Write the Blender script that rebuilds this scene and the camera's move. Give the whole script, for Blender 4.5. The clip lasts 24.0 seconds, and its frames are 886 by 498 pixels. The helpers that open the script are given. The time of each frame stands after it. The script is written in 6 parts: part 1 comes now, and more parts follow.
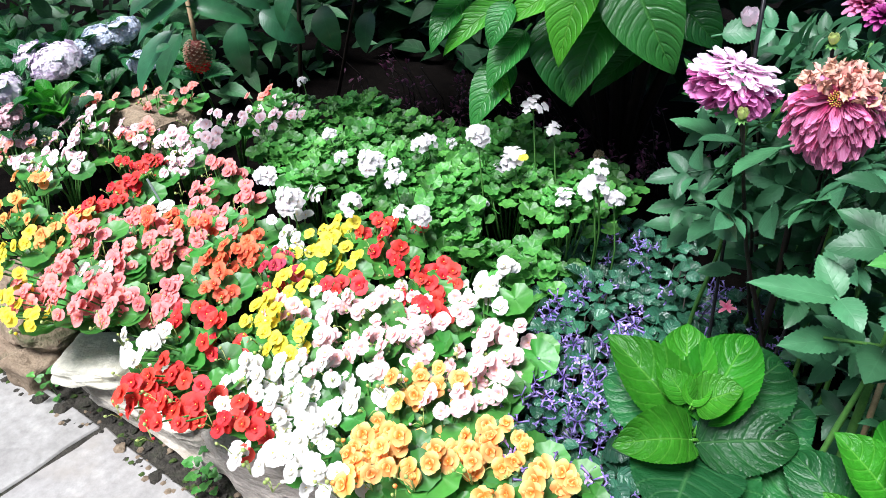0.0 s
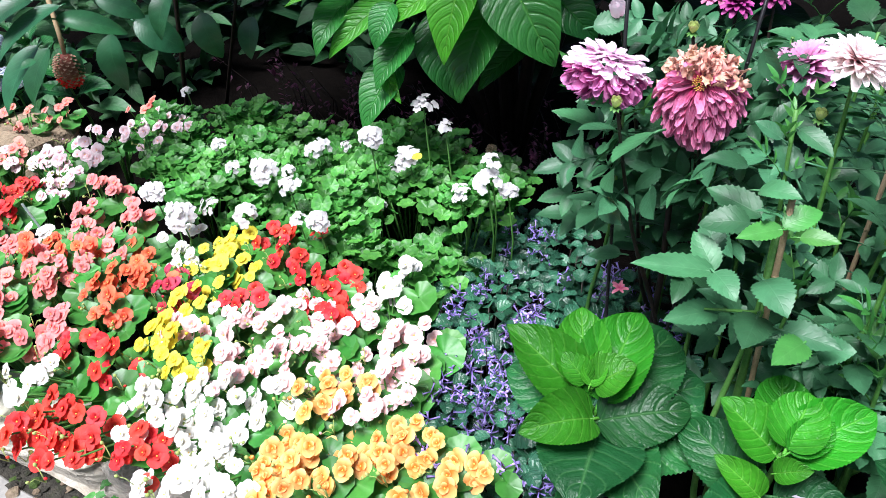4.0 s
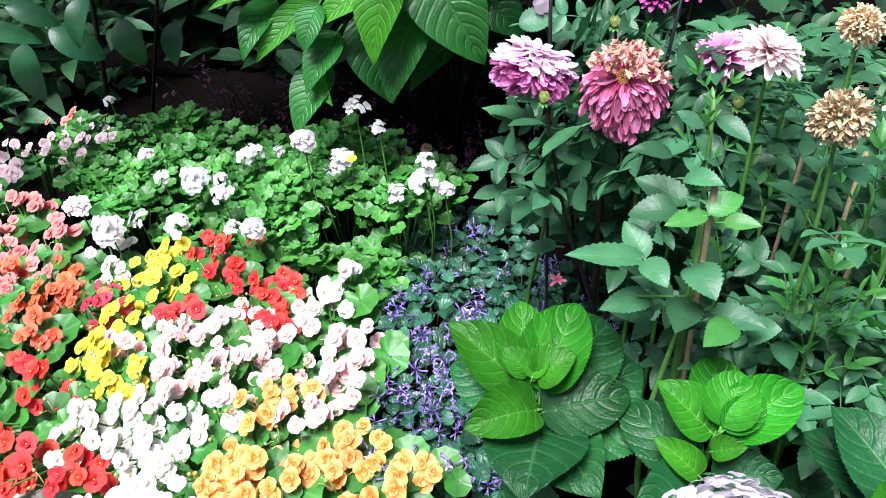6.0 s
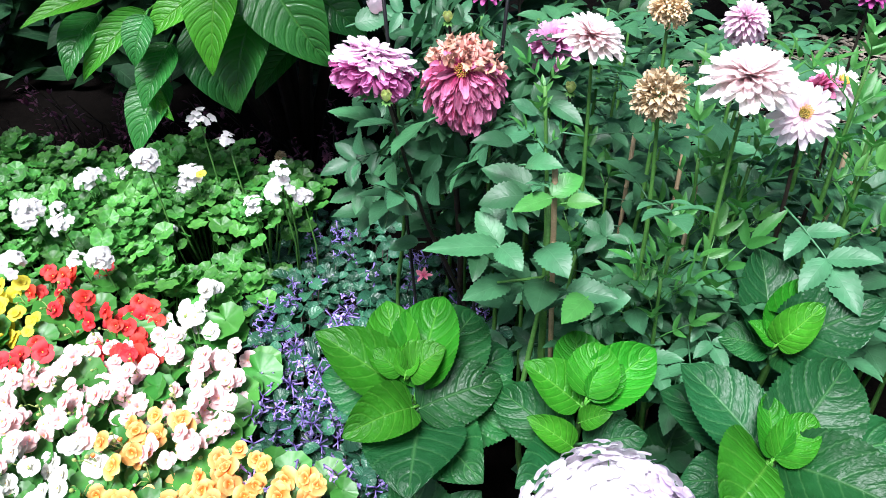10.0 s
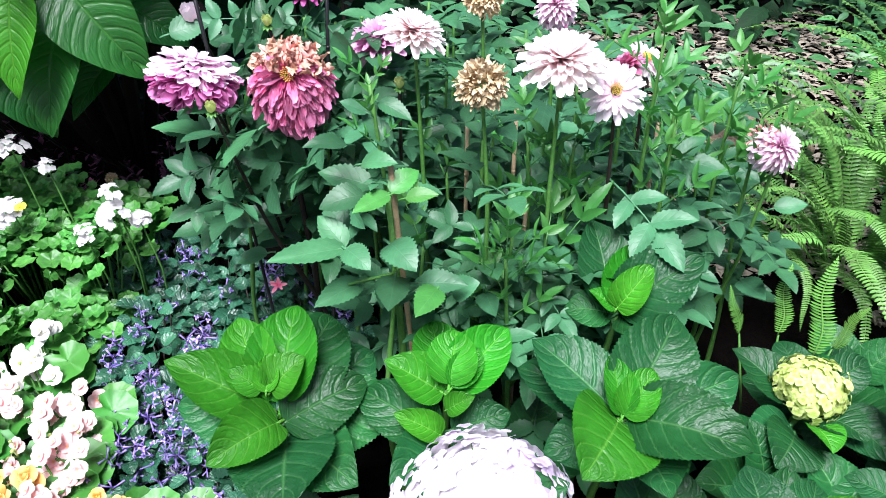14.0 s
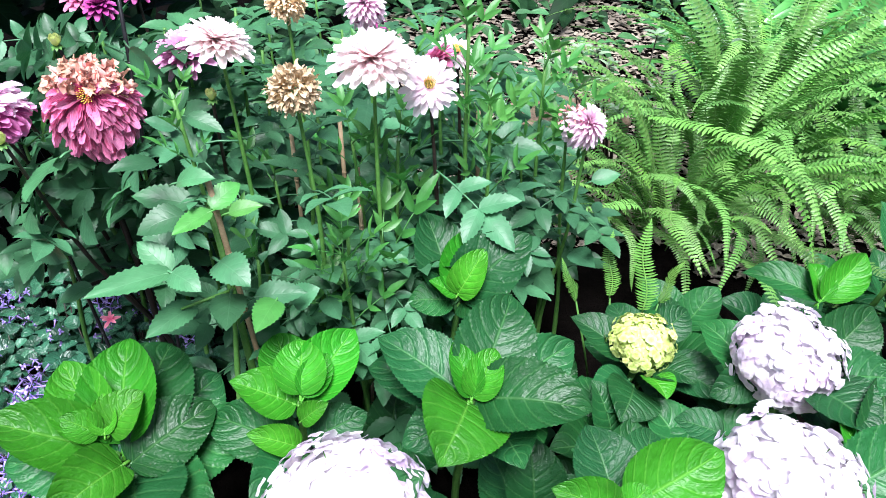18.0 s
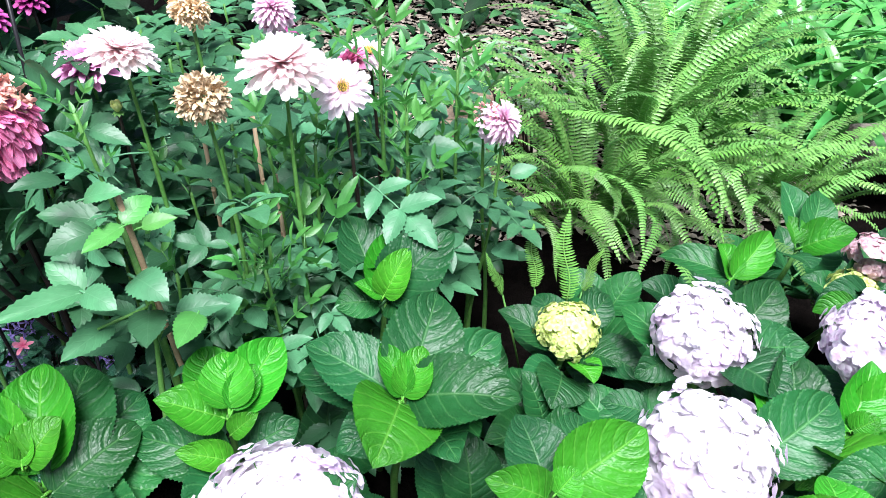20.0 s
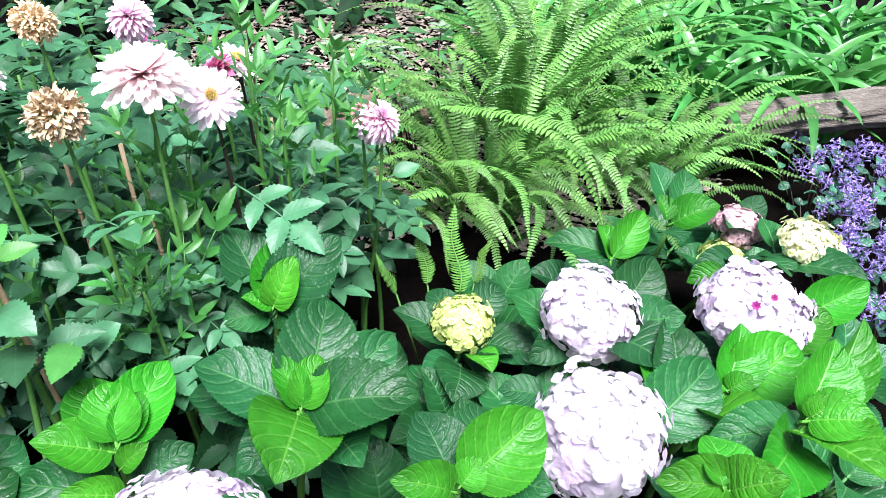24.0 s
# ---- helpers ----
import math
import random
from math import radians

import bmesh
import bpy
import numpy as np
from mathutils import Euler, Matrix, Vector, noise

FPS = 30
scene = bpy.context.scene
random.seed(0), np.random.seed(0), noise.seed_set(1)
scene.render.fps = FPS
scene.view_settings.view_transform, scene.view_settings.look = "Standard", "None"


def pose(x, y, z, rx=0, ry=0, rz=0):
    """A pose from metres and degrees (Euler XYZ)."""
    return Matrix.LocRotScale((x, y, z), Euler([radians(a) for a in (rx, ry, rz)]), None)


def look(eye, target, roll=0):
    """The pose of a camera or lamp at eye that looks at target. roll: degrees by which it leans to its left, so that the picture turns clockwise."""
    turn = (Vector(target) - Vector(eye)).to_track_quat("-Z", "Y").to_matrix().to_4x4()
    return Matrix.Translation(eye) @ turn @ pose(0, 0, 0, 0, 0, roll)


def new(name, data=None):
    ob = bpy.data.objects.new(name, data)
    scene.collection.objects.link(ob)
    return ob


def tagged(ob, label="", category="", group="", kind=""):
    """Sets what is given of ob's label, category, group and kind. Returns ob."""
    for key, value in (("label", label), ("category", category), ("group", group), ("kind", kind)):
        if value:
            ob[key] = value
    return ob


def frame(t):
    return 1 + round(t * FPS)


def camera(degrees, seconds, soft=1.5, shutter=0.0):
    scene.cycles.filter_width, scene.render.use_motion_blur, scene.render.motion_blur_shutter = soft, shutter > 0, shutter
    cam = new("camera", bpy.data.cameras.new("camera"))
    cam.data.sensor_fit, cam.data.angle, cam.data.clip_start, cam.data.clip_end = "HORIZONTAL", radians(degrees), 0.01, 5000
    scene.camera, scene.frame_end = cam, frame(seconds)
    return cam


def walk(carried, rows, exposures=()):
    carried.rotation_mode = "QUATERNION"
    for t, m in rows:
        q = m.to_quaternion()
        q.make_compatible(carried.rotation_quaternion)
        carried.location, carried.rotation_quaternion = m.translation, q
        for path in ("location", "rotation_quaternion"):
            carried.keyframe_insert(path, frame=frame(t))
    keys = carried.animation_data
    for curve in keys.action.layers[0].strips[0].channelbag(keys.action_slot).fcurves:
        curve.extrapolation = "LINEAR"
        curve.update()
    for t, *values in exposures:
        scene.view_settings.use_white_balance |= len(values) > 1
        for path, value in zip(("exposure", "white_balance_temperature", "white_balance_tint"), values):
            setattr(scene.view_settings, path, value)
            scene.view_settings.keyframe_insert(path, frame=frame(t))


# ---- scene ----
cam = camera(63.83, 24.0, soft=0.6)


def view(x, y, z, yaw, pitch, roll):
    return pose(x, y, z, 90 + pitch, 0, yaw) @ pose(0, 0, 0, 0, 0, roll)


# seconds, place, heading, tilt, lean
ROWS = [
    (0, -0.062, -0.016, 1.497, 34.70, -31.71, 0.58),
    (0.5, -0.059, -0.014, 1.499, 33.67, -31.76, 0.52),
    (1, -0.056, -0.011, 1.502, 32.68, -31.84, 0.44),
    (1.5, -0.053, -0.009, 1.504, 31.70, -31.90, 0.37),
    (2, -0.050, -0.006, 1.504, 30.80, -31.89, 0.41),
    (2.5, -0.047, -0.005, 1.504, 29.76, -31.87, 0.37),
    (4.5, -0.038, -0.002, 1.498, 25.07, -31.63, 0.54),
    (5, -0.036, -0.001, 1.499, 23.77, -31.66, 0.52),
    (5.5, -0.034, 0.000, 1.500, 22.22, -31.65, 0.48),
    (6, -0.032, 0.001, 1.499, 20.87, -31.63, 0.49),
    (6.5, -0.028, 0.001, 1.499, 19.28, -31.59, 0.46),
    (7, -0.026, 0.002, 1.499, 17.94, -31.54, 0.47),
    (7.5, -0.023, 0.004, 1.499, 16.35, -31.52, 0.43),
    (8, -0.020, 0.006, 1.499, 14.94, -31.53, 0.39),
    (8.5, -0.016, 0.009, 1.499, 13.38, -31.56, 0.30),
    (9, -0.012, 0.012, 1.499, 12.06, -31.59, 0.24),
    (9.5, -0.008, 0.014, 1.499, 10.57, -31.61, 0.21),
    (10, -0.005, 0.015, 1.499, 9.30, -31.64, 0.19),
    (10.5, -0.001, 0.015, 1.498, 7.81, -31.63, 0.14),
    (12.5, 0.014, 0.019, 1.503, 1.70, -31.93, -0.08),
    (13, 0.018, 0.020, 1.503, 0.29, -31.98, -0.15),
    (13.5, 0.023, 0.020, 1.504, -1.43, -31.99, -0.16),
    (14, 0.028, 0.020, 1.504, -3.11, -32.00, -0.22),
    (14.5, 0.032, 0.020, 1.505, -5.00, -32.05, -0.19),
    (15, 0.036, 0.019, 1.505, -6.69, -32.06, -0.23),
    (15.5, 0.042, 0.018, 1.505, -8.46, -32.07, -0.29),
    (16, 0.048, 0.018, 1.506, -9.94, -32.12, -0.40),
    (16.5, 0.054, 0.018, 1.507, -11.57, -32.21, -0.45),
    (17, 0.060, 0.016, 1.508, -12.99, -32.27, -0.45),
    (17.5, 0.066, 0.015, 1.509, -14.57, -32.29, -0.55),
    (18, 0.071, 0.012, 1.509, -16.05, -32.30, -0.61),
    (18.5, 0.075, 0.008, 1.510, -17.72, -32.30, -0.67),
    (20.5, 0.085, 0.001, 1.512, -24.01, -32.38, -0.48),
    (21, 0.087, 0.002, 1.513, -25.47, -32.46, -0.32),
    (21.5, 0.088, 0.003, 1.513, -26.72, -32.51, -0.26),
    (22, 0.090, 0.002, 1.513, -27.95, -32.54, -0.23),
    (22.5, 0.092, 0.001, 1.513, -28.97, -32.52, -0.25),
    (23, 0.094, -0.002, 1.513, -30.10, -32.49, -0.28),
    (23.5, 0.095, -0.003, 1.513, -31.18, -32.47, -0.28),
    (24, 0.097, -0.004, 1.512, -32.28, -32.47, -0.25),
]
walk(cam, [(r[0], view(*r[1:])) for r in ROWS], exposures=[(0, 1.43, 5830, 14), (8, 1.48, 5830, 14), (14, 1.61, 5830, 15), (18, 1.77, 5850, 17), (24, 1.9, 5850, 18)])

# ---- light: a bright overcast day ----
world = bpy.data.worlds.new("sky")
scene.world = world
world.use_nodes = True
wn = world.node_tree.nodes
sky = wn.new("ShaderNodeTexSky")
sky.sky_type, sky.sun_disc = "NISHITA", False
sky.sun_elevation, sky.sun_rotation = radians(64), radians(197)
sky.air_density, sky.dust_density, sky.ozone_density = 1.0, 4.0, 1.0
world.node_tree.links.new(sky.outputs[0], wn["Background"].inputs[0])
wn["Background"].inputs[1].default_value = 0.035
sun = new("sun", bpy.data.lights.new("sun", "SUN"))
sun.data.energy, sun.data.angle, sun.data.color = 3.2, radians(28), (1.0, 0.97, 0.92)
sun.matrix_world = look((-0.6, -1.55, 6), (0.2, 1.0, 0.3))


# ---- materials ----
def nodes_of(name):
    m = bpy.data.materials.new(name)
    m.use_nodes = True
    nt = m.node_tree
    return m, nt, nt.nodes["Principled BSDF"], nt.nodes["Material Output"]


def op(nt, kind, a, b=None, c=None, clamp=False):
    n = nt.nodes.new("ShaderNodeMath")
    n.operation, n.use_clamp = kind, clamp
    for i, v in enumerate((a, b, c)):
        if v is None:
            continue
        if isinstance(v, (int, float)):
            n.inputs[i].default_value = v
        else:
            nt.links.new(v, n.inputs[i])
    return n.outputs[0]


def mixc(nt, fac, a, b, blend="MIX"):
    n = nt.nodes.new("ShaderNodeMix")
    n.data_type, n.blend_type = "RGBA", blend
    for i, v in ((0, fac), (6, a), (7, b)):
        if isinstance(v, (int, float)):
            n.inputs[i].default_value = v
        elif isinstance(v, tuple):
            n.inputs[i].default_value = (*v, 1)
        else:
            nt.links.new(v, n.inputs[i])
    return n.outputs[2]


def noise_tex(nt, scale, detail=3.0, rough=0.6, coords="Object"):
    tc = nt.nodes.new("ShaderNodeTexCoord")
    n = nt.nodes.new("ShaderNodeTexNoise")
    n.inputs["Scale"].default_value, n.inputs["Detail"].default_value, n.inputs["Roughness"].default_value = scale, detail, rough
    nt.links.new(tc.outputs[coords], n.inputs["Vector"])
    return n.outputs["Fac"]


def bump(nt, height, strength, distance, shader):
    b = nt.nodes.new("ShaderNodeBump")
    b.inputs["Strength"].default_value, b.inputs["Distance"].default_value = strength, distance
    nt.links.new(height, b.inputs["Height"])
    nt.links.new(b.outputs[0], shader.inputs["Normal"])
    return b.outputs[0]


def chance(nt, island=False):
    if island:
        return nt.nodes.new("ShaderNodeNewGeometry").outputs["Random Per Island"]
    return nt.nodes.new("ShaderNodeObjectInfo").outputs["Random"]


def varied(nt, colour, rnd, amount, hue=0.02):
    h = nt.nodes.new("ShaderNodeHueSaturation")
    nt.links.new(op(nt, "MULTIPLY_ADD", rnd, 2 * amount, 1 - amount), h.inputs["Value"])
    nt.links.new(op(nt, "MULTIPLY_ADD", op(nt, "FRACT", op(nt, "MULTIPLY", rnd, 7.31)), 2 * hue, 0.5 - hue), h.inputs["Hue"])
    nt.links.new(colour, h.inputs["Color"])
    return h.outputs[0]


def see_through(nt, bsdf, out, colour, amount, normal=None):
    """Thin leaves and petals let some light through."""
    tr = nt.nodes.new("ShaderNodeBsdfTranslucent")
    nt.links.new(colour, tr.inputs["Color"])
    if normal:
        nt.links.new(normal, tr.inputs["Normal"])
    mx = nt.nodes.new("ShaderNodeMixShader")
    mx.inputs[0].default_value = amount
    nt.links.new(bsdf.outputs[0], mx.inputs[1])
    nt.links.new(tr.outputs[0], mx.inputs[2])
    nt.links.new(mx.outputs[0], out.inputs[0])


def leaf_mat(name, col, vein, rough=0.42, veins=7, slope=1.3, quilt=0.5, trans=0.22, vary=0.18, fine=0.0, island=False, spec=0.5, vein_mix=0.55, zone=None, ripple=4.0, depth=0.004):
    """A leaf surface: midrib and side veins sunk into it, fine wrinkles that follow the side veins, blotches and grain."""
    m, nt, bsdf, out = nodes_of(name)
    uv = nt.nodes.new("ShaderNodeTexCoord").outputs["UV"]
    sep = nt.nodes.new("ShaderNodeSeparateXYZ")
    nt.links.new(uv, sep.inputs[0])
    u, v = sep.outputs[0], sep.outputs[1]
    a = op(nt, "ABSOLUTE", op(nt, "MULTIPLY_ADD", v, 2.0, -1.0))
    wob = noise_tex(nt, 25, 2)
    rnd = chance(nt, island)
    ph = op(nt, "ADD", op(nt, "SUBTRACT", op(nt, "MULTIPLY", u, float(veins)), op(nt, "MULTIPLY", op(nt, "POWER", a, 1.3), slope)), op(nt, "MULTIPLY", wob, 0.25))
    s = op(nt, "MULTIPLY_ADD", op(nt, "SINE", op(nt, "MULTIPLY", ph, 6.2832)), 0.5, 0.5)
    side = op(nt, "POWER", s, 26.0)
    mid = op(nt, "SUBTRACT", 1.0, op(nt, "MULTIPLY", a, 17.0), clamp=True)
    vm = op(nt, "MAXIMUM", op(nt, "MULTIPLY", side, 0.45), mid)
    blotch = noise_tex(nt, 18, 4)
    grain = noise_tex(nt, 160, 3)
    base = mixc(nt, op(nt, "MULTIPLY_ADD", blotch, 2.2, -0.75, clamp=True), tuple(c * 0.72 for c in col), tuple(min(1, c * 1.25) for c in col))
    if zone:
        # a darker horseshoe band across the blade
        ring = op(nt, "SUBTRACT", 1.0, op(nt, "MULTIPLY", op(nt, "ABSOLUTE", op(nt, "SUBTRACT", u, 0.55)), 5.0), clamp=True)
        base = mixc(nt, op(nt, "MULTIPLY", ring, 0.6), base, zone)
    colour = varied(nt, mixc(nt, op(nt, "MULTIPLY", vm, vein_mix), base, vein), rnd, vary, 0.008)
    nt.links.new(colour, bsdf.inputs["Base Color"])
    bsdf.inputs["Specular IOR Level"].default_value = spec
    nt.links.new(op(nt, "MULTIPLY_ADD", grain, 0.25, rough - 0.12), bsdf.inputs["Roughness"])
    h = op(nt, "ADD", op(nt, "MULTIPLY", op(nt, "MAXIMUM", op(nt, "MULTIPLY", op(nt, "POWER", s, 6.0), 0.6), mid), -0.9), op(nt, "MULTIPLY", grain, 0.10))
    if fine:
        along = nt.nodes.new("ShaderNodeCombineXYZ")
        nt.links.new(op(nt, "MULTIPLY", ph, ripple), along.inputs[0])
        nt.links.new(op(nt, "MULTIPLY", v, 11.0), along.inputs[1])
        nt.links.new(op(nt, "MULTIPLY", rnd, 40.0), along.inputs[2])
        wr = nt.nodes.new("ShaderNodeTexNoise")
        wr.inputs["Scale"].default_value, wr.inputs["Detail"].default_value, wr.inputs["Roughness"].default_value = 1.0, 2.0, 0.45
        wr.inputs["Distortion"].default_value = 0.4
        nt.links.new(along.outputs[0], wr.inputs["Vector"])
        h = op(nt, "ADD", h, op(nt, "MULTIPLY", wr.outputs["Fac"], fine))
    nrm = bump(nt, h, quilt, depth, bsdf)
    see_through(nt, bsdf, out, mixc(nt, 0.3, colour, (0.07, 0.5, 0.03)), trans, nrm)
    return m


def petal_mat(name, heart, rim, rough=0.55, trans=0.3, vary=0.12, power=1.0, island=False, streak=0.0, blush=None, blush_scale=14.0):
    m, nt, bsdf, out = nodes_of(name)
    uv = nt.nodes.new("ShaderNodeTexCoord").outputs["UV"]
    sep = nt.nodes.new("ShaderNodeSeparateXYZ")
    nt.links.new(uv, sep.inputs[0])
    u, v = sep.outputs[0], sep.outputs[1]
    nz = noise_tex(nt, 70, 3)
    f = op(nt, "ADD", op(nt, "POWER", u, power), op(nt, "MULTIPLY_ADD", nz, 0.5, -0.25), clamp=True)
    colour = mixc(nt, f, heart, rim)
    lines = op(nt, "SINE", op(nt, "MULTIPLY_ADD", v, 60.0, op(nt, "MULTIPLY", nz, 3.0)))
    if streak:
        colour = mixc(nt, op(nt, "MULTIPLY_ADD", lines, streak * 0.5, streak * 0.5), colour, heart)
    if blush:
        # clouds of a second colour over the whole head
        colour = mixc(nt, op(nt, "MULTIPLY_ADD", noise_tex(nt, blush_scale, 2), 4.0, -1.9, clamp=True), colour, blush)
    colour = varied(nt, colour, chance(nt, island), vary, 0.006)
    nt.links.new(colour, bsdf.inputs["Base Color"])
    bsdf.inputs["Roughness"].default_value = rough
    nrm = bump(nt, op(nt, "ADD", op(nt, "MULTIPLY", lines, 0.15), nz), 0.35, 0.002, bsdf)
    see_through(nt, bsdf, out, colour, trans, nrm)
    return m


def plain_mat(name, a, b, scale, rough=0.7, relief=0.4, dist=0.004, detail=5.0, vary=0.0, second=None, stretch=None, spec=0.3):
    m, nt, bsdf, out = nodes_of(name)
    tc = nt.nodes.new("ShaderNodeTexCoord").outputs["Object"]
    if stretch:
        mp = nt.nodes.new("ShaderNodeMapping")
        mp.inputs["Scale"].default_value = stretch
        nt.links.new(tc, mp.inputs[0])
        tc = mp.outputs[0]

    def nz(s, d):
        n = nt.nodes.new("ShaderNodeTexNoise")
        n.inputs["Scale"].default_value, n.inputs["Detail"].default_value = s, d
        n.inputs["Roughness"].default_value = 0.65
        nt.links.new(tc, n.inputs["Vector"])
        return n.outputs["Fac"]

    big, small = nz(scale, detail), nz(scale * 7, 4)
    c = mixc(nt, op(nt, "MULTIPLY_ADD", big, 2.4, -0.7, clamp=True), a, b)
    c = mixc(nt, op(nt, "MULTIPLY_ADD", small, 1.6, -0.5, clamp=True), c, tuple(x * 0.6 for x in a))
    if second:
        c = mixc(nt, op(nt, "MULTIPLY_ADD", nz(scale * 0.6, 6), 5.0, -2.7, clamp=True), c, second)
    if vary:
        c = varied(nt, c, chance(nt), vary, 0.01)
    nt.links.new(c, bsdf.inputs["Base Color"])
    bsdf.inputs["Roughness"].default_value, bsdf.inputs["Specular IOR Level"].default_value = rough, spec
    bump(nt, op(nt, "ADD", big, op(nt, "MULTIPLY", small, 0.5)), relief, dist, bsdf)
    return m


M_HYDR = leaf_mat("hydrangea_leaf", (0.013, 0.088, 0.022), (0.08, 0.23, 0.07), 0.42, 7, 1.9, 0.5, 0.05, 0.35, fine=1.0, ripple=3.6, spec=0.30, vein_mix=0.6)
M_HYDR_NEW = leaf_mat("young_hydrangea_leaf", (0.034, 0.225, 0.010), (0.14, 0.42, 0.05), 0.42, 7, 1.9, 0.5, 0.18, 0.28, fine=1.1, ripple=3.6, spec=0.36, vein_mix=0.6)
M_SHRUB = leaf_mat("shrub_leaf", (0.026, 0.155, 0.024), (0.10, 0.32, 0.06), 0.34, 10, 2.2, 0.7, 0.18, 0.3, fine=0.6, ripple=5.0, spec=0.45, vein_mix=0.4)
M_SHRUB_NEW = leaf_mat("young_shrub_leaf", (0.06, 0.31, 0.015), (0.2, 0.52, 0.07), 0.34, 10, 2.2, 0.7, 0.25, 0.15, fine=0.6, ripple=5.0, spec=0.45, vein_mix=0.4)
M_GINGER = leaf_mat("ginger_leaf", (0.022, 0.105, 0.040), (0.06, 0.18, 0.07), 0.34, 14, 3.0, 0.1, 0.15, 0.3, vein_mix=0.25)
M_DAHLIA = leaf_mat("dahlia_leaf", (0.048, 0.156, 0.068), (0.10, 0.24, 0.12), 0.40, 6, 1.8, 0.16, 0.10, 0.42, vein_mix=0.22, spec=0.30, fine=0.25, ripple=2.0, depth=0.002)
M_DAHLIA_NEW = leaf_mat("young_dahlia_leaf", (0.070, 0.26, 0.050), (0.15, 0.38, 0.11), 0.42, 6, 1.8, 0.16, 0.22, 0.2, vein_mix=0.2, fine=0.5, ripple=2.0, depth=0.002)
M_GER = leaf_mat("geranium_leaf", (0.075, 0.275, 0.042), (0.16, 0.38, 0.09), 0.45, 1, 0.0, 0.3, 0.18, 0.45, vein_mix=0.2, fine=0.4, zone=(0.045, 0.17, 0.04))
M_BEG = leaf_mat("begonia_leaf", (0.05, 0.22, 0.03), (0.16, 0.38, 0.12), 0.42, 1, 0.0, 0.2, 0.18, 0.28, vein_mix=0.3)
M_PLEC = leaf_mat("spurflower_leaf", (0.031, 0.122, 0.064), (0.13, 0.27, 0.17), 0.30, 4, 1.2, 0.55, 0.06, 0.6, fine=0.4, vein_mix=0.25, spec=0.55)
M_FERN = leaf_mat("fern_frond", (0.125, 0.300, 0.062), (0.24, 0.43, 0.12), 0.40, 1, 0.0, 0.2, 0.18, 0.5, vein_mix=0.4)
M_FERN_NEW = leaf_mat("young_fern_frond", (0.19, 0.46, 0.08), (0.34, 0.60, 0.15), 0.42, 1, 0.0, 0.2, 0.28, 0.18, vein_mix=0.3)
M_STRAP = leaf_mat("strap_leaf", (0.070, 0.27, 0.055), (0.15, 0.40, 0.11), 0.34, 1, 0.0, 0.15, 0.2, 0.4, vein_mix=0.2, spec=0.5)
M_GREY = leaf_mat("grey_leaf", (0.24, 0.36, 0.22), (0.42, 0.52, 0.4), 0.55, 4, 1.2, 0.3, 0.15, 0.2, vein_mix=0.3)
# near-black leaf for hollow and hedge: deep shade is held in its colour
M_DARK = leaf_mat("shade_dark_leaf", (0.010, 0.04, 0.014), (0.03, 0.08, 0.03), 0.6, 6, 1.5, 0.3, 0.05, 0.35, island=True, spec=0.12)
M_BACK = leaf_mat("back_leaf", (0.045, 0.16, 0.05), (0.1, 0.26, 0.09), 0.5, 6, 1.5, 0.3, 0.12, 0.4, island=True)
M_STEM = plain_mat("green_stem", (0.055, 0.18, 0.03), (0.12, 0.29, 0.06), 30, 0.5, 0.15)
M_STEM_DARK = plain_mat("dark_stem", (0.018, 0.014, 0.012), (0.045, 0.030, 0.024), 30, 0.5, 0.15)
M_STEM_TAN = plain_mat("dry_stem", (0.34, 0.24, 0.13), (0.5, 0.38, 0.22), 40, 0.7, 0.3)
M_BAMBOO = plain_mat("bamboo", (0.38, 0.28, 0.16), (0.55, 0.43, 0.28), 25, 0.5, 0.3, stretch=(1, 1, 0.15))
M_BLACK = plain_mat("black_plastic", (0.012, 0.012, 0.013), (0.02, 0.02, 0.022), 20, 0.35, 0.1)
# much blacker than wet soil: shade of the hollow and gaps is in the colour
M_SOIL_SHADE = plain_mat("soil", (0.0022, 0.0018, 0.0016), (0.0075, 0.0060, 0.0050), 22, 0.95, 1.0, 0.012, spec=0.02)
M_PAVE = plain_mat("paving_stone", (0.26, 0.25, 0.23), (0.40, 0.39, 0.36), 5, 0.8, 0.6, 0.006, vary=0.08, second=(0.28, 0.26, 0.22))
M_JOINT = plain_mat("joint_sand", (0.028, 0.026, 0.02), (0.10, 0.09, 0.07), 24, 0.95, 1.0, 0.02, second=(0.03, 0.042, 0.015))
M_MOSS = plain_mat("moss", (0.035, 0.07, 0.015), (0.09, 0.14, 0.03), 60, 0.95, 1.0, 0.006)
M_STONE = plain_mat("edging_stone", (0.38, 0.34, 0.28), (0.66, 0.61, 0.52), 8, 0.85, 1.0, 0.02, vary=0.10, second=(0.22, 0.16, 0.11), stretch=(1, 1, 4.5))
M_STONE_PALE = plain_mat("pale_stone", (0.62, 0.59, 0.46), (0.80, 0.78, 0.66), 9, 0.85, 0.8, 0.012, second=(0.50, 0.46, 0.32))
M_STONE_DARK = plain_mat("mossy_stone", (0.19, 0.14, 0.09), (0.38, 0.30, 0.20), 12, 0.85, 1.0, 0.02, vary=0.15, second=(0.06, 0.08, 0.03))
M_MULCH = plain_mat("dry_mulch", (0.32, 0.27, 0.21), (0.54, 0.48, 0.39), 14, 0.95, 1.0, 0.02, second=(0.10, 0.07, 0.05), spec=0.1)
M_BARK = plain_mat("log_bark", (0.22, 0.19, 0.15), (0.50, 0.45, 0.38), 16, 0.9, 1.0, 0.06, second=(0.10, 0.08, 0.06), stretch=(0.25, 1.6, 1.6))
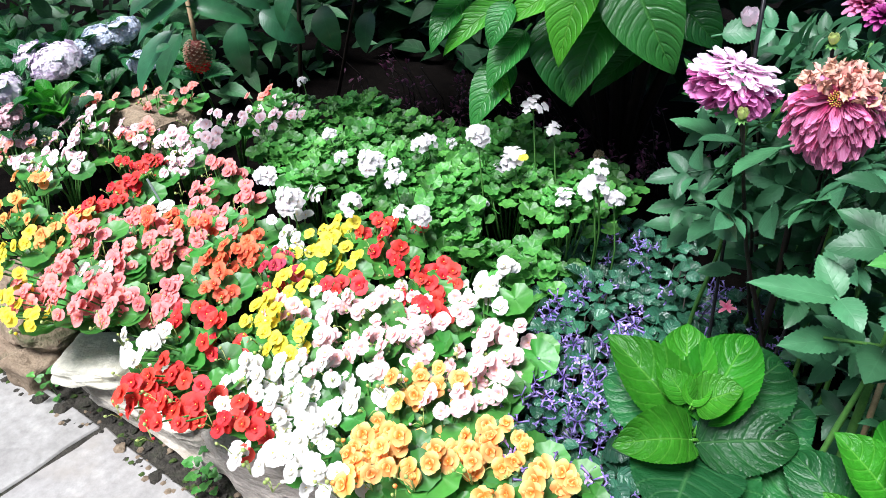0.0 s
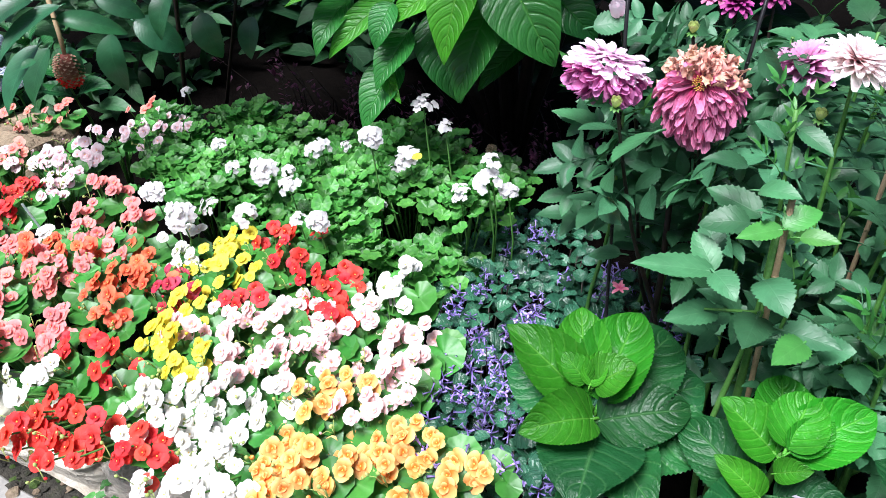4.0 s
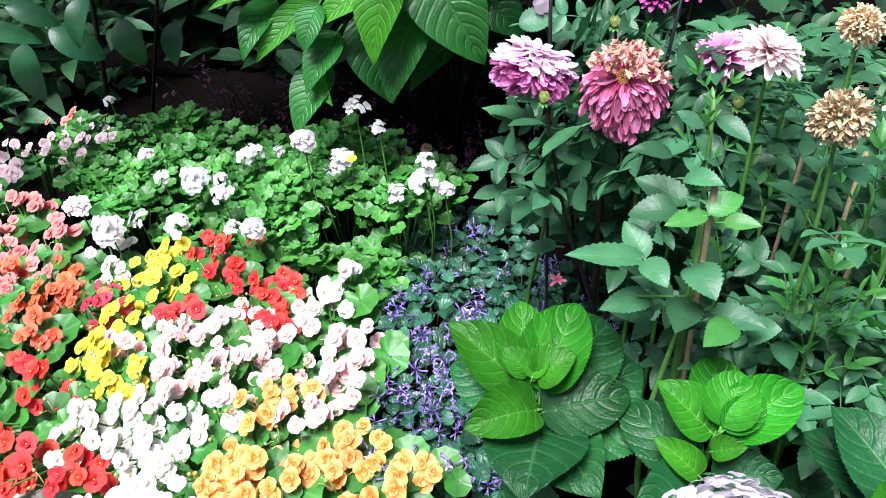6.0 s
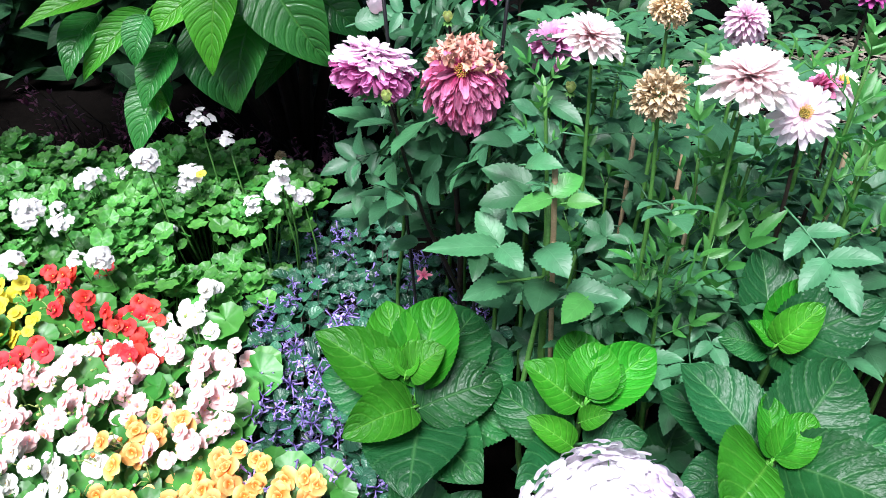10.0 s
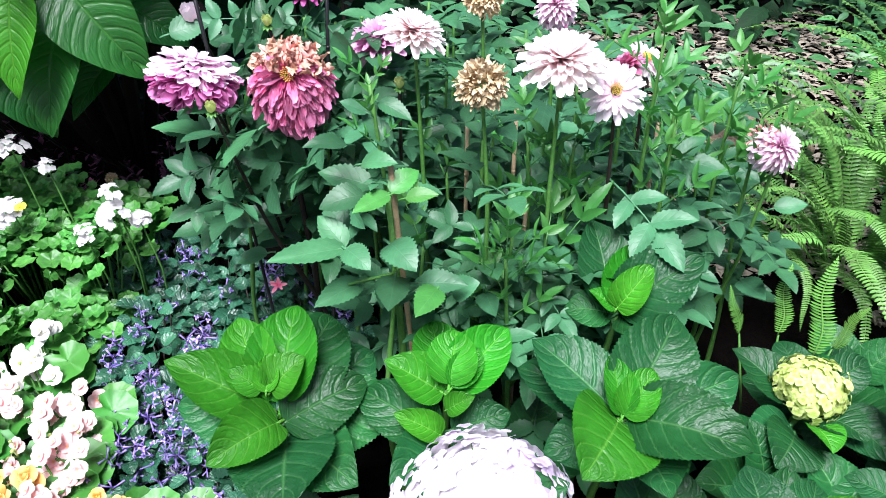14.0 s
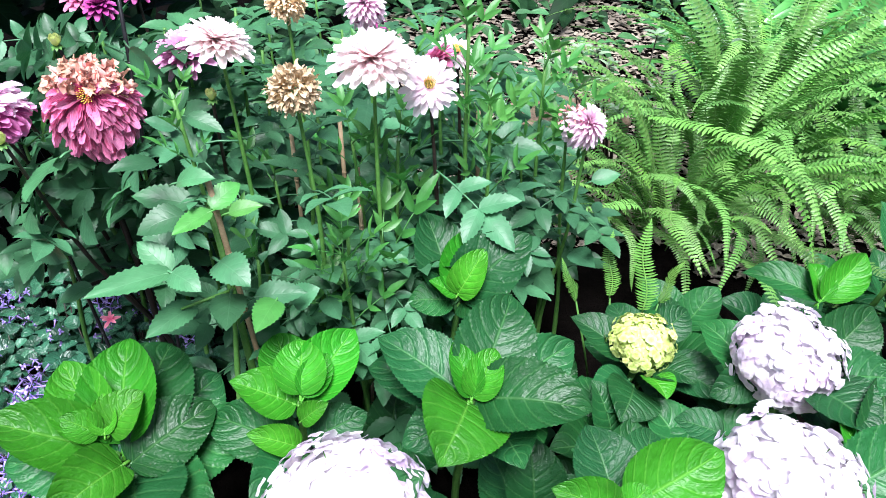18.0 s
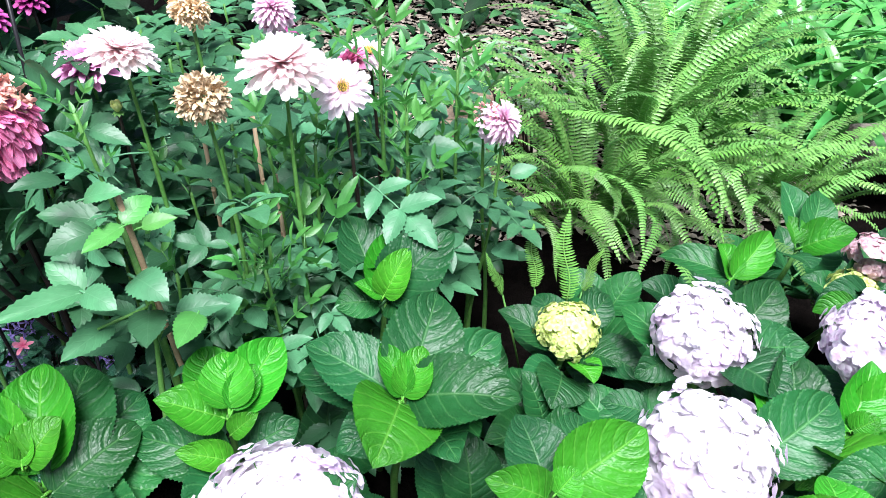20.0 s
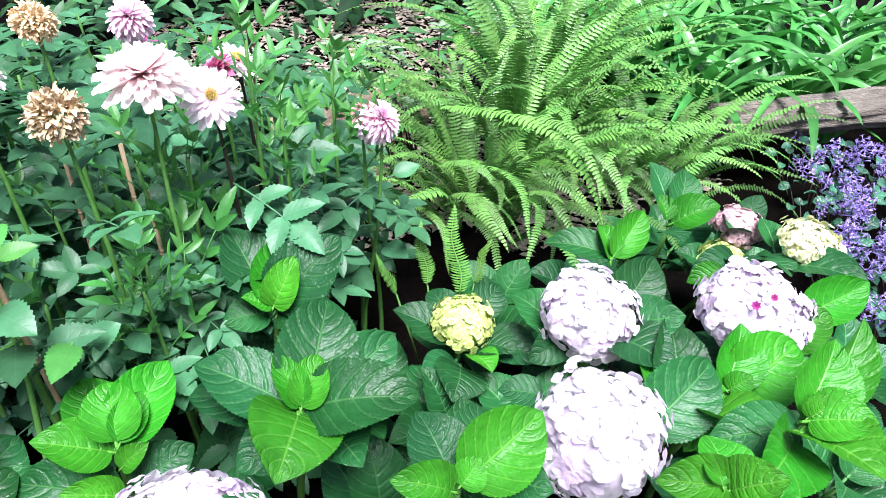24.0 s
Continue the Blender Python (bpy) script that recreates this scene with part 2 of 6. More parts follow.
M_WILT = petal_mat("wilted_petal", (0.58, 0.40, 0.20), (0.86, 0.70, 0.46), 0.8, 0.2, 0.2)
M_YELLOW_EYE = petal_mat("flower_eye", (0.80, 0.52, 0.06), (0.92, 0.74, 0.18), 0.6, 0.1)

BLOOM = {
    "coral": ((0.72, 0.12, 0.11), (0.93, 0.36, 0.33)),
    "vermilion": ((0.70, 0.05, 0.015), (0.92, 0.22, 0.09)),
    "red": ((0.55, 0.010, 0.008), (0.86, 0.055, 0.040)),
    "crimson": ((0.36, 0.01, 0.03), (0.66, 0.04, 0.09)),
    "orange": ((0.82, 0.24, 0.04), (0.92, 0.50, 0.14)),
    "yellow": ((0.80, 0.62, 0.01), (0.92, 0.84, 0.07)),
    "white": ((0.78, 0.76, 0.62), (0.86, 0.85, 0.83)),
    "pale": ((0.88, 0.42, 0.40), (0.90, 0.72, 0.71)),
    "amber": ((0.82, 0.22, 0.01), (0.95, 0.74, 0.26)),
    "blush": ((0.86, 0.46, 0.52), (0.90, 0.80, 0.82)),
    "peach": ((0.78, 0.17, 0.13), (0.92, 0.38, 0.30)),
}
PETALS = {k: petal_mat(k + "_petal", a, b, power=1.9 if k == "amber" else 0.8) for k, (a, b) in BLOOM.items()}
M_GER_PETAL = petal_mat("geranium_petal", (0.84, 0.79, 0.80), (0.88, 0.87, 0.87), 0.5, 0.45, 0.05)
M_SPIKE = petal_mat("spurflower_petal", (0.19, 0.11, 0.48), (0.58, 0.49, 0.88), 0.45, 0.25, 0.4)
M_MOP = petal_mat("mophead_petal", (0.84, 0.76, 0.85), (0.92, 0.90, 0.92), 0.6, 0.5, 0.05, 0.5, island=True, blush=(0.80, 0.66, 0.84))
M_MOP_LILAC = petal_mat("lilac_mophead_petal", (0.74, 0.56, 0.76), (0.90, 0.86, 0.90), 0.55, 0.35, 0.08, 0.6, island=True, blush=(0.66, 0.54, 0.82), blush_scale=9.0)
M_MOP_PINK = petal_mat("pink_mophead_petal", (0.66, 0.36, 0.42), (0.84, 0.66, 0.68), 0.55, 0.42, 0.14, 0.7, island=True)
M_MOP_BLUE = petal_mat("blue_mophead_petal", (0.52, 0.58, 0.72), (0.80, 0.84, 0.88), 0.55, 0.42, 0.1, 0.7, island=True)
M_LIME = petal_mat("lime_petal", (0.46, 0.62, 0.10), (0.78, 0.86, 0.36), 0.55, 0.3, 0.14, 0.7, island=True)
M_CREAM = petal_mat("cream_petal", (0.70, 0.74, 0.30), (0.86, 0.86, 0.62), 0.55, 0.3, 0.1, 0.7, island=True)
M_DAH_PINK = petal_mat("toplit_orchid_petal", (0.88, 0.42, 0.70), (0.97, 0.87, 0.95), 0.5, 0.4, 0.05, 0.6, streak=0.1, island=True)
M_DAH_MAG = petal_mat("magenta_dahlia_petal", (0.42, 0.004, 0.10), (0.90, 0.36, 0.60), 0.5, 0.3, 0.45, 0.9, streak=0.4, island=True)
M_DAH_PALE = petal_mat("blush_dahlia_petal", (0.88, 0.36, 0.38), (0.97, 0.93, 0.92), 0.5, 0.45, 0.04, 0.45)
M_DAH_OPEN = petal_mat("open_dahlia_petal", (0.86, 0.62, 0.72), (0.90, 0.84, 0.87), 0.5, 0.4, 0.06, 0.9)
M_DAH_ROSE = petal_mat("rose_dahlia_petal", (0.72, 0.28, 0.50), (0.94, 0.76, 0.86), 0.5, 0.3, 0.15, 0.9, island=True)
M_TWIG = petal_mat("twig_leaf", (0.07, 0.02, 0.04), (0.24, 0.06, 0.14), 0.5, 0.1, island=True)
M_DEEP = petal_mat("deep_purple_petal", (0.16, 0.01, 0.08), (0.40, 0.05, 0.26), 0.5, 0.1)


# ---- geometry helpers ----
class Geo:
    """Faces with a leaf coordinate each, gathered into one mesh."""

    def __init__(self):
        self.v, self.f, self.uv, self.mi = [], [], [], []

    def rows(self, rows, uvs, mi=0, closed=False):
        o, n = len(self.v), len(rows[0])
        for r, t in zip(rows, uvs):
            self.v += [tuple(p) for p in r]
            self.uv += t
        for i in range(len(rows) - 1):
            for j in range(n if closed else n - 1):
                k = (j + 1) % n
                a, b = o + i * n, o + (i + 1) * n
                self.f.append((a + j, a + k, b + k, b + j))
                self.mi.append(mi)
        return self

    def tube(self, pts, radii, sides=6, mi=0):
        pts = [Vector(p) for p in pts]
        if isinstance(radii, (int, float)):
            radii = [radii] * len(pts)
        rows, uvs = [], []
        for i, p in enumerate(pts):
            d = (pts[min(i + 1, len(pts) - 1)] - pts[max(i - 1, 0)]).normalized()
            x = d.cross(Vector((0.31, 0.17, 0.93))).normalized()
            y = d.cross(x)
            rows.append([p + (x * math.cos(6.2832 * k / sides) + y * math.sin(6.2832 * k / sides)) * radii[i] for k in range(sides)])
            uvs.append([(i / len(pts), 0.5)] * sides)
        o = len(self.v)
        self.rows(rows, uvs, mi, True)
        self.f += [tuple(range(o + sides - 1, o - 1, -1)), tuple(range(len(self.v) - sides, len(self.v)))]
        self.mi += [mi, mi]
        return self

    def add(self, other, m, mi=None):
        o = len(self.v)
        self.v += [tuple(m @ Vector(p)) for p in other.v]
        self.uv += other.uv
        self.f += [tuple(o + i for i in f) for f in other.f]
        self.mi += other.mi if mi is None else [mi] * len(other.f)
        return self

    def mesh(self, name, *mats, smooth=True):
        me = bpy.data.meshes.new(name)
        me.from_pydata(self.v, [], self.f)
        for m in mats:
            me.materials.append(m)
        layer = me.uv_layers.new(name="leaf")
        idx = np.empty(len(me.loops), np.int32)
        me.loops.foreach_get("vertex_index", idx)
        layer.data.foreach_set("uv", np.array(self.uv, np.float32)[idx].ravel())
        me.polygons.foreach_set("material_index", self.mi)
        me.polygons.foreach_set("use_smooth", [smooth] * len(self.f))
        me.update()
        return me


def aim_y(p, y, up=(0, 0, 1), s=1.0):
    """A pose at p whose y runs along the way given and whose z stays near up."""
    y = Vector(y).normalized()
    x = y.cross(Vector(up))
    x = x.normalized() if x.length > 1e-4 else Vector((1, 0, 0))
    z = x.cross(y)
    return Matrix.Translation(p) @ Matrix((x, y, z)).transposed().to_4x4() @ Matrix.Scale(s, 4)


def aim_z(p, z, turn=0.0, s=1.0):
    """A pose at p whose z points along the way given."""
    return Matrix.Translation(p) @ Vector(z).to_track_quat("Z", "Y").to_matrix().to_4x4() @ Matrix.Rotation(turn, 4, "Z") @ Matrix.Scale(s, 4)


def leaf(length, width, nu=8, nv=2, shape="ovate", fold=0.25, arch=0.6, wave=0.0, teeth=0.0, twist=0.0, stalk=0.0, quilt=0.0, rng=random, veins=7, slope=1.9):
    """A leaf from its base along y, upper side to +z; quilt raises the blade between its side veins."""
    g = Geo()
    rows, uvs = [], []
    y = z = 0.0
    ph = rng.uniform(0, 6.28)
    for i in range(nu + 1):
        u = i / nu
        if shape == "ovate":
            w = math.sin(math.pi * min(1, u ** 0.72)) ** 0.85 * (1 - 0.25 * u)
        elif shape == "broad":
            w = u ** 0.55 * (1 - u) ** 0.82 / 0.398 * (1 - 0.30 * u ** 5)
        elif shape == "leaflet":
            w = (u ** 0.62) * ((1 - u) ** 1.0) / 0.345
        elif shape == "lance":
            w = math.sin(math.pi * u ** 0.8) ** 0.8
        elif shape == "strap":
            w = min(1, 4 * u + 0.5) * (1 - u ** 4) ** 0.8
        else:
            w = math.sin(math.pi * u ** 0.85) ** 0.6
        w = max(w, 0.012) * width / 2
        if teeth and 0 < i < nu:
            w *= 1 + (teeth if i % 2 else -teeth)
        th = arch * u
        r, t = [], []
        for j in range(-nv, nv + 1):
            a = j / nv
            lift = fold * (0.35 * abs(a) + 0.65 * a * a) * w + wave * math.sin(u * 9 + ph + (1.5 if j > 0 else 0)) * abs(a) * width * 0.5
            if quilt:
                lift += quilt * (abs(math.sin(math.pi * (veins * u - slope * abs(a) ** 1.3 - 0.125))) ** 0.7 + 0.35 * noise.noise(Vector((u * 22 + ph, a * 4, 0)))) * width * 0.5 * min(1, 4 * abs(a)) * min(1, 6 * (1 - u))
            tw = twist * u
            x = a * w
            r.append((x * math.cos(tw) - lift * math.sin(tw) * 0.5, y + lift * math.sin(th), z + lift * math.cos(th) + x * math.sin(tw)))
            t.append((u, 0.5 + a / 2))
        rows.append(r)
        uvs.append(t)
        y += math.cos(th) * length / nu
        z -= math.sin(th) * length / nu
    # turn it so that the tip lies straight ahead of the base, at the full length
    far = math.hypot(y - math.cos(th) * length / nu, z + math.sin(th) * length / nu)
    lean, k = math.atan2(z + math.sin(th) * length / nu, y - math.cos(th) * length / nu), length / far
    c, s = math.cos(lean) * k, math.sin(lean) * k
    rows = [[(px, py * c + pz * s, pz * c - py * s) for px, py, pz in r] for r in rows]
    g.rows(rows, uvs)
    if stalk:
        g.tube([(0, -stalk, -0.01), (0, -stalk / 2, -0.004), (0, 0.01, 0)], width * 0.025 + 0.0012, 5)
    return g


def disc_leaf(radius, lobes=7, depth=0.12, cup=0.3, seg=28, notch=0.75, skew=0.0, wave=0.1, rng=random):
    """A round leaf with a notch where the stalk meets it; the stalk end lies at the origin."""
    g = Geo()
    rows, uvs = [], []
    ph = rng.uniform(0, 6.28)
    for k, q in enumerate((0.03, 0.35, 0.7, 1.0)):
        r, t = [], []
        for j in range(seg + 1):
            a = -math.pi + 2 * math.pi * j / seg
            edge = 1 + depth * math.cos(lobes * a) * q + 0.04 * math.cos(3 * lobes * a) * q + skew * math.sin(a)
            near = abs(abs(a) - math.pi)
            edge *= 1 - notch * math.exp(-((near / 0.33) ** 2))
            rr = radius * q * edge
            z = cup * radius * q * q + wave * radius * q * q * math.sin(lobes * a + ph) * 0.6
            r.append((rr * math.sin(a), rr * math.cos(a), z))
            t.append((q, j / seg))
        rows.append(r)
        uvs.append(t)
    return g.rows(rows, uvs)


def petal(length, width, tilt=0.3, cup=0.3, curl=0.5, nu=3, nv=1, point=0.0, rng=random, crinkle=0.0):
    """A petal from the flower's middle along y, raised by tilt, curling back by curl."""
    g = Geo()
    rows, uvs = [], []
    y, z = 0.0, 0.0
    for i in range(nu + 1):
        u = i / nu
        w = (0.35 + 0.65 * math.sin(math.pi * min(1, 0.15 + 0.6 * u))) * width / 2
        if u > 0.6:
            w *= 1 - (0.3 + 0.65 * point) * ((u - 0.6) / 0.4) ** 1.6
        th = tilt - curl * u
        r = []
        for j in range(-nv, nv + 1):
            a = j / nv
            jx, jz = (rng.uniform(-crinkle, crinkle) * length for _ in range(2)) if crinkle else (0, 0)
            r.append((a * w + jx, y, z + cup * abs(a) * w + jz))
        rows.append(r)
        uvs.append([(u, 0.5 + j / nv / 2) for j in range(-nv, nv + 1)])
        y += math.cos(th) * length / nu
        z += math.sin(th) * length / nu
    return g.rows(rows, uvs)


def thing(name, at, label, category, group="", kind=""):
    ob = new(name)
    ob.empty_display_size = 0.05
    ob.location = at
    return tagged(ob, label, category, group, kind)


def put(name, mesh, parent, m, label=""):
    """One mesh object as a part of its thing, at a pose relative to it."""
    ob = bpy.data.objects.new(name, mesh)
    scene.collection.objects.link(ob)
    ob.parent = parent
    ob.matrix_basis = m
    if label:
        ob["label"] = label
    return ob


def solid(name, mesh, label, category="", kind="", m=None, group=""):
    ob = new(name, mesh)
    if m is not None:
        ob.matrix_basis = m
    return tagged(ob, label, category, group, kind)


def inside(x, y, poly):
    hit, j = False, len(poly) - 1
    for i in range(len(poly)):
        (xi, yi), (xj, yj) = poly[i], poly[j]
        if (yi > y) != (yj > y) and x < (xj - xi) * (y - yi) / (yj - yi) + xi:
            hit = not hit
        j = i
    return hit


def spots(poly, step, jitter, rng):
    xs, ys = [p[0] for p in poly], [p[1] for p in poly]
    out = []
    x = min(xs)
    while x <= max(xs):
        y = min(ys)
        while y <= max(ys):
            px, py = x + rng.uniform(-jitter, jitter), y + rng.uniform(-jitter, jitter)
            if inside(px, py, poly):
                out.append((px, py))
            y += step
        x += step
    return out


def ground_z(x, y):
    """The bed's soil, the lower path in front of its wall, and the bank behind."""
    edge = wall_y(x)
    if y < edge + 0.13:
        return 0.10
    bank = 0.13 * max(0.0, min(y, 9) - 1.9) * max(0.0, min(1.0, (x + 0.2) / 1.2))
    return 0.27 + bank + 0.02 * noise.noise(Vector((x * 3, y * 3, 0)))


def wall_y(x):
    """The front line of the edging wall on the plan."""
    pts = ((-40, 0.2), (-2.6, 0.42), (-1.9, 0.56), (-1.3, 0.58), (-0.9, 0.62), (-0.55, 0.58), (0.1, 0.36), (0.7, 0.16), (1.6, -0.02), (40, -0.4))
    for (xa, ya), (xb, yb) in zip(pts, pts[1:]):
        if x <= xb:
            return ya + (yb - ya) * (x - xa) / (xb - xa)
    return pts[-1][1]


# ---- ground, path and edging wall ----
def axis_steps(lo, hi, mid_lo, mid_hi, step):
    out, s = [mid_lo], step
    a = mid_lo
    while a < mid_hi:
        a += step
        out.append(a)
    while a < hi:
        s *= 1.5
        a += s
        out.append(a)
    s, a = step, mid_lo
    while a > lo:
        s *= 1.5
        a -= s
        out.insert(0, a)
    return out


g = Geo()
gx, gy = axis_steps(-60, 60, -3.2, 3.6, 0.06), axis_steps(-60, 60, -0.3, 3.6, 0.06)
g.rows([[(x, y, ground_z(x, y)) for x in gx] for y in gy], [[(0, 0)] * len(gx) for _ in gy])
solid("ground", g.mesh("ground", M_SOIL_SHADE), "damp garden soil with fine crumbs, blackened to stand for deep shade", "ground", "structure")

rng = random.Random(5)


def chip_stone(sx, sy, sz, seed, ledge=0.0):
    """A rough split stone, flat on top and broken at the front, centred on its foot."""
    bm = bmesh.new()
    bmesh.ops.create_cube(bm, size=1.0)
    bmesh.ops.subdivide_edges(bm, edges=bm.edges[:], cuts=14, use_grid_fill=True)
    for v in bm.verts:
        p = v.co.copy()
        n = Vector([abs(c) for c in p])
        r = (n.x ** 7 + n.y ** 7 + n.z ** 7) ** (1 / 7)
        q = p * (0.5 / r) if r else p
        w = Vector((q.x * sx, q.y * sy, q.z * sz * 2.2)) * 9
        d = noise.noise(Vector((q.x * 2.4 + seed, q.y * 2.4, q.z * 2.4))) * 0.16
        d += abs(noise.noise(w + Vector((seed * 3, 0, 0)))) * -0.12 + noise.noise(w * 2.7) * 0.05 - abs(noise.noise(w * 1.6 + Vector((0, seed, 0)))) * 0.06
        bed = math.floor((q.z + 0.5) * 5 + 0.6 * noise.noise(Vector((q.x * 3, seed, 0))))
        step = 0.07 * noise.noise(Vector((bed * 3.7, seed, q.x * 1.5))) * ledge if q.y < -0.25 else 0
        q *= 1 + d
        v.co = (q.x * sx, (q.y + step) * sy, (q.z + 0.5) * sz)
    me = bpy.data.meshes.new("stone")
    bm.to_mesh(me)
    bm.free()
    return me


wall = thing("edging_wall", (-1.2, 0.62, 0.10), "low dry wall of rough pale split stones edging the flower bed", "wall", kind="structure")


def wall_stone(x, y, z, sx, sy, sz, turn, mat, seed, ledge=0.0, tilt=0.0):
    me = chip_stone(sx, sy, sz, seed, ledge)
    me.materials.append(mat)
    put("stone", me, wall, pose(x + 1.2, y - 0.62, z - 0.10, tilt, 0, turn))


# dark foot stones, long layered stones above them, then the flat capping stones
wall_stone(-2.42, 0.60, 0.10, 0.40, 0.26, 0.13, 6, M_STONE_DARK, 1, 1)
wall_stone(-2.02, 0.64, 0.10, 0.40, 0.24, 0.12, 3, M_STONE_DARK, 2, 1)
wall_stone(-1.83, 0.580, 0.095, 0.14, 0.14, 0.135, 8, M_STONE_DARK, 3)
for i, x in enumerate((-1.52, -1.30, -1.08, -0.86, -0.66)):
    wall_stone(x, 0.745, 0.08, 0.25, 0.18, 0.11, rng.uniform(-8, 8), M_STONE_DARK, 60 + i, 1)
wall_stone(-1.40, 0.715, 0.165, 0.50, 0.24, 0.12, 3, M_STONE, 4, 2.2)
wall_stone(-1.02, 0.72, 0.155, 0.36, 0.24, 0.13, 5, M_STONE, 5, 2.2, -5)
wall_stone(-0.72, 0.70, 0.12, 0.30, 0.24, 0.17, -8, M_STONE, 6, 1.5, -6)
wall_stone(-2.00, 0.70, 0.22, 0.44, 0.26, 0.10, -4, M_STONE_DARK, 7, 1)
wall_stone(-1.565, 0.632, 0.272, 0.20, 0.185, 0.055, 32, M_STONE_PALE, 8, 0.6, -3)
wall_stone(-1.32, 0.70, 0.262, 0.27, 0.20, 0.055, -6, M_STONE_PALE, 9, 0, -3)
wall_stone(-0.92, 0.70, 0.255, 0.26, 0.18, 0.08, 14, M_STONE, 10, 1)
wall_stone(-0.68, 0.69, 0.255, 0.18, 0.18, 0.08, -10, M_STONE, 11, 1)
for i in range(9):
    x = -0.30 + i * 0.33
    wall_stone(x, wall_y(x) + 0.10, 0.09, 0.36, 0.24, 0.21, -19 if x < 1 else -8, M_STONE, 20 + i, 1)
for i in range(4):
    wall_stone(-2.75 - 0.36 * i, wall_y(-2.75 - 0.36 * i) + 0.12, 0.09, 0.40, 0.24, 0.20, 6, M_STONE_DARK, 40 + i, 1)


def slab(sx, sy, seed):
    bm = bmesh.new()
    bmesh.ops.create_cube(bm, size=1.0)
    for v in bm.verts:
        v.co = (v.co.x * sx, v.co.y * sy, v.co.z * 0.05)
    bmesh.ops.bevel(bm, geom=bm.edges[:], offset=0.004, segments=1, affect="EDGES")
    bmesh.ops.subdivide_edges(bm, edges=[e for e in bm.edges if e.calc_length() > 0.1], cuts=5, use_grid_fill=True)
    for v in bm.verts:
        v.co.z += 0.003 * noise.noise(Vector((v.co.x * 6 + seed, v.co.y * 6, 0)))
        v.co.x += 0.010 * noise.noise(Vector((seed, v.co.y * 9, 3)))
        v.co.y += 0.014 * noise.noise(Vector((v.co.x * 9, seed, 7)))
    me = bpy.data.meshes.new("slab")
    bm.to_mesh(me)
    bm.free()
    me.materials.append(M_PAVE)
    return me


path = thing("paved_path", (-1.5, 0.2, 0.10), "path of worn pale grey stone slabs with sandy joints", "path", kind="structure")
bed = Geo()
bed.rows([[(-3.0, -1.4, 0.045), (1.1, -1.4, 0.045)], [(-3.0, 0.47, 0.045), (1.1, 0.47, 0.045)]], [[(0, 0)] * 2] * 2)
put("joint_bed", bed.mesh("joint_bed", M_JOINT), path, Matrix())
for i in range(7):
    for k in range(3):
        sx, sy = 0.62, 0.50
        put("slab", slab(sx - 0.0, sy + 0.008, i * 5 + k), path, pose(-2.22 + i * 0.63 + 0.18 * (k % 2), 0.106 - 0.52 * k, 0.025, 0, 0, rng.uniform(-1, 1)))


# crumbs of stone, earth and moss in the gutter along the wall's foot
gutter = Geo()
rng_g = random.Random(7)
for i in range(900):
    x = rng_g.uniform(-2.6, -0.55)
    y = wall_y(x) + rng_g.uniform(-0.06, 0.10)
    q = rng_g.uniform(0.003, 0.012) * (2.2 if rng_g.random() < 0.08 else 1.0)
    up = Vector((rng_g.uniform(-0.6, 0.6), rng_g.uniform(-0.6, 0.6), 1)).normalized()
    c = Vector((x, y, 0.146))
    gutter.tube([c - up * q * 0.6, c, c + up * q * 0.5], [q * 0.7, q * rng_g.uniform(0.9, 1.4), q * 0.5], 6, rng_g.choice((0, 0, 0, 1, 2)))
solid("gutter_crumbs", gutter.mesh("gutter_crumbs", M_JOINT, M_STONE_DARK, M_MOSS, smooth=False), "crumbs of earth, stone and moss at the foot of the wall", "debris", "stuff")


# ---- begonias ----
def begonia_flower(seed, col, s=1.0):
    """Two broad round petals, two narrower ones across them, and a few small ones round the eye."""
    r = random.Random(seed)
    g = Geo()
    off = r.uniform(0, 6.28)
    for i in range(4):
        ln, wd = (0.027, 0.038) if i % 2 == 0 else (0.024, 0.027)
        k = r.uniform(0.88, 1.1) * s
        p = petal(ln * k, wd * k, r.uniform(0.0, 0.4), r.uniform(-0.1, 0.25), 0.45 + r.uniform(-0.35, 0.4), 6, 3, 0.55, r, 0.02)
        g.add(p, Matrix.Rotation(off + i * 1.5708 + r.uniform(-0.15, 0.15), 4, "Z") @ Matrix.Translation((0, 0.001, 0.0015 * (i % 2))))
    for i in range(3 + seed % 3):
        k = r.uniform(0.7, 1.1) * s
        g.add(petal(0.014 * k, 0.018 * k, r.uniform(0.3, 0.9), 0.2, 0.5, 4, 2, 0.5, r, 0.03), Matrix.Rotation(off + 0.8 + i * 2.39996, 4, "Z") @ Matrix.Translation((0, 0.001, 0.002)))
    for i in range(4):
        g.tube([(0, 0, 0.001), (0.0015 * math.cos(i * 1.57), 0.0015 * math.sin(i * 1.57), 0.004 * s)], [0.0007, 0.001], 4, 1)
    return g.mesh("flower", PETALS[col], M_YELLOW_EYE)


def bud_cluster(seed, col):
    r = random.Random(seed)
    g = Geo()
    for i in range(3):
        p = Vector((r.uniform(-0.03, 0.03), r.uniform(-0.03, 0.02), r.uniform(-0.01, 0.015)))
        g.tube([(0, 0, -0.02), p * 0.6, p], [0.0012, 0.001, 0.0008], 4, 1)
        q = r.uniform(0.0025, 0.0045)
        d = Vector((r.uniform(-0.6, 0.6), r.uniform(-0.8, 0.2), 0.6)).normalized()
        g.tube([p, p + d * q * 0.6, p + d * q * 1.5, p + d * q * 2.2], [q * 0.4, q, q * 0.9, q * 0.25], 7, 0 if i % 2 else 1)
    return g.mesh("budding_tip", PETALS[col], M_BUD)


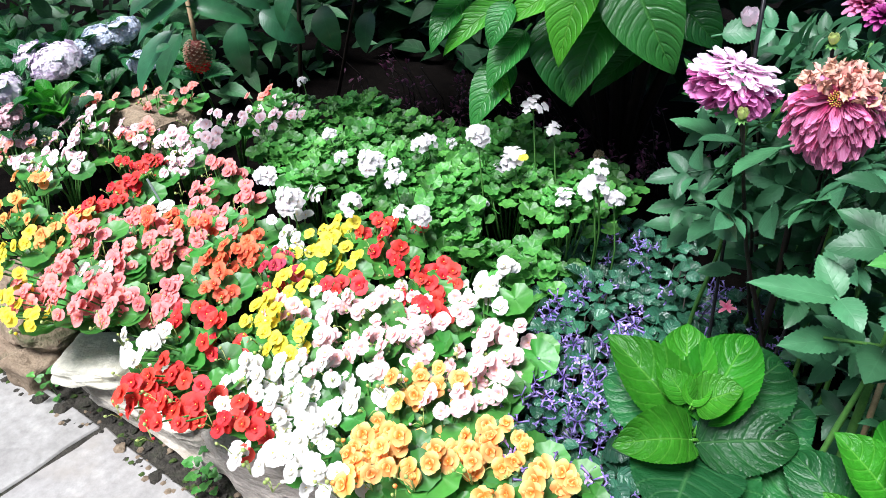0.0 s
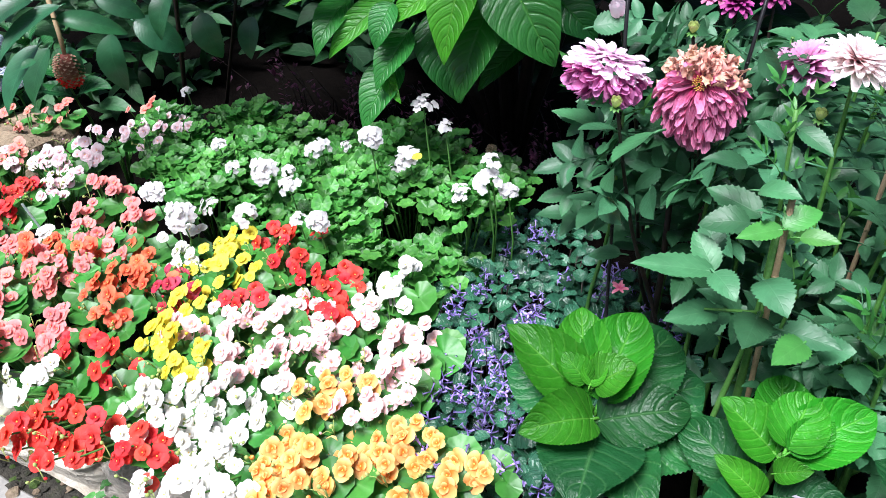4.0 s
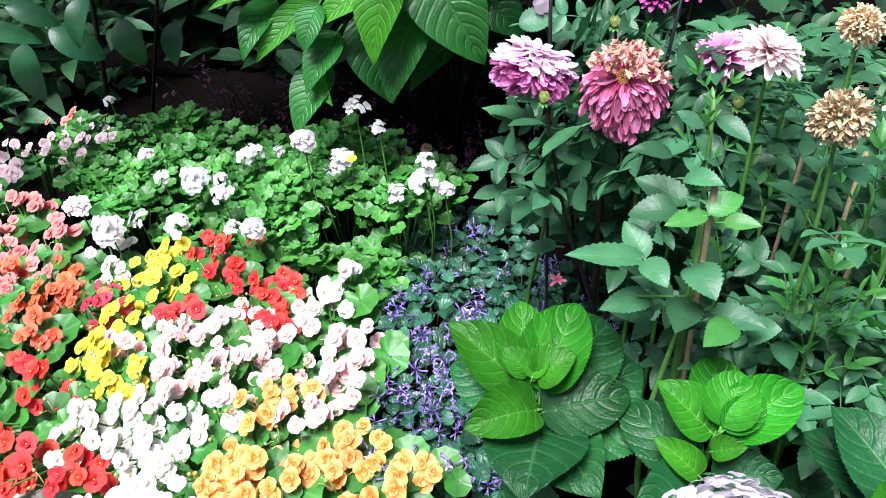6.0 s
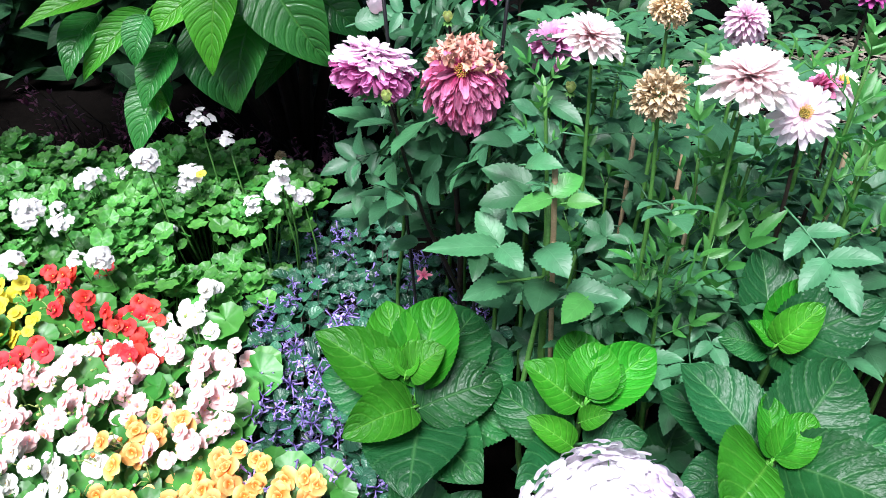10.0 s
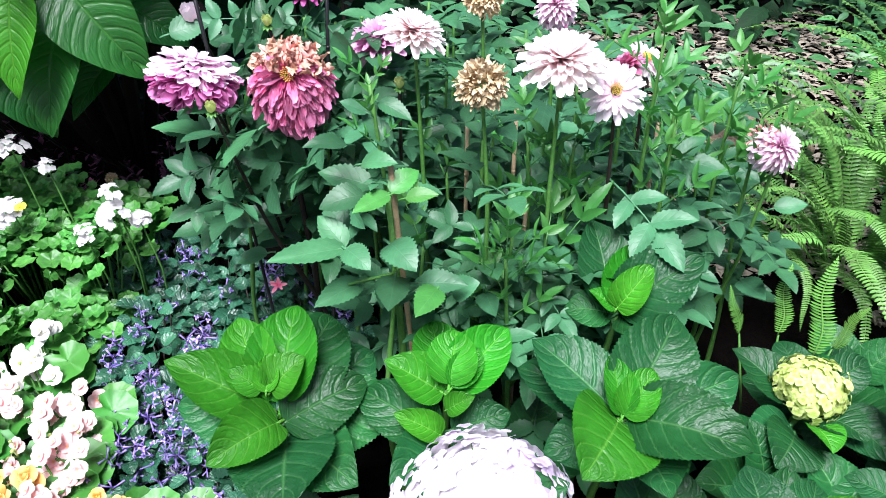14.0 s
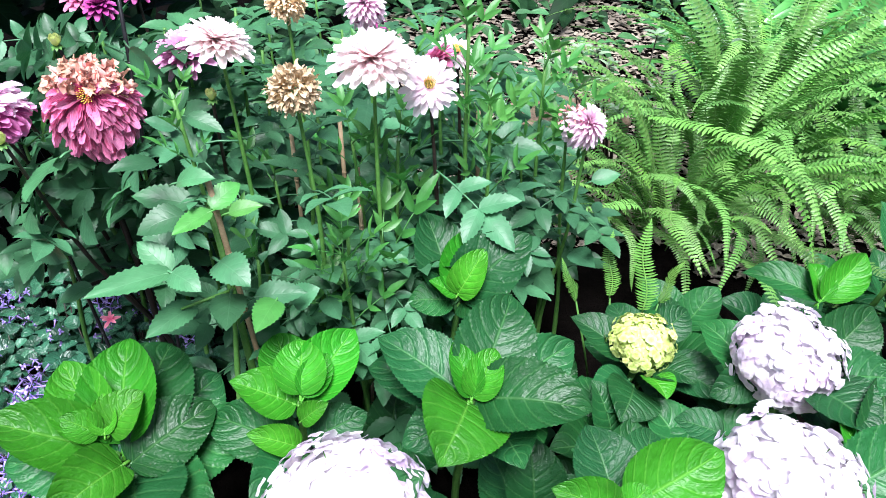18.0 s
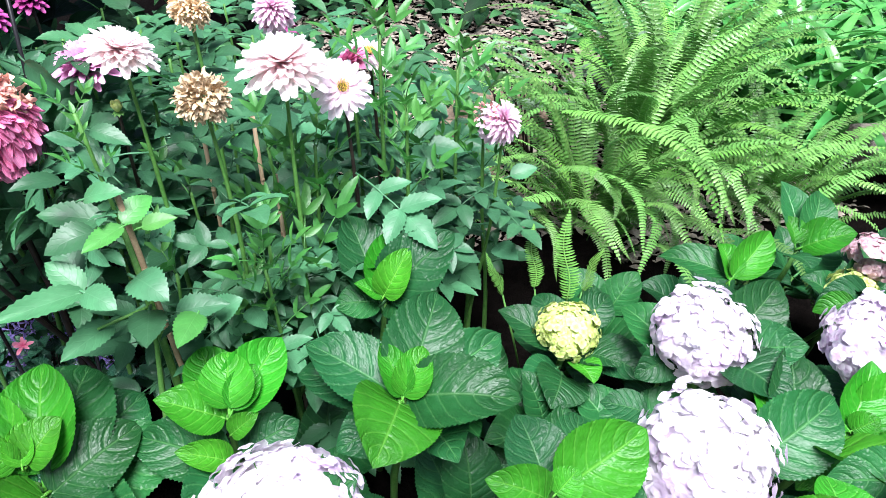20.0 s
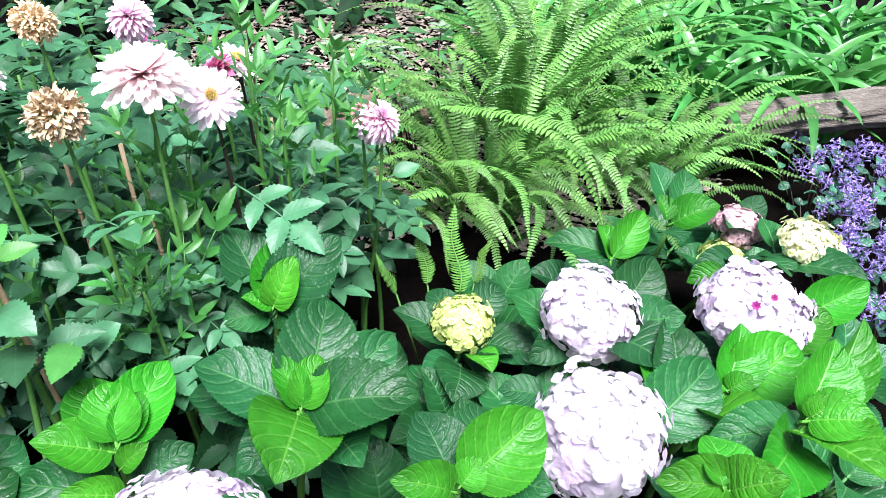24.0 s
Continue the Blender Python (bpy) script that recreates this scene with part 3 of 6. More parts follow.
BEGONIA_LEAVES = []
for i in range(5):
    r = random.Random(60 + i)
    gl = disc_leaf(0.036 + 0.004 * i, 9, 0.05, 0.2, 26, 0.6, 0.14, 0.07, r)
    BEGONIA_LEAVES.append(gl.mesh("leaf", M_BEG))


def begonia(x, y, colour, label, group, rng, top=0.52, blooms=4, spread=0.055, leaves=6, s=1.0):
    fy = max(y, wall_y(x) + 0.17)
    z0 = ground_z(x, fy)
    ob = thing("begonia_plant", (x, fy, z0), label, "begonia", group)
    h, oy = top - z0, y - fy
    g = Geo()
    for i in range(blooms):
        a, q = rng.uniform(0, 6.28), spread * math.sqrt(rng.uniform(0.02, 1))
        p = Vector((q * math.cos(a), q * math.sin(a) + oy, h + rng.uniform(-0.035, 0.02) - 4 * q * q))
        n = Vector((p.x * 6 + rng.uniform(-0.45, 0.45), (p.y - oy) * 5 - 0.75 + rng.uniform(-0.3, 0.3), 0.85))
        put("flower", rng.choice(FLOWERS[colour]), ob, aim_z(p, n, rng.uniform(0, 6), s * rng.uniform(0.8, 1.2)))
        g.tube([(0, 0, 0), (p.x * 0.3, p.y * 0.3, h * 0.55), p], [0.004, 0.003, 0.0018], 5)
    for i in range(leaves if oy == 0 else 3):
        a = i * 2.4 + rng.uniform(-0.4, 0.4)
        q = rng.uniform(0.03, 0.08)
        zl = h * (rng.uniform(0.5 if oy == 0 else 0.7, 0.8) if i % 3 else rng.uniform(0.80, 0.90))
        way = Vector((math.cos(a), math.sin(a) - 0.25, rng.uniform(-0.35, 0.25)))
        put("leaf", rng.choice(BEGONIA_LEAVES), ob, aim_y((q * math.cos(a), q * math.sin(a) + oy * 0.6, zl), way, (0, -0.35, 1), rng.uniform(0.62, 1.05)))
    a = rng.uniform(3.4, 6.0)
    put("budding_tip", rng.choice(BUDS[colour]), ob, Matrix.Translation((spread * math.cos(a), spread * math.sin(a) + oy, h - 0.015)), "closed buds on thin stalks")
    put("stem", g.mesh("stem", M_STEM), ob, Matrix())
    return ob


M_BUD = plain_mat("green_bud", (0.30, 0.42, 0.10), (0.50, 0.58, 0.20), 60, 0.5, 0.1)
BUDS = {k: [bud_cluster(10 * i + n, k) for n in range(2)] for i, k in enumerate(BLOOM)}
FLOWERS = {k: [begonia_flower(10 * i + n, k) for n in range(5)] for i, k in enumerate(BLOOM)}
BEDDING = {
    "coral": [(-1.68, 0.55), (-1.68, 0.61), (-1.54, 0.6), (-1.54, 0.68), (-1.69, 0.66), (-1.46, 0.61), (-1.67, 0.82), (-1.68, 0.92), (-1.54, 0.87), (-1.56, 0.94), (-1.85, 0.87), (-1.8, 0.79), (-1.77, 0.93), (-1.43, 0.79), (-1.38, 0.72), (-1.54, 1.02), (-1.68, 1.08), (-1.6, 1.18), (-1.8, 1.27), (-1.8, 1.17), (-1.66, 0.78), (-1.49, 0.68)],
    "vermilion": [(-1.4, 0.97), (-1.4, 0.9), (-1.35, 0.85), (-1.33, 0.99), (-1.5, 1.08), (-1.68, 0.96), (-1.6, 1.0)],
    "red": [(-1.96, 0.96), (-2.06, 1.13), (-1.95, 0.88), (-1.97, 1.02), (-2.02, 1.16), (-1.2, 1.27), (-1.09, 1.23), (-1.12, 1.32), (-0.92, 1.14), (-0.97, 1.14), (-0.91, 1.19), (-0.9, 1.09), (-0.84, 1.08), (-1.09, 1.03), (-1.27, 0.71), (-1.15, 0.71), (-1.14, 0.53), (-1.12, 0.56), (-1.06, 0.56), (-1.03, 0.5), (-1.14, 0.5), (-0.92, 0.55), (-0.92, 0.56), (-1.08, 0.5)],
    "crimson": [(-1.32, 1.03), (-1.25, 0.98)],
    "orange": [(-2.01, 0.75), (-1.87, 0.74), (-2.2, 0.88), (-2.07, 0.74), (-1.94, 0.85)],
    "yellow": [(-1.9, 0.65), (-1.77, 0.57), (-1.6, 0.51), (-1.68, 0.52), (-1.25, 1.08), (-1.25, 1.15), (-1.15, 1.12), (-1.28, 1.24), (-1.19, 1.02), (-1.17, 0.95), (-1.15, 0.89), (-1.16, 0.82), (-1.08, 0.81), (-1.02, 0.78), (-1.0, 0.73)],
    "white": [(-1.4, 1.17), (-1.33, 1.11), (-1.77, 0.99), (-1.65, 0.71), (-1.3, 0.63), (-1.23, 0.59), (-0.81, 1.23), (-0.76, 1.18), (-0.78, 1.25), (-0.99, 0.63), (-0.94, 0.63), (-0.97, 0.69), (-0.97, 0.73), (-0.89, 0.68), (-0.88, 0.63), (-0.82, 0.64), (-0.85, 0.69), (-0.88, 0.77), (-0.79, 0.76), (-0.86, 0.56), (-0.8, 0.55), (-0.77, 0.57), (-0.7, 0.58)],
    "pale": [(-1.1, 0.91), (-1.11, 0.86), (-1.02, 0.94), (-0.99, 1.01), (-0.95, 1.05), (-0.89, 0.88), (-0.9, 0.92), (-0.83, 1.0), (-0.81, 0.94), (-0.79, 0.86), (-0.94, 0.82), (-0.93, 0.78), (-0.85, 1.06), (-0.78, 1.06), (-0.69, 1.02), (-0.62, 0.98), (-0.62, 1.02), (-0.6, 0.91), (-0.69, 0.93), (-0.75, 0.93), (-0.63, 1.06), (-0.6, 0.89), (-0.63, 0.82)],
    "amber": [(-0.72, 0.81), (-0.7, 0.86), (-0.65, 0.87), (-0.7, 0.74), (-0.65, 0.78), (-0.7, 0.67), (-0.67, 0.62), (-0.65, 0.67), (-0.64, 0.71), (-0.61, 0.64), (-0.59, 0.67), (-0.55, 0.78), (-0.51, 0.76), (-0.5, 0.8), (-0.47, 0.79), (-0.53, 0.73), (-0.47, 0.73), (-0.41, 0.74), (-0.38, 0.77), (-0.64, 0.58)],
    "blush": [(-2.62, 1.32), (-2.47, 1.25), (-2.33, 1.23), (-2.44, 1.15), (-2.34, 1.04), (-2.26, 1.27), (-2.17, 1.34), (-2.05, 1.3), (-2.08, 1.57), (-2.14, 1.49), (-2.03, 1.41), (-1.97, 1.26), (-2.0, 1.18), (-2.05, 1.7), (-1.99, 1.74), (-1.94, 1.58), (-1.92, 1.71), (-2.52, 1.05), (-2.56, 1.0), (-2.35, 0.92), (-2.2, 0.98)],
    "peach": [(-2.64, 1.38), (-2.48, 1.5), (-2.42, 1.6), (-2.19, 1.81), (-2.25, 1.28), (-2.47, 0.95)],
}
WORDS = {
    "coral": "salmon-pink", "vermilion": "orange-red", "red": "scarlet", "crimson": "crimson", "orange": "soft orange",
    "yellow": "bright yellow", "white": "pure white", "pale": "pale blush-pink", "amber": "amber and orange",
    "blush": "white and blush", "peach": "coral-pink",
}
rng = random.Random(11)
for colour, places in BEDDING.items():
    for x, y in places:
        back = colour in ("blush", "peach")
        begonia(x, y, colour, WORDS[colour] + " begonia with rounded glossy green leaves", colour + " begonias in the bed", rng,
                top=rng.uniform(0.50, 0.54) + (0.03 if back else 0), blooms=rng.choice((8, 9, 10)) if colour in ("coral", "vermilion", "blush", "peach") else rng.choice((4, 5, 6)) if colour == "amber" else rng.choice((6, 7, 8)), leaves=4 if colour in ("white", "amber") else 5, s=0.70 if back else 0.74, spread=0.075 if back else 0.042 if colour == "amber" else 0.055)


# ---- geraniums ----
GER_LEAVES = []
for i in range(6):
    r = random.Random(80 + i)
    gl = Geo()
    for k in range(3):
        a = k * 2.1 + r.uniform(-0.5, 0.5)
        gl.add(disc_leaf(r.uniform(0.015, 0.025), 7, 0.07, 0.25, 26, 0.45, 0, 0.12, r),
               aim_y((0.026 * math.cos(a), 0.026 * math.sin(a), r.uniform(-0.02, 0.012)), (math.cos(a) + r.uniform(-0.4, 0.4), math.sin(a) - 0.3, r.uniform(-0.25, 0.2)), (r.uniform(-0.35, 0.35), r.uniform(-0.5, 0.2), 1)))
    GER_LEAVES.append(gl.mesh("leaf_sprig", M_GER))


def floret(size, n, r, tilt=0.35, wide=0.9, steps=2, point=0.15, curl=0.5):
    g = Geo()
    for i in range(n):
        g.add(petal(size, size * wide, tilt, 0.15, curl, steps, 1, point, r), Matrix.Rotation(i * 6.2832 / n, 4, "Z"))
    return g


def umbel(seed, rad, mat, n=13):
    """A loose cluster of broad florets that look up and towards the path."""
    r = random.Random(seed)
    g = Geo()
    for i in range(n):
        a = i * 2.39996 + r.uniform(-0.4, 0.4)
        q = math.sqrt((i + 0.3) / n)
        d = Vector((q * math.cos(a), q * math.sin(a), 0.9 - 0.75 * q * q + r.uniform(-0.15, 0.15)))
        p = d * rad
        way = Vector((d.x * 0.8, d.y * 0.6 - 0.25, 0.8)) + Vector((r.uniform(-0.3, 0.3), r.uniform(-0.3, 0.3), 0))
        g.add(floret(rad * r.uniform(0.40, 0.56), 5, r, r.uniform(0.0, 0.4), 0.9, 4, 0.4, 0.4), aim_z(p * r.uniform(0.85, 1.15), way, r.uniform(0, 6)))
        g.tube([(0, 0, -rad * 0.4), p], [0.0012, 0.0008], 3, 1)
    return g.mesh("flower_head", mat, M_STEM)


UMBELS = [umbel(i, 0.029 + 0.003 * i, M_GER_PETAL, 9 + 3 * i) for i in range(3)]
GER_PATCH = [(-2.02, 1.75), (-1.9, 1.95), (-1.5, 1.92), (-1.0, 2.0), (-0.72, 1.80), (-0.72, 1.40), (-1.0, 1.29), (-1.38, 1.27), (-1.62, 1.34), (-1.8, 1.5)]
rng = random.Random(21)


def geranium(x, y, rng, top, leaves=28):
    z0 = ground_z(x, y)
    ob = thing("geranium_plant", (x, y, z0), "leafy geranium with scalloped bright green leaves and white flower heads", "geranium", "geraniums in the bed")
    h, g = top - z0, Geo()
    for i in range(leaves):
        a, q = i * 2.39996 + rng.uniform(-0.3, 0.3), 0.115 * math.sqrt((i + 0.5) / leaves)
        p = Vector((q * math.cos(a), q * math.sin(a), h - 5.5 * q * q - rng.uniform(0, 0.05)))
        way = Vector((math.cos(a) + rng.uniform(-0.5, 0.5), math.sin(a) - 0.5, rng.uniform(-0.4, 0.3)))
        up = Vector((p.x * 2.5 + rng.uniform(-0.4, 0.4), p.y * 2.5 - 0.45 + rng.uniform(-0.3, 0.3), 0.8))
        put("leaf_sprig", rng.choice(GER_LEAVES), ob, aim_y(p, way, up, rng.uniform(0.75, 1.2)))
        if i % 2:
            g.tube([(0, 0, 0), p * 0.6, p], [0.004, 0.003, 0.0016], 4)
    put("stem", g.mesh("stem", M_STEM), ob, Matrix())
    return ob


for x, y in spots(GER_PATCH, 0.155, 0.04, rng):
    geranium(x, y, rng, 0.47 + 0.10 * min(1, max(0, (y - 1.25) / 0.4)) + (0.06 if x > -1.15 and y > 1.42 else 0) + rng.uniform(-0.02, 0.03))


def geranium_bloom(x, y, z, k, rng, s=1.0):
    """A flower stalk that rises out of the geranium leaves."""
    z0 = ground_z(x, y)
    ob = thing("geranium_bloom", (x + 0.01, y + 0.02, z0), "white geranium flower head on a thin upright green stalk", "geranium", "white geranium flower heads")
    g = Geo().tube([(0, 0, 0), (0.005, 0.0, (z - z0) * 0.6), (-0.01, -0.02, z - z0)], [0.003, 0.0025, 0.002], 5)
    put("stem", g.mesh("stem", M_STEM), ob, Matrix())
    put("flower_head", UMBELS[k], ob, aim_z((-0.01, -0.02, z - z0), (rng.uniform(-0.3, 0.3), -0.5, 0.9), rng.uniform(0, 6), s))


for i, (x, y, z) in enumerate((
    (-0.962, 1.73, 0.77), (-0.90, 1.75, 0.71), (-1.04, 1.56, 0.72), (-1.24, 1.73, 0.62), (-1.31, 1.65, 0.62), (-1.35, 1.46, 0.62),
    (-1.29, 1.50, 0.62), (-1.23, 1.42, 0.62), (-0.925, 1.575, 0.705), (-0.67, 1.55, 0.73), (-0.68, 1.56, 0.66), (-0.63, 1.58, 0.64),
    (-0.755, 1.547, 0.62), (-1.11, 1.30, 0.60), (-1.05, 1.30, 0.61), (-1.25, 1.26, 0.60), (-1.48, 1.47, 0.60), (-1.53, 1.21, 0.62),
    (-1.96, 1.80, 0.66), (-1.37, 1.25, 0.60), (-1.40, 1.17, 0.60), (-0.98, 1.50, 0.58), (-1.30, 1.68, 0.62), (-1.60, 1.55, 0.62), (-1.0, 1.63, 0.63),
)):
    if i in (0, 1, 2, 9, 10, 11, 12):
        # these stand at the back edge of the patch
        k = (1.5 - (0.80, 0.74, 0.75, 0.74, 0.68, 0.66, 0.645)[(0, 1, 2, 9, 10, 11, 12).index(i)]) / (1.5 - z)
        x, y, z = -0.06 + (x + 0.06) * k, y * k, 1.5 + (z - 1.5) * k
    geranium_bloom(x, y, z - (0.0 if i in (0, 1, 2, 9, 10, 11, 12) else 0.03), i % 3, rng, 0.95 if i == 8 else (1.05, 0.62, 0.85, 0.6, 0.78)[i % 5])


# ---- spurflower: dark leaves and violet spikes ----
PLEC_LEAVES = []
for i in range(4):
    r = random.Random(120 + i)
    PLEC_LEAVES.append(leaf(0.030 + 0.005 * i, 0.027 + 0.004 * i, 13, 2, "round", 0.35, 0.9, 0.07, 0.06, rng=r).mesh("leaf", M_PLEC))


def spike(seed, length, n):
    r = random.Random(seed)
    g = Geo().tube([(0, 0, 0), (0.003, 0, length * 0.5), (0, 0.004, length)], [0.0016, 0.0013, 0.0008], 4, 1)
    for i in range(n):
        z, a = length * (0.25 + 0.72 * i / n), i * 2.39996
        d = Vector((math.cos(a), math.sin(a), 0.25 + r.uniform(-0.3, 0.3)))
        p = Vector((0, 0, z))
        ln = r.uniform(0.011, 0.022)
        g.tube([p, p + d * ln * 0.6, p + d * ln], [0.0011, 0.0016, 0.0022], 4)
        e = petal(r.uniform(0.005, 0.009), 0.0042, 0.2, 0.1, 0.6, 2, 1, 0, r)
        for q in (0.0, 2.4, 4.0):
            g.add(e, aim_z(p + d * ln, d, q))
    return g.mesh("flower_spike", M_SPIKE, M_STEM_DARK)


SPIKES = [spike(i, 0.040 + 0.010 * i, 6 + 2 * i) for i in range(4)]


def spurflower(x, y, rng, top, leaves, spikes, label, group):
    z0 = ground_z(x, y)
    ob = thing("spurflower_plant", (x, y, z0), label, "spurflower", group)
    h, g = top - z0, Geo()
    for i in range(leaves):
        a, q = i * 2.39996 + rng.uniform(-0.4, 0.4), 0.085 * math.sqrt((i + 0.5) / leaves)
        p = Vector((q * math.cos(a), q * math.sin(a), h - 4 * q * q - rng.uniform(0, 0.05)))
        way = Vector((math.cos(a), math.sin(a) - 0.4, rng.uniform(-0.35, 0.35)))
        put("leaf", rng.choice(PLEC_LEAVES), ob, aim_y(p, way, (rng.uniform(-0.6, 0.6), rng.uniform(-0.8, 0.1), 0.9), rng.uniform(0.65, 1.25)))
        if i % 3 == 0:
            g.tube([(0, 0, 0), p * 0.6, p], [0.003, 0.0025, 0.0015], 4)
    for i in range(spikes):
        a, q = rng.uniform(0, 6.28), 0.10 * math.sqrt(rng.random())
        p = Vector((q * math.cos(a), q * math.sin(a), h - 0.02 - rng.uniform(0, 0.03)))
        put("flower_spike", rng.choice(SPIKES), ob, aim_z(p, (rng.uniform(-0.8, 0.8), rng.uniform(-0.9, 0.3), 0.8), rng.uniform(0, 6), rng.uniform(0.8, 1.25)))
    put("stem", g.mesh("stem", M_STEM_DARK), ob, Matrix())


PLEC_PATCH = [(-0.74, 1.37), (-0.77, 1.62), (-0.72, 1.88), (-0.58, 1.92), (-0.37, 1.70), (-0.20, 1.60), (-0.10, 1.4), (-0.20, 1.05), (-0.25, 0.82), (-0.40, 0.76), (-0.56, 0.88), (-0.66, 1.12)]
rng = random.Random(31)
for x, y in spots(PLEC_PATCH, 0.105, 0.03, rng):
    front = y < 1.45 or x > -0.35
    spurflower(x, y, rng, 0.47 + rng.uniform(-0.03, 0.03), 24, rng.choice((6, 7)) if x < -0.38 and y < 1.2 else rng.choice((4, 5)) if y < 1.0 else rng.choice((3, 4, 5)) if y < 1.35 else rng.choice((1, 2, 3)) if front else rng.choice((0, 1, 1)),
               "spurflower with small dark grey-green leaves and violet spikes", "spurflowers beside the begonias")
PLEC_RIGHT = [(2.15, 1.22), (2.7, 1.25), (2.6, 0.45), (1.55, 0.35), (1.58, 0.62), (1.95, 0.95)]
for x, y in spots(PLEC_RIGHT, 0.125, 0.04, rng):
    spurflower(x, y, rng, 0.49 + rng.uniform(-0.03, 0.03), 10, 7, "spurflower densely covered in violet flower spikes by the log", "spurflowers by the log")


# ---- hydrangeas ----
HYDR, HYDR_NEW = [], []
for i in range(4):
    r = random.Random(200 + i)
    HYDR.append(leaf(0.15, 0.111 + 0.003 * i, 56, 6, "broad", 0.30, 0.6 + 0.22 * i, 0.045, 0.022, 0.15 * (i - 1.5), 0.02, 0.030, r).mesh("leaf", M_HYDR))
    HYDR_NEW.append(leaf(0.15, 0.108 + 0.003 * i, 56, 6, "broad", 0.55, 0.4 + 0.22 * i, 0.04, 0.016, 0.15 * (i - 1.5), 0.02, 0.030, r).mesh("leaf", M_HYDR_NEW))


def hydrangea(tip, rng, turn, lean=(0, 0, 1), size=0.15, pairs=4, young=2, gap=0.045, foot=None, label="", open_up=0.25, droop=0.0, head=None, scale_top=0.55):
    """A shoot with opposite pairs of leaves, small and fresh at the tip, large and dark below; it may carry a flower head."""
    tip, lean = Vector(tip), Vector(lean).normalized()
    fx, fy = foot or (tip.x - lean.x * 0.25, tip.y - lean.y * 0.25 + 0.04)
    base = Vector((fx, fy, ground_z(fx, fy)))
    ob = thing("hydrangea_plant", base, label or "hydrangea shoot with large veined glossy green leaves", "hydrangea", "hydrangeas in the bed")
    t = tip - base
    g = Geo()
    g.tube([(0, 0, 0), t * 0.35 + Vector((0, 0, 0.02)), t - lean * gap * pairs, t], [0.007, 0.006, 0.005, 0.0035], 6)
    put("stem", g.mesh("stem", M_STEM), ob, Matrix())
    x = lean.cross(Vector((0.2, 1, 0.1))).normalized()
    y = lean.cross(x)
    for k in range(pairs):
        a0 = turn + k * math.pi / 2 + rng.uniform(-0.15, 0.15)
        f = k / max(1, pairs - 1)
        ln = size * (scale_top + (1 - scale_top) * min(1, 1.4 * f)) * rng.uniform(0.92, 1.08)
        rise = (1 - f) * 0.75 + f * open_up - droop * f
        for s in (0, 1):
            a = a0 + math.pi * s + rng.uniform(-0.12, 0.12)
            d = x * math.cos(a) + y * math.sin(a) + lean * (rise + rng.uniform(-0.12, 0.12))
            fresh = k < young
            put("leaf", rng.choice(HYDR_NEW if fresh else HYDR), ob, aim_y(t - lean * gap * k + d * 0.012, d, lean + Vector((0, -0.15, 0.25)), ln / 0.15 * rng.uniform(0.95, 1.05)),
                "bright fresh green leaf" if fresh else "")
    if head:
        rad, mat, flat, seed = head
        put("flower_head", mophead(seed, rad, mat, flat), ob, aim_z(t + lean * rad * 0.35, lean + Vector((0, -0.25, 0.1)), rng.uniform(0, 6)), "dome of many small four-petalled florets")
    return ob


def mophead(seed, rad, mat, flat=0.8):
    """A lumpy dome of overlapping four-petalled florets, uneven at its rim, with gaps between them."""
    small = rad < 0.075
    r = random.Random(seed)
    g = Geo()
    size = 0.0088 if small else 0.0122
    n = int(23.0 * (rad / (size * 1.75)) ** 2)

    def lump_of(d):
        return 1 + (0.40 if small else 0.26) * noise.noise(d * (3.6 if small else 2.3) + Vector((seed, 0, 0))) + 0.12 * noise.noise(d * 5.5 + Vector((0, seed, 0)))

    for i in range(n):
        zc = 1 - (i + 0.5) / n * 1.62
        a = i * 2.39996 + r.uniform(-0.25, 0.25)
        q = math.sqrt(max(0, 1 - zc * zc))
        d = Vector((q * math.cos(a), q * math.sin(a), zc))
        if noise.noise(d * 5.0 + Vector((seed * 3, 1, 0))) < -0.58:
            continue
        lump = lump_of(d)
        p = Vector((d.x * rad, d.y * rad, d.z * rad * flat)) * lump * r.uniform(0.93, 1.02)
        k = size * r.uniform(0.78, 1.2)
        way = d + Vector((r.uniform(-0.4, 0.4), r.uniform(-0.45, 0.3), r.uniform(-0.2, 0.4)))
        g.add(floret(k, 4, r, r.uniform(-0.05, 0.35), 1.15, 3, 0.45, r.uniform(0.2, 0.8)), aim_z(p, way, r.uniform(0, 6)))
        if i % 3 == 0:
            g.tube([p * 0.45, p * 0.97], [0.0011, 0.0008], 3, 1)
    rows = []
    for i in range(9):
        th = math.pi * (0.02 + 0.68 * i / 8)
        ring = []
        for k in range(20):
            d = Vector((math.sin(th) * math.cos(k * 0.31416), math.sin(th) * math.sin(k * 0.31416), math.cos(th)))
            ring.append(Vector((d.x, d.y, d.z * flat)) * rad * 0.90 * lump_of(d))
        rows.append(ring)
    g.rows(rows, [[(0.3, 0.5)] * 20] * 9, 0, True)
    return g.mesh("flower_head", mat, M_STEM)


def place_leaves(ob, rows, old, young, ratio, unit, up=(0, -0.55, 0.85)):
    """Leaves from base to tip, with their width over length, and whether they are young."""
    o = Vector(ob.location)
    for k, (a, b, wide, fresh) in enumerate(rows):
        a, b = Vector(a), Vector(b)
        s = (b - a).length / unit
        m = aim_y(a - o, b - a, up) @ Matrix.Diagonal((s * wide / ratio, s, s, 1))
        put("leaf", (young if fresh else old)[k % len(old)], ob, m, "bright fresh green leaf" if fresh else "")


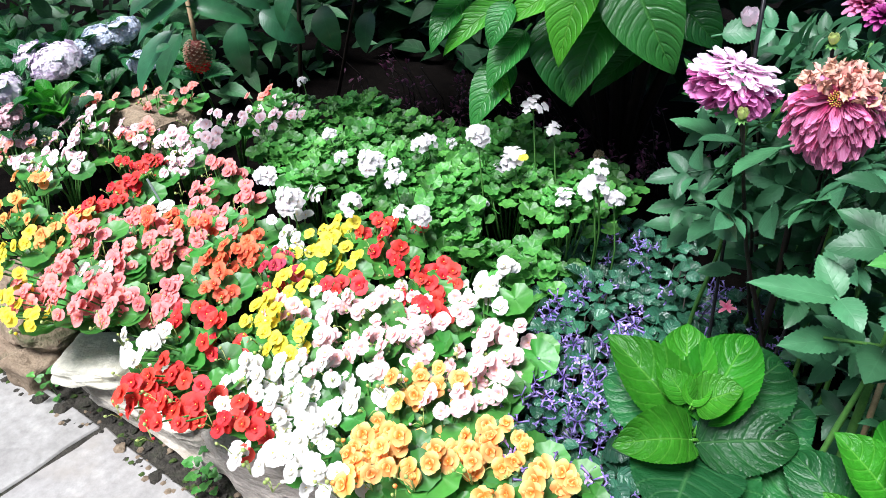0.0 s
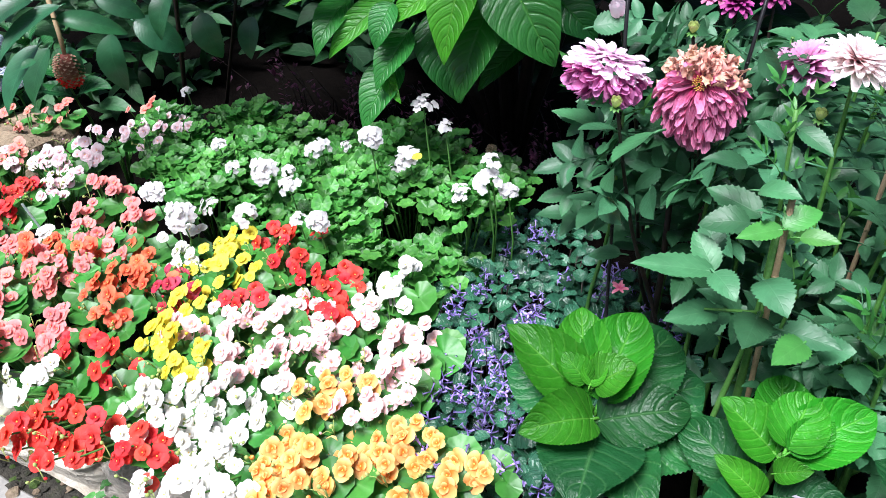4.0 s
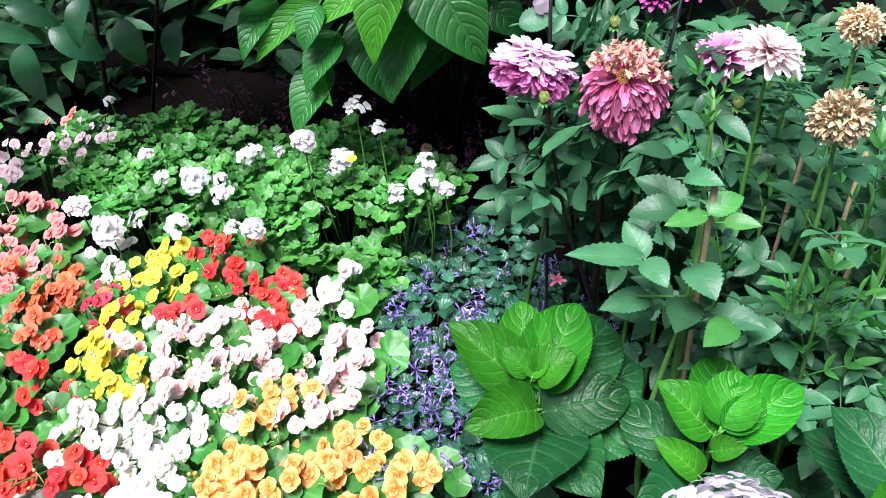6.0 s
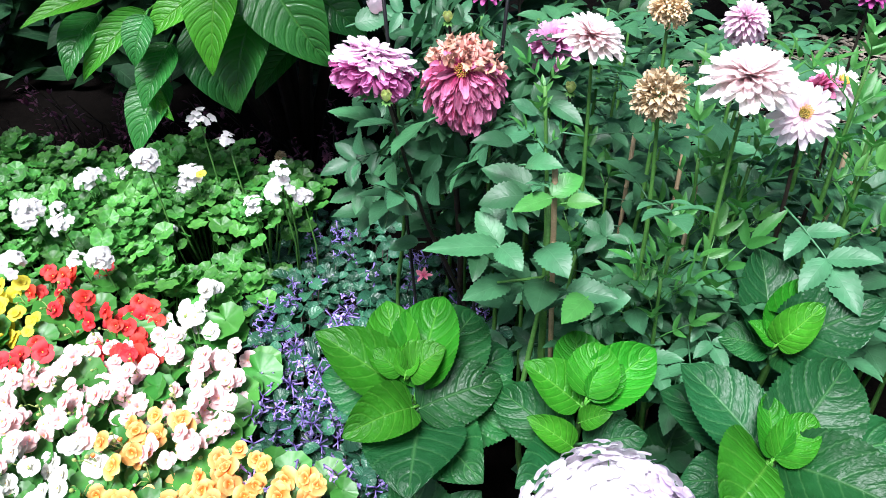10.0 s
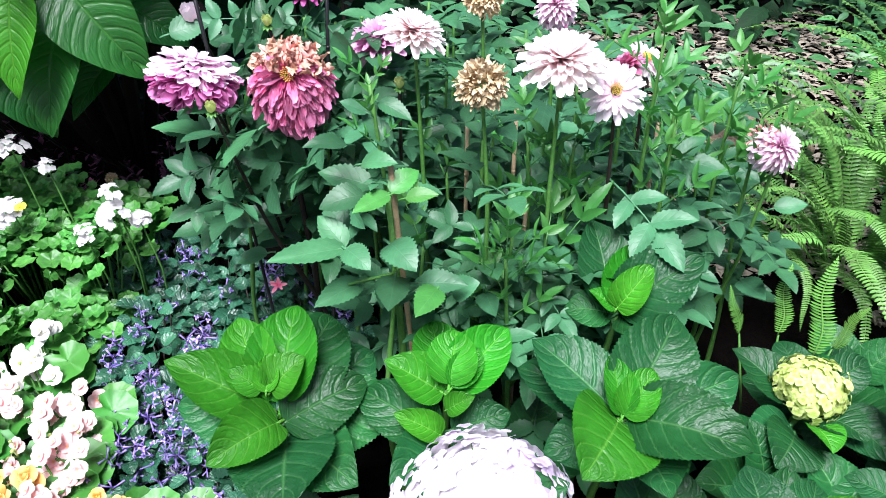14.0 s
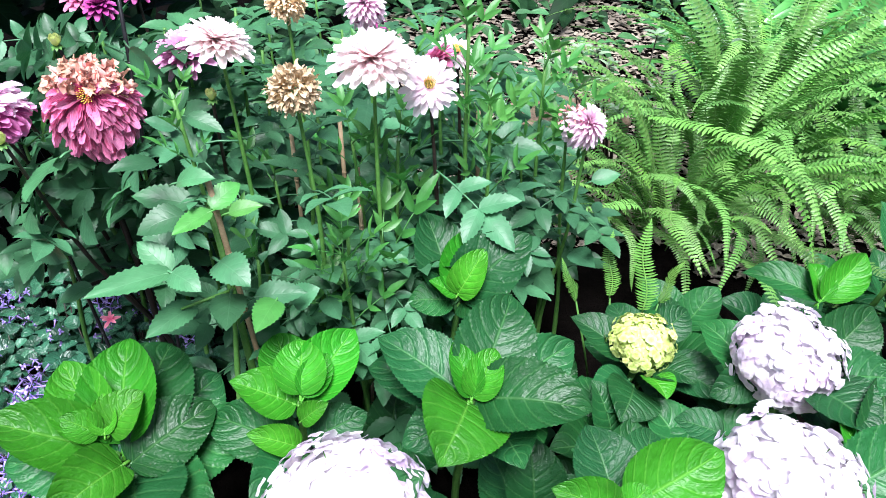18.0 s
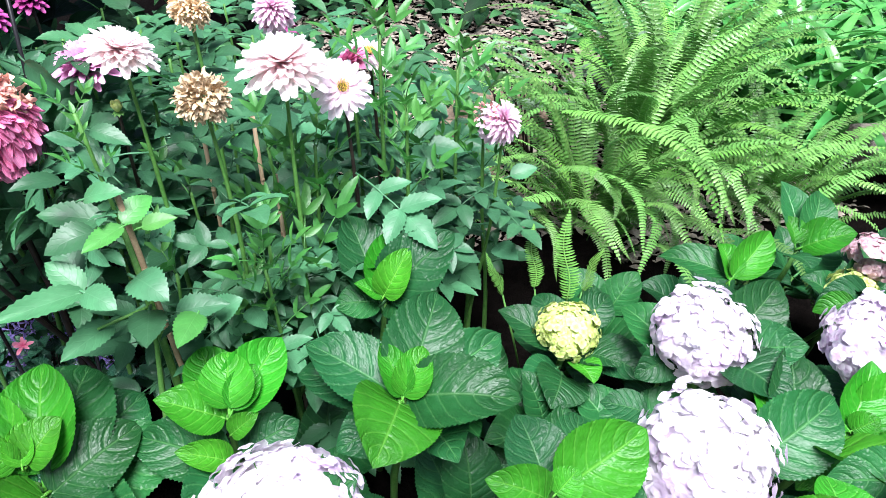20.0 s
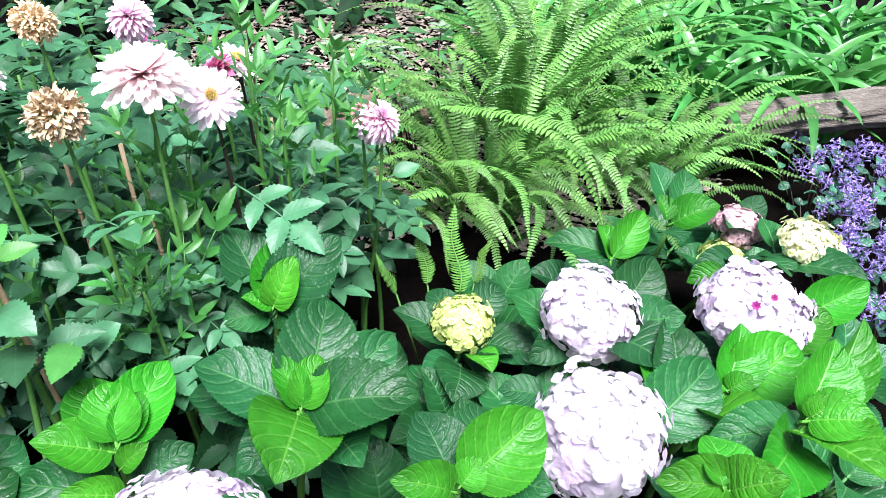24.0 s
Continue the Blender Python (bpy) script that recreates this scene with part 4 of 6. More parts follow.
def placed_hydrangea(centre, rows, rng, label="hydrangea shoot with large veined glossy green leaves", head=None):
    c = Vector(centre)
    fx, fy = c.x * 0.98, c.y + 0.10
    base = Vector((fx, fy, ground_z(fx, fy)))
    ob = thing("hydrangea_plant", base, label, "hydrangea", "hydrangeas in the bed")
    t = c - base
    g = Geo()
    g.tube([(0, 0, 0), t * 0.5 + Vector((0, 0.02, 0)), t * 0.85, t], [0.008, 0.007, 0.006, 0.0045], 6)
    put("stem", g.mesh("stem", M_STEM), ob, Matrix())
    place_leaves(ob, rows, HYDR, HYDR_NEW, 0.74, 0.15)
    if head:
        at, rad, mat, flat, seed = head
        p = Vector(at) - base
        put("flower_stalk", Geo().tube([t * 0.8, p - Vector((0, 0, 0.01))], [0.005, 0.0035], 6).mesh("flower_stalk", M_STEM), ob, Matrix())
        put("flower_head", mophead(seed, rad, mat, flat), ob, aim_z(p, (0, -0.35, 1), seed), "dome of many small four-petalled florets")
    return ob


FADED = floret(0.011, 7, random.Random(9), 0.6, 0.5, 3, 0.5, -0.3).mesh("faded_floret", M_DEEP)
SPOTS = ((1.050, 0.523, 0.788), (1.072, 0.508, 0.805))
rng = random.Random(41)
placed_hydrangea((-0.198, 0.856, 0.688), [
    ((-0.208, 0.860, 0.694), (-0.359, 0.886, 0.775), 0.60, 1),
    ((-0.212, 0.871, 0.707), (-0.261, 0.976, 0.785), 0.65, 1),
    ((-0.186, 0.866, 0.695), (-0.168, 1.005, 0.783), 0.67, 1),
    ((-0.172, 0.892, 0.677), (-0.111, 1.030, 0.740), 0.85, 0),
    ((-0.165, 0.884, 0.667), (-0.040, 0.976, 0.699), 0.93, 0),
    ((-0.180, 0.845, 0.672), (-0.048, 0.902, 0.704), 0.74, 0),
    ((-0.198, 0.859, 0.676), (-0.346, 0.866, 0.699), 0.77, 0),
    ((-0.189, 0.837, 0.681), (-0.282, 0.755, 0.682), 0.67, 1),
    ((-0.177, 0.840, 0.653), (-0.165, 0.686, 0.648), 1.06, 0),
    ((-0.157, 0.859, 0.640), (0.008, 0.894, 0.667), 0.74, 0),
    ((-0.211, 0.863, 0.727), (-0.259, 0.878, 0.759), 0.78, 1),
    ((-0.197, 0.863, 0.725), (-0.144, 0.893, 0.765), 0.89, 1),
    ((-0.205, 0.861, 0.724), (-0.199, 0.902, 0.770), 0.68, 1),
    ((-0.164, 0.848, 0.630), (-0.062, 0.745, 0.634), 0.84, 0),
], rng, "leafy hydrangea shoot with broad quilted leaves among spurflowers")
placed_hydrangea((0.077, 0.842, 0.731), [
    ((0.072, 0.839, 0.727), (-0.018, 0.860, 0.781), 0.75, 1),
    ((0.086, 0.842, 0.731), (0.182, 0.919, 0.788), 0.67, 1),
    ((0.074, 0.861, 0.737), (0.058, 0.951, 0.780), 0.78, 1),
    ((0.081, 0.833, 0.750), (0.097, 0.901, 0.800), 0.88, 1),
    ((0.085, 0.830, 0.747), (0.133, 0.881, 0.780), 0.69, 1),
    ((0.076, 0.821, 0.709), (0.120, 0.818, 0.739), 0.70, 1),
    ((0.066, 0.801, 0.675), (-0.006, 0.813, 0.714), 0.56, 1),
    ((0.058, 0.822, 0.653), (-0.060, 0.895, 0.688), 0.62, 0),
    ((0.084, 0.820, 0.666), (0.179, 0.830, 0.688), 0.80, 0),
    ((0.070, 0.802, 0.649), (-0.013, 0.710, 0.674), 0.77, 0),
], rng)
placed_hydrangea((0.321, 0.730, 0.774), [
    ((0.316, 0.738, 0.766), (0.209, 0.857, 0.814), 0.64, 0),
    ((0.328, 0.741, 0.773), (0.425, 0.852, 0.851), 0.71, 0),
    ((0.310, 0.720, 0.774), (0.237, 0.622, 0.773), 1.05, 1),
    ((0.328, 0.725, 0.772), (0.464, 0.638, 0.791), 0.64, 0),
    ((0.351, 0.749, 0.747), (0.502, 0.777, 0.796), 0.66, 0),
    ((0.326, 0.776, 0.733), (0.191, 0.870, 0.747), 0.57, 0),
    ((0.315, 0.724, 0.780), (0.309, 0.790, 0.832), 0.55, 1),
    ((0.318, 0.723, 0.781), (0.366, 0.762, 0.827), 0.71, 1),
    ((0.353, 0.714, 0.715), (0.356, 0.612, 0.741), 0.88, 0),
    ((0.323, 0.753, 0.710), (0.213, 0.741, 0.694), 0.79, 0),
], rng)
placed_hydrangea((0.363, 0.937, 0.805), [
    ((0.356, 0.946, 0.798), (0.344, 1.079, 0.893), 0.63, 0),
    ((0.363, 0.940, 0.809), (0.398, 1.004, 0.888), 0.76, 1),
    ((0.366, 0.934, 0.802), (0.496, 0.951, 0.889), 0.67, 0),
    ((0.360, 0.930, 0.811), (0.415, 0.947, 0.879), 0.63, 1),
    ((0.356, 0.932, 0.810), (0.314, 0.944, 0.839), 0.72, 1),
    ((0.358, 0.948, 0.786), (0.282, 0.969, 0.785), 0.85, 0),
    ((0.371, 0.942, 0.784), (0.426, 0.880, 0.795), 0.92, 0),
], rng)
placed_hydrangea((0.444, 0.506, 0.764), [
    ((0.442, 0.523, 0.749), (0.448, 0.622, 0.788), 0.90, 0),
    ((0.454, 0.507, 0.757), (0.582, 0.513, 0.808), 0.77, 1),
    ((0.438, 0.496, 0.768), (0.474, 0.504, 0.791), 1.05, 1),
    ((0.426, 0.498, 0.763), (0.355, 0.531, 0.797), 0.66, 1),
    ((0.505, 0.561, 0.728), (0.556, 0.628, 0.739), 0.91, 0),
    ((0.497, 0.509, 0.727), (0.540, 0.432, 0.755), 0.94, 0),
], rng)
placed_hydrangea((0.853, 0.479, 0.686), [
    ((0.847, 0.485, 0.684), (0.908, 0.532, 0.727), 1.00, 1),
    ((0.836, 0.472, 0.696), (0.850, 0.504, 0.729), 1.09, 1),
    ((0.837, 0.466, 0.694), (0.853, 0.425, 0.715), 0.78, 1),
    ((0.859, 0.443, 0.701), (0.857, 0.309, 0.737), 0.63, 1),
    ((0.868, 0.496, 0.651), (0.886, 0.608, 0.681), 0.82, 1),
    ((0.898, 0.526, 0.608), (1.000, 0.654, 0.703), 0.62, 0),
    ((0.893, 0.488, 0.669), (0.946, 0.448, 0.699), 1.37, 1),
], rng)
placed_hydrangea((0.936, 0.466, 0.715), [
    ((0.929, 0.465, 0.707), (1.007, 0.514, 0.777), 0.83, 1),
    ((0.923, 0.461, 0.713), (0.914, 0.496, 0.726), 1.28, 1),
    ((0.925, 0.458, 0.714), (0.956, 0.445, 0.739), 1.06, 1),
    ((0.958, 0.466, 0.691), (1.072, 0.449, 0.747), 0.89, 1),
    ((0.930, 0.467, 0.693), (0.814, 0.438, 0.658), 0.78, 1),
], rng)
placed_hydrangea((0.893, 0.320, 0.779), [
    ((0.901, 0.329, 0.777), (1.001, 0.365, 0.850), 0.82, 1),
    ((0.876, 0.316, 0.775), (0.862, 0.197, 0.807), 0.91, 1),
    ((0.889, 0.316, 0.789), (0.935, 0.252, 0.815), 0.91, 1),
    ((0.891, 0.318, 0.792), (0.920, 0.309, 0.821), 1.06, 1),
    ((0.952, 0.336, 0.743), (1.094, 0.377, 0.844), 0.44, 1),
    ((0.890, 0.326, 0.763), (0.782, 0.389, 0.747), 0.64, 0),
    ((0.865, 0.318, 0.764), (0.734, 0.284, 0.770), 0.69, 1),
], rng)
placed_hydrangea((1.194, 0.834, 0.744), [
    ((1.197, 0.839, 0.755), (1.233, 0.951, 0.839), 0.62, 0),
    ((1.206, 0.833, 0.761), (1.286, 0.894, 0.828), 0.63, 0),
    ((1.192, 0.827, 0.755), (1.269, 0.777, 0.796), 0.75, 1),
    ((1.179, 0.833, 0.763), (1.184, 0.877, 0.802), 0.74, 1),
    ((1.044, 0.842, 0.714), (1.147, 0.869, 0.780), 0.60, 1),
    ((1.056, 0.853, 0.704), (0.956, 0.962, 0.715), 0.49, 0),
    ((1.158, 0.825, 0.746), (1.146, 0.757, 0.758), 1.21, 0),
    ((1.038, 0.843, 0.709), (1.067, 0.913, 0.745), 0.58, 1),
], rng)
placed_hydrangea((0.706, 0.297, 0.807), [
    ((0.708, 0.304, 0.798), (0.735, 0.364, 0.808), 1.32, 1),
    ((0.682, 0.296, 0.814), (0.692, 0.337, 0.827), 1.04, 1),
    ((0.690, 0.291, 0.804), (0.720, 0.242, 0.854), 0.90, 1),
    ((0.700, 0.289, 0.798), (0.625, 0.349, 0.807), 0.64, 1),
], rng)
placed_hydrangea((0.701, 0.889, 0.589), [
    ((0.695, 0.910, 0.606), (0.613, 1.002, 0.654), 0.64, 0),
    ((0.680, 0.877, 0.579), (0.585, 0.842, 0.567), 0.92, 0),
    ((0.681, 0.859, 0.578), (0.619, 0.794, 0.571), 1.15, 0),
    ((0.733, 0.867, 0.605), (0.770, 0.799, 0.615), 0.85, 0),
    ((0.760, 0.885, 0.595), (0.823, 0.783, 0.581), 0.75, 0),
    ((0.756, 0.922, 0.629), (0.839, 0.949, 0.658), 0.76, 0),
    ((0.715, 0.941, 0.620), (0.713, 1.025, 0.646), 0.79, 0),
    ((0.703, 0.843, 0.608), (0.700, 0.783, 0.612), 0.99, 1),
], rng, "hydrangea with a young lime-green flower head and dark leaves", ((0.716, 0.903, 0.645), 0.056, M_LIME, 0.75, 2))
placed_hydrangea((0.871, 0.702, 0.646), [
    ((0.923, 0.707, 0.700), (1.048, 0.741, 0.768), 0.72, 0),
    ((0.851, 0.757, 0.643), (0.821, 0.889, 0.680), 0.71, 0),
    ((0.897, 0.675, 0.680), (0.917, 0.559, 0.677), 0.94, 0),
    ((0.840, 0.746, 0.656), (0.757, 0.749, 0.638), 0.75, 0),
    ((0.930, 0.694, 0.679), (1.009, 0.620, 0.721), 0.84, 0),
], rng, "hydrangea with a white mophead flower above broad green leaves", ((0.883, 0.734, 0.705), 0.087, M_MOP, 0.88, 3))
placed_hydrangea((0.645, 0.460, 0.680), [
    ((0.660, 0.599, 0.726), (0.607, 0.646, 0.727), 0.77, 0),
    ((0.753, 0.472, 0.711), (0.900, 0.483, 0.767), 0.71, 0),
    ((0.583, 0.501, 0.691), (0.515, 0.561, 0.733), 0.76, 0),
], rng, "hydrangea with a large white and lilac mophead flower", ((0.683, 0.498, 0.715), 0.094, M_MOP, 1.1, 4))
placed_hydrangea((1.108, 0.532, 0.672), [
    ((1.200, 0.515, 0.709), (1.309, 0.471, 0.769), 0.67, 1),
    ((1.148, 0.658, 0.746), (1.098, 0.697, 0.715), 0.66, 1),
    ((1.082, 0.538, 0.679), (1.072, 0.413, 0.662), 0.95, 0),
    ((1.134, 0.509, 0.690), (1.210, 0.472, 0.733), 0.96, 1),
], rng, "hydrangea with a white mophead flower tinged lilac and magenta", ((1.113, 0.557, 0.725), 0.098, M_MOP_LILAC, 0.72, 5))
placed_hydrangea((1.421, 0.729, 0.635), [
    ((1.435, 0.732, 0.659), (1.468, 0.803, 0.694), 0.98, 0),
    ((1.408, 0.693, 0.645), (1.453, 0.526, 0.675), 0.54, 0),
    ((1.357, 0.770, 0.636), (1.257, 0.805, 0.607), 0.68, 0),
    ((1.377, 0.717, 0.658), (1.367, 0.641, 0.661), 1.04, 0),
    ((1.357, 0.770, 0.636), (1.336, 0.683, 0.648), 0.89, 0),
], rng, "hydrangea with a cream and lime flower head", ((1.473, 0.678, 0.69), 0.060, M_CREAM, 0.6, 8))
spotted = bpy.data.objects[[o.name for o in scene.objects if o.get("label", "").startswith("hydrangea with a white mophead flower tinged")][0]]
for k, p in enumerate(SPOTS):
    put("faded_floret", FADED, spotted, aim_z(Vector(p) - Vector(spotted.location), (-0.5, -0.4, 0.7), k, 1 - 0.2 * k), "withered magenta floret")
WHITE_HEAD = "hydrangea with a white mophead flower above broad green leaves"
hydrangea((0.11, 0.575, 0.745), rng, 0.4, (0, -0.15, 1), 0.14, 3, 0, 0.05, label=WHITE_HEAD, droop=0.3, head=(0.100, M_MOP, 0.70, 1), scale_top=0.8)
hydrangea((1.45, 0.839, 0.64), rng, 0.5, (0, -0.2, 1), 0.11, 3, 0, 0.04, label="hydrangea with a small faded pink mophead flower", droop=0.3, head=(0.054, M_MOP_PINK, 0.7, 6), scale_top=0.8)
hydrangea((1.379, 0.818, 0.585), rng, 1.0, (0, -0.3, 1), 0.11, 3, 0, 0.04, label="hydrangea with a small lime-green flower head", droop=0.3, head=(0.050, M_LIME, 0.75, 7), scale_top=0.8)
for k, (x, y, z) in enumerate((
    (0.20, 0.74, 0.58), (-0.13, 0.72, 0.56), (0.40, 0.66, 0.62), (0.58, 0.70, 0.58), (0.75, 0.72, 0.56),
    (0.98, 0.60, 0.60), (1.08, 0.72, 0.58), (1.25, 0.62, 0.62), (0.85, 0.38, 0.62), (0.55, 0.42, 0.62), (0.30, 0.48, 0.62), (1.05, 0.30, 0.64), (1.30, 0.45, 0.62), (0.95, 0.88, 0.52), (0.03, 0.58, 0.55), (0.52, 0.96, 0.58), (0.62, 0.80, 0.58), (0.82, 0.98, 0.58), (0.92, 1.06, 0.57), (0.22, 0.92, 0.56), (1.26, 1.02, 0.60), (1.40, 0.98, 0.60), (1.12, 0.98, 0.59), (1.55, 0.86, 0.58),
)):
    hydrangea((x, y, z - 0.07), rng, k * 0.9, (rng.uniform(-0.1, 0.1), -0.3, 1), 0.15, 3, 0, 0.035, label="low hydrangea shoot with dark green leaves beneath taller ones", scale_top=0.8)
# the far group at the other end of the bed
for k, (x, y, z, rad, mat) in enumerate((
    (-2.92, 1.40, 0.60, 0.10, M_MOP), (-3.06, 1.38, 0.62, 0.065, M_MOP_LILAC), (-2.94, 1.51, 0.61, 0.07, M_MOP_BLUE), (-2.95, 1.62, 0.65, 0.075, M_MOP_BLUE),
    (-2.90, 1.70, 0.67, 0.075, M_MOP_BLUE), (-2.73, 1.08, 0.61, 0.08, M_MOP), (-2.53, 1.00, 0.60, 0.05, M_MOP_PINK), (-2.68, 1.63, 0.60, 0.06, M_MOP_BLUE),
)):
    hydrangea((x, y, z), rng, k * 0.7, (0, -0.2, 1), 0.13, 3, 0, 0.05, label="hydrangea with a pale blue-white flower head in the shade", droop=0.2, head=(rad, mat, 0.5, 20 + k), scale_top=0.8)
for k, (x, y, z) in enumerate(((-2.62, 1.20, 0.60), (-2.68, 1.12, 0.58), (-2.76, 1.46, 0.58), (-3.1, 1.55, 0.66), (-2.8, 1.80, 0.72), (-3.25, 1.40, 0.70), (-2.55, 1.75, 0.64), (-3.0, 1.25, 0.60))):
    hydrangea((x, y, z), rng, k * 0.9, (0, -0.25, 1), 0.14, 4, 3 if k < 2 else 0, 0.04)


# ---- dahlias ----
def dahlia_leaf(seed, young=False):
    r = random.Random(seed)
    g = Geo()
    n, ln = 2, 0.12
    g.tube([(0, -0.045, -0.008), (0, 0, 0), (0, 0.06, -0.002), (0, 0.10, -0.012)], [0.0022, 0.002, 0.0016, 0.001], 5)
    g.add(leaf(0.088, 0.026 if young else 0.046, 19, 2, "leaflet", 0.25, 0.5, 0.05, 0.075, rng=r), aim_y((0, 0.085, -0.008), (r.uniform(-0.1, 0.1), 1, -0.1)))
    for k in range(n):
        for s in (-1, 1):
            sz = 1 - 0.18 * k
            g.add(leaf(0.074 * sz, (0.022 if young else 0.038) * sz, 17, 2, "leaflet", 0.25, 0.5, 0.05, 0.075, rng=r),
                  aim_y((0, 0.075 - 0.055 * k, -0.003), (s * (0.5 if young else 1.0), 0.55 + r.uniform(-0.15, 0.15), r.uniform(0.1, 0.4) if young else r.uniform(-0.2, 0.1))))
    return g.mesh("leaf", M_DAHLIA_NEW if young else M_DAHLIA)


def simple_dahlia_leaf(seed, ln, wd):
    r = random.Random(seed)
    return leaf(ln, wd, 21, 2, "leaflet", 0.22, 0.4, 0.05, 0.07, stalk=0.02, rng=r).mesh("leaf", M_DAHLIA)


DAHLIA = [dahlia_leaf(300 + i) for i in range(5)] + [simple_dahlia_leaf(310, 0.11, 0.06), simple_dahlia_leaf(311, 0.09, 0.055)]
DAHLIA_NEW = [dahlia_leaf(320 + i, True) for i in range(4)]


def dahlia_head(seed, rad, mat, n=70, inner=1.35, outer=-0.1, wide=0.42, cup=0.5, curl=0.5, point=0.3, eye=0.0, layers=1.0):
    """Petals set on a spiral, upright in the middle and spread at the rim."""
    r = random.Random(seed)
    g = Geo()
    for i in range(n):
        f = (i + 0.5) / n
        ln = rad * (0.30 + 0.70 * f ** 0.6) * r.uniform(0.92, 1.05)
        tl = inner + (outer - inner) * f ** 0.8 + r.uniform(-0.08, 0.08)
        g.add(petal(ln, ln * wide, tl, cup, curl * (0.4 + f), 4, 1, point, r),
              Matrix.Rotation(i * 2.39996 + r.uniform(-0.1, 0.1), 4, "Z") @ Matrix.Translation((0, rad * (0.02 + eye * 0.5 * (1 - f * 0.3)), -rad * 0.22 * f * layers)))
    return g.mesh("flower_head", mat)


def eye_disc(rad):
    r = random.Random(3)
    g = Geo()
    for i in range(46):
        q, a = rad * math.sqrt((i + 0.5) / 46), i * 2.39996
        g.tube([(q * math.cos(a), q * math.sin(a), 0), (q * 1.1 * math.cos(a), q * 1.1 * math.sin(a), rad * r.uniform(0.4, 0.7))], [rad * 0.10, rad * 0.07], 4)
    return g.mesh("flower_eye", M_YELLOW_EYE)


def wilted_head(seed, rad, mat, n=60, flop=1.0):
    """A spent head: crumpled petals hanging every way."""
    r = random.Random(seed)
    g = Geo()
    for i in range(n):
        zc = 1 - (i + 0.5) / n * 1.7
        a = i * 2.39996
        q = math.sqrt(max(0, 1 - zc * zc))
        d = Vector((q * math.cos(a), q * math.sin(a), zc))
        g.add(petal(rad * r.uniform(0.22, 0.45), rad * 0.16, 0.2, 0.7, r.uniform(-1.0, 2.2), 4, 1, 0.3, r, 0.06),
              aim_y(d * rad * r.uniform(0.45, 0.7), d + Vector((r.uniform(-0.5, 0.5), r.uniform(-0.5, 0.5), r.uniform(-0.6, 0.2) * flop)), (r.uniform(-1, 1), r.uniform(-1, 1), 1)))
    return g.mesh("wilted_head", mat)


def bud_mesh(seed, rad, mat):
    r = random.Random(seed)
    g = Geo()
    for i in range(18):
        f = (i + 0.5) / 18
        g.add(petal(rad * 2.0, rad * 1.1, 1.35 - 0.5 * f, 0.5, -0.55 - 0.4 * f, 4, 1, 0.6, r), Matrix.Rotation(i * 2.39996, 4, "Z") @ Matrix.Translation((0, rad * 0.5 * f, -rad)))
    return g.mesh("bud", mat)


def calyx(parent, p, n, rad):
    g = Geo()
    r = random.Random(9)
    for i in range(8):
        g.add(petal(rad, rad * 0.5, 0.0, 0.2, 0.9, 3, 1, 0.7, r), Matrix.Rotation(i * 0.7854, 4, "Z"))
    put("calyx", g.mesh("calyx", M_STEM), parent, aim_z(p, n))


def dahlia(head, foot, rng, label, leaves=12, dark=False, size=1.0, low=0.1, high=0.82, new_top=0, face=(0, -0.35, 1)):
    """A dahlia plant: a jointed stem from the soil to the flower, with pairs of divided leaves."""
    head = Vector(head)
    base = Vector((foot[0], foot[1], ground_z(*foot)))
    ob = thing("dahlia_plant", base, label, "dahlia", "dahlias behind the hydrangeas")
    t = head - base
    bend = Vector((rng.uniform(-0.04, 0.04), rng.uniform(-0.04, 0.04), 0))
    pts = [Vector((0, 0, 0)), t * 0.33 + bend, t * 0.66 - bend * 0.3, t]
    sway = []
    for i in range(13):
        f = i / 12
        k = min(2, int(f * 3))
        p0, p1, p2, p3 = pts[max(0, k - 1)], pts[k], pts[k + 1], pts[min(3, k + 2)]
        u = f * 3 - k
        sway.append((p1 * 2 + (p2 - p0) * u + (p0 * 2 - p1 * 5 + p2 * 4 - p3) * u * u + (p1 * 3 - p0 - p2 * 3 + p3) * u ** 3) * 0.5)
    put("stem", Geo().tube(sway, [(0.0060 - 0.0034 * i / 12) * (1.18 if i % 3 == 0 else 1) for i in range(13)], 7).mesh("stem", M_STEM_DARK if dark else M_STEM), ob, Matrix())
    for i in range(leaves):
        f = low + (high - low) * (i // 2) / max(1, leaves // 2 - 1)
        k = min(2, int(f * 3))
        p = pts[k].lerp(pts[k + 1], f * 3 - k)
        a = (i // 2) * 1.57 + (i % 2) * 3.14 + rng.uniform(-0.5, 0.5)
        d = Vector((math.cos(a), math.sin(a) - 0.15, rng.uniform(-0.4, 0.35)))
        young = i >= leaves - new_top
        if young:
            d.z = rng.uniform(0.5, 1.4)
        sc = size * (1.4 - 0.6 * f) * rng.uniform(0.85, 1.15)
        put("leaf", rng.choice(DAHLIA_NEW if young else DAHLIA), ob, aim_y(p + d.normalized() * 0.045 * sc, d, Vector(face) + Vector((rng.uniform(-0.45, 0.45), rng.uniform(-0.35, 0.35), 0)), sc), "fresh light green leaf" if young else "")
    return ob, t


def bloom(ob, t, mesh, n, rad, turn=0.0, s=1.0, name="flower_head", label=""):
    m = aim_z(t, n, turn, s)
    head = put(name, mesh, ob, m, label)
    calyx(head, m.inverted() @ (t - Vector(n).normalized() * rad * 0.3), (0, 0, -1), rad * 0.5)
    return head


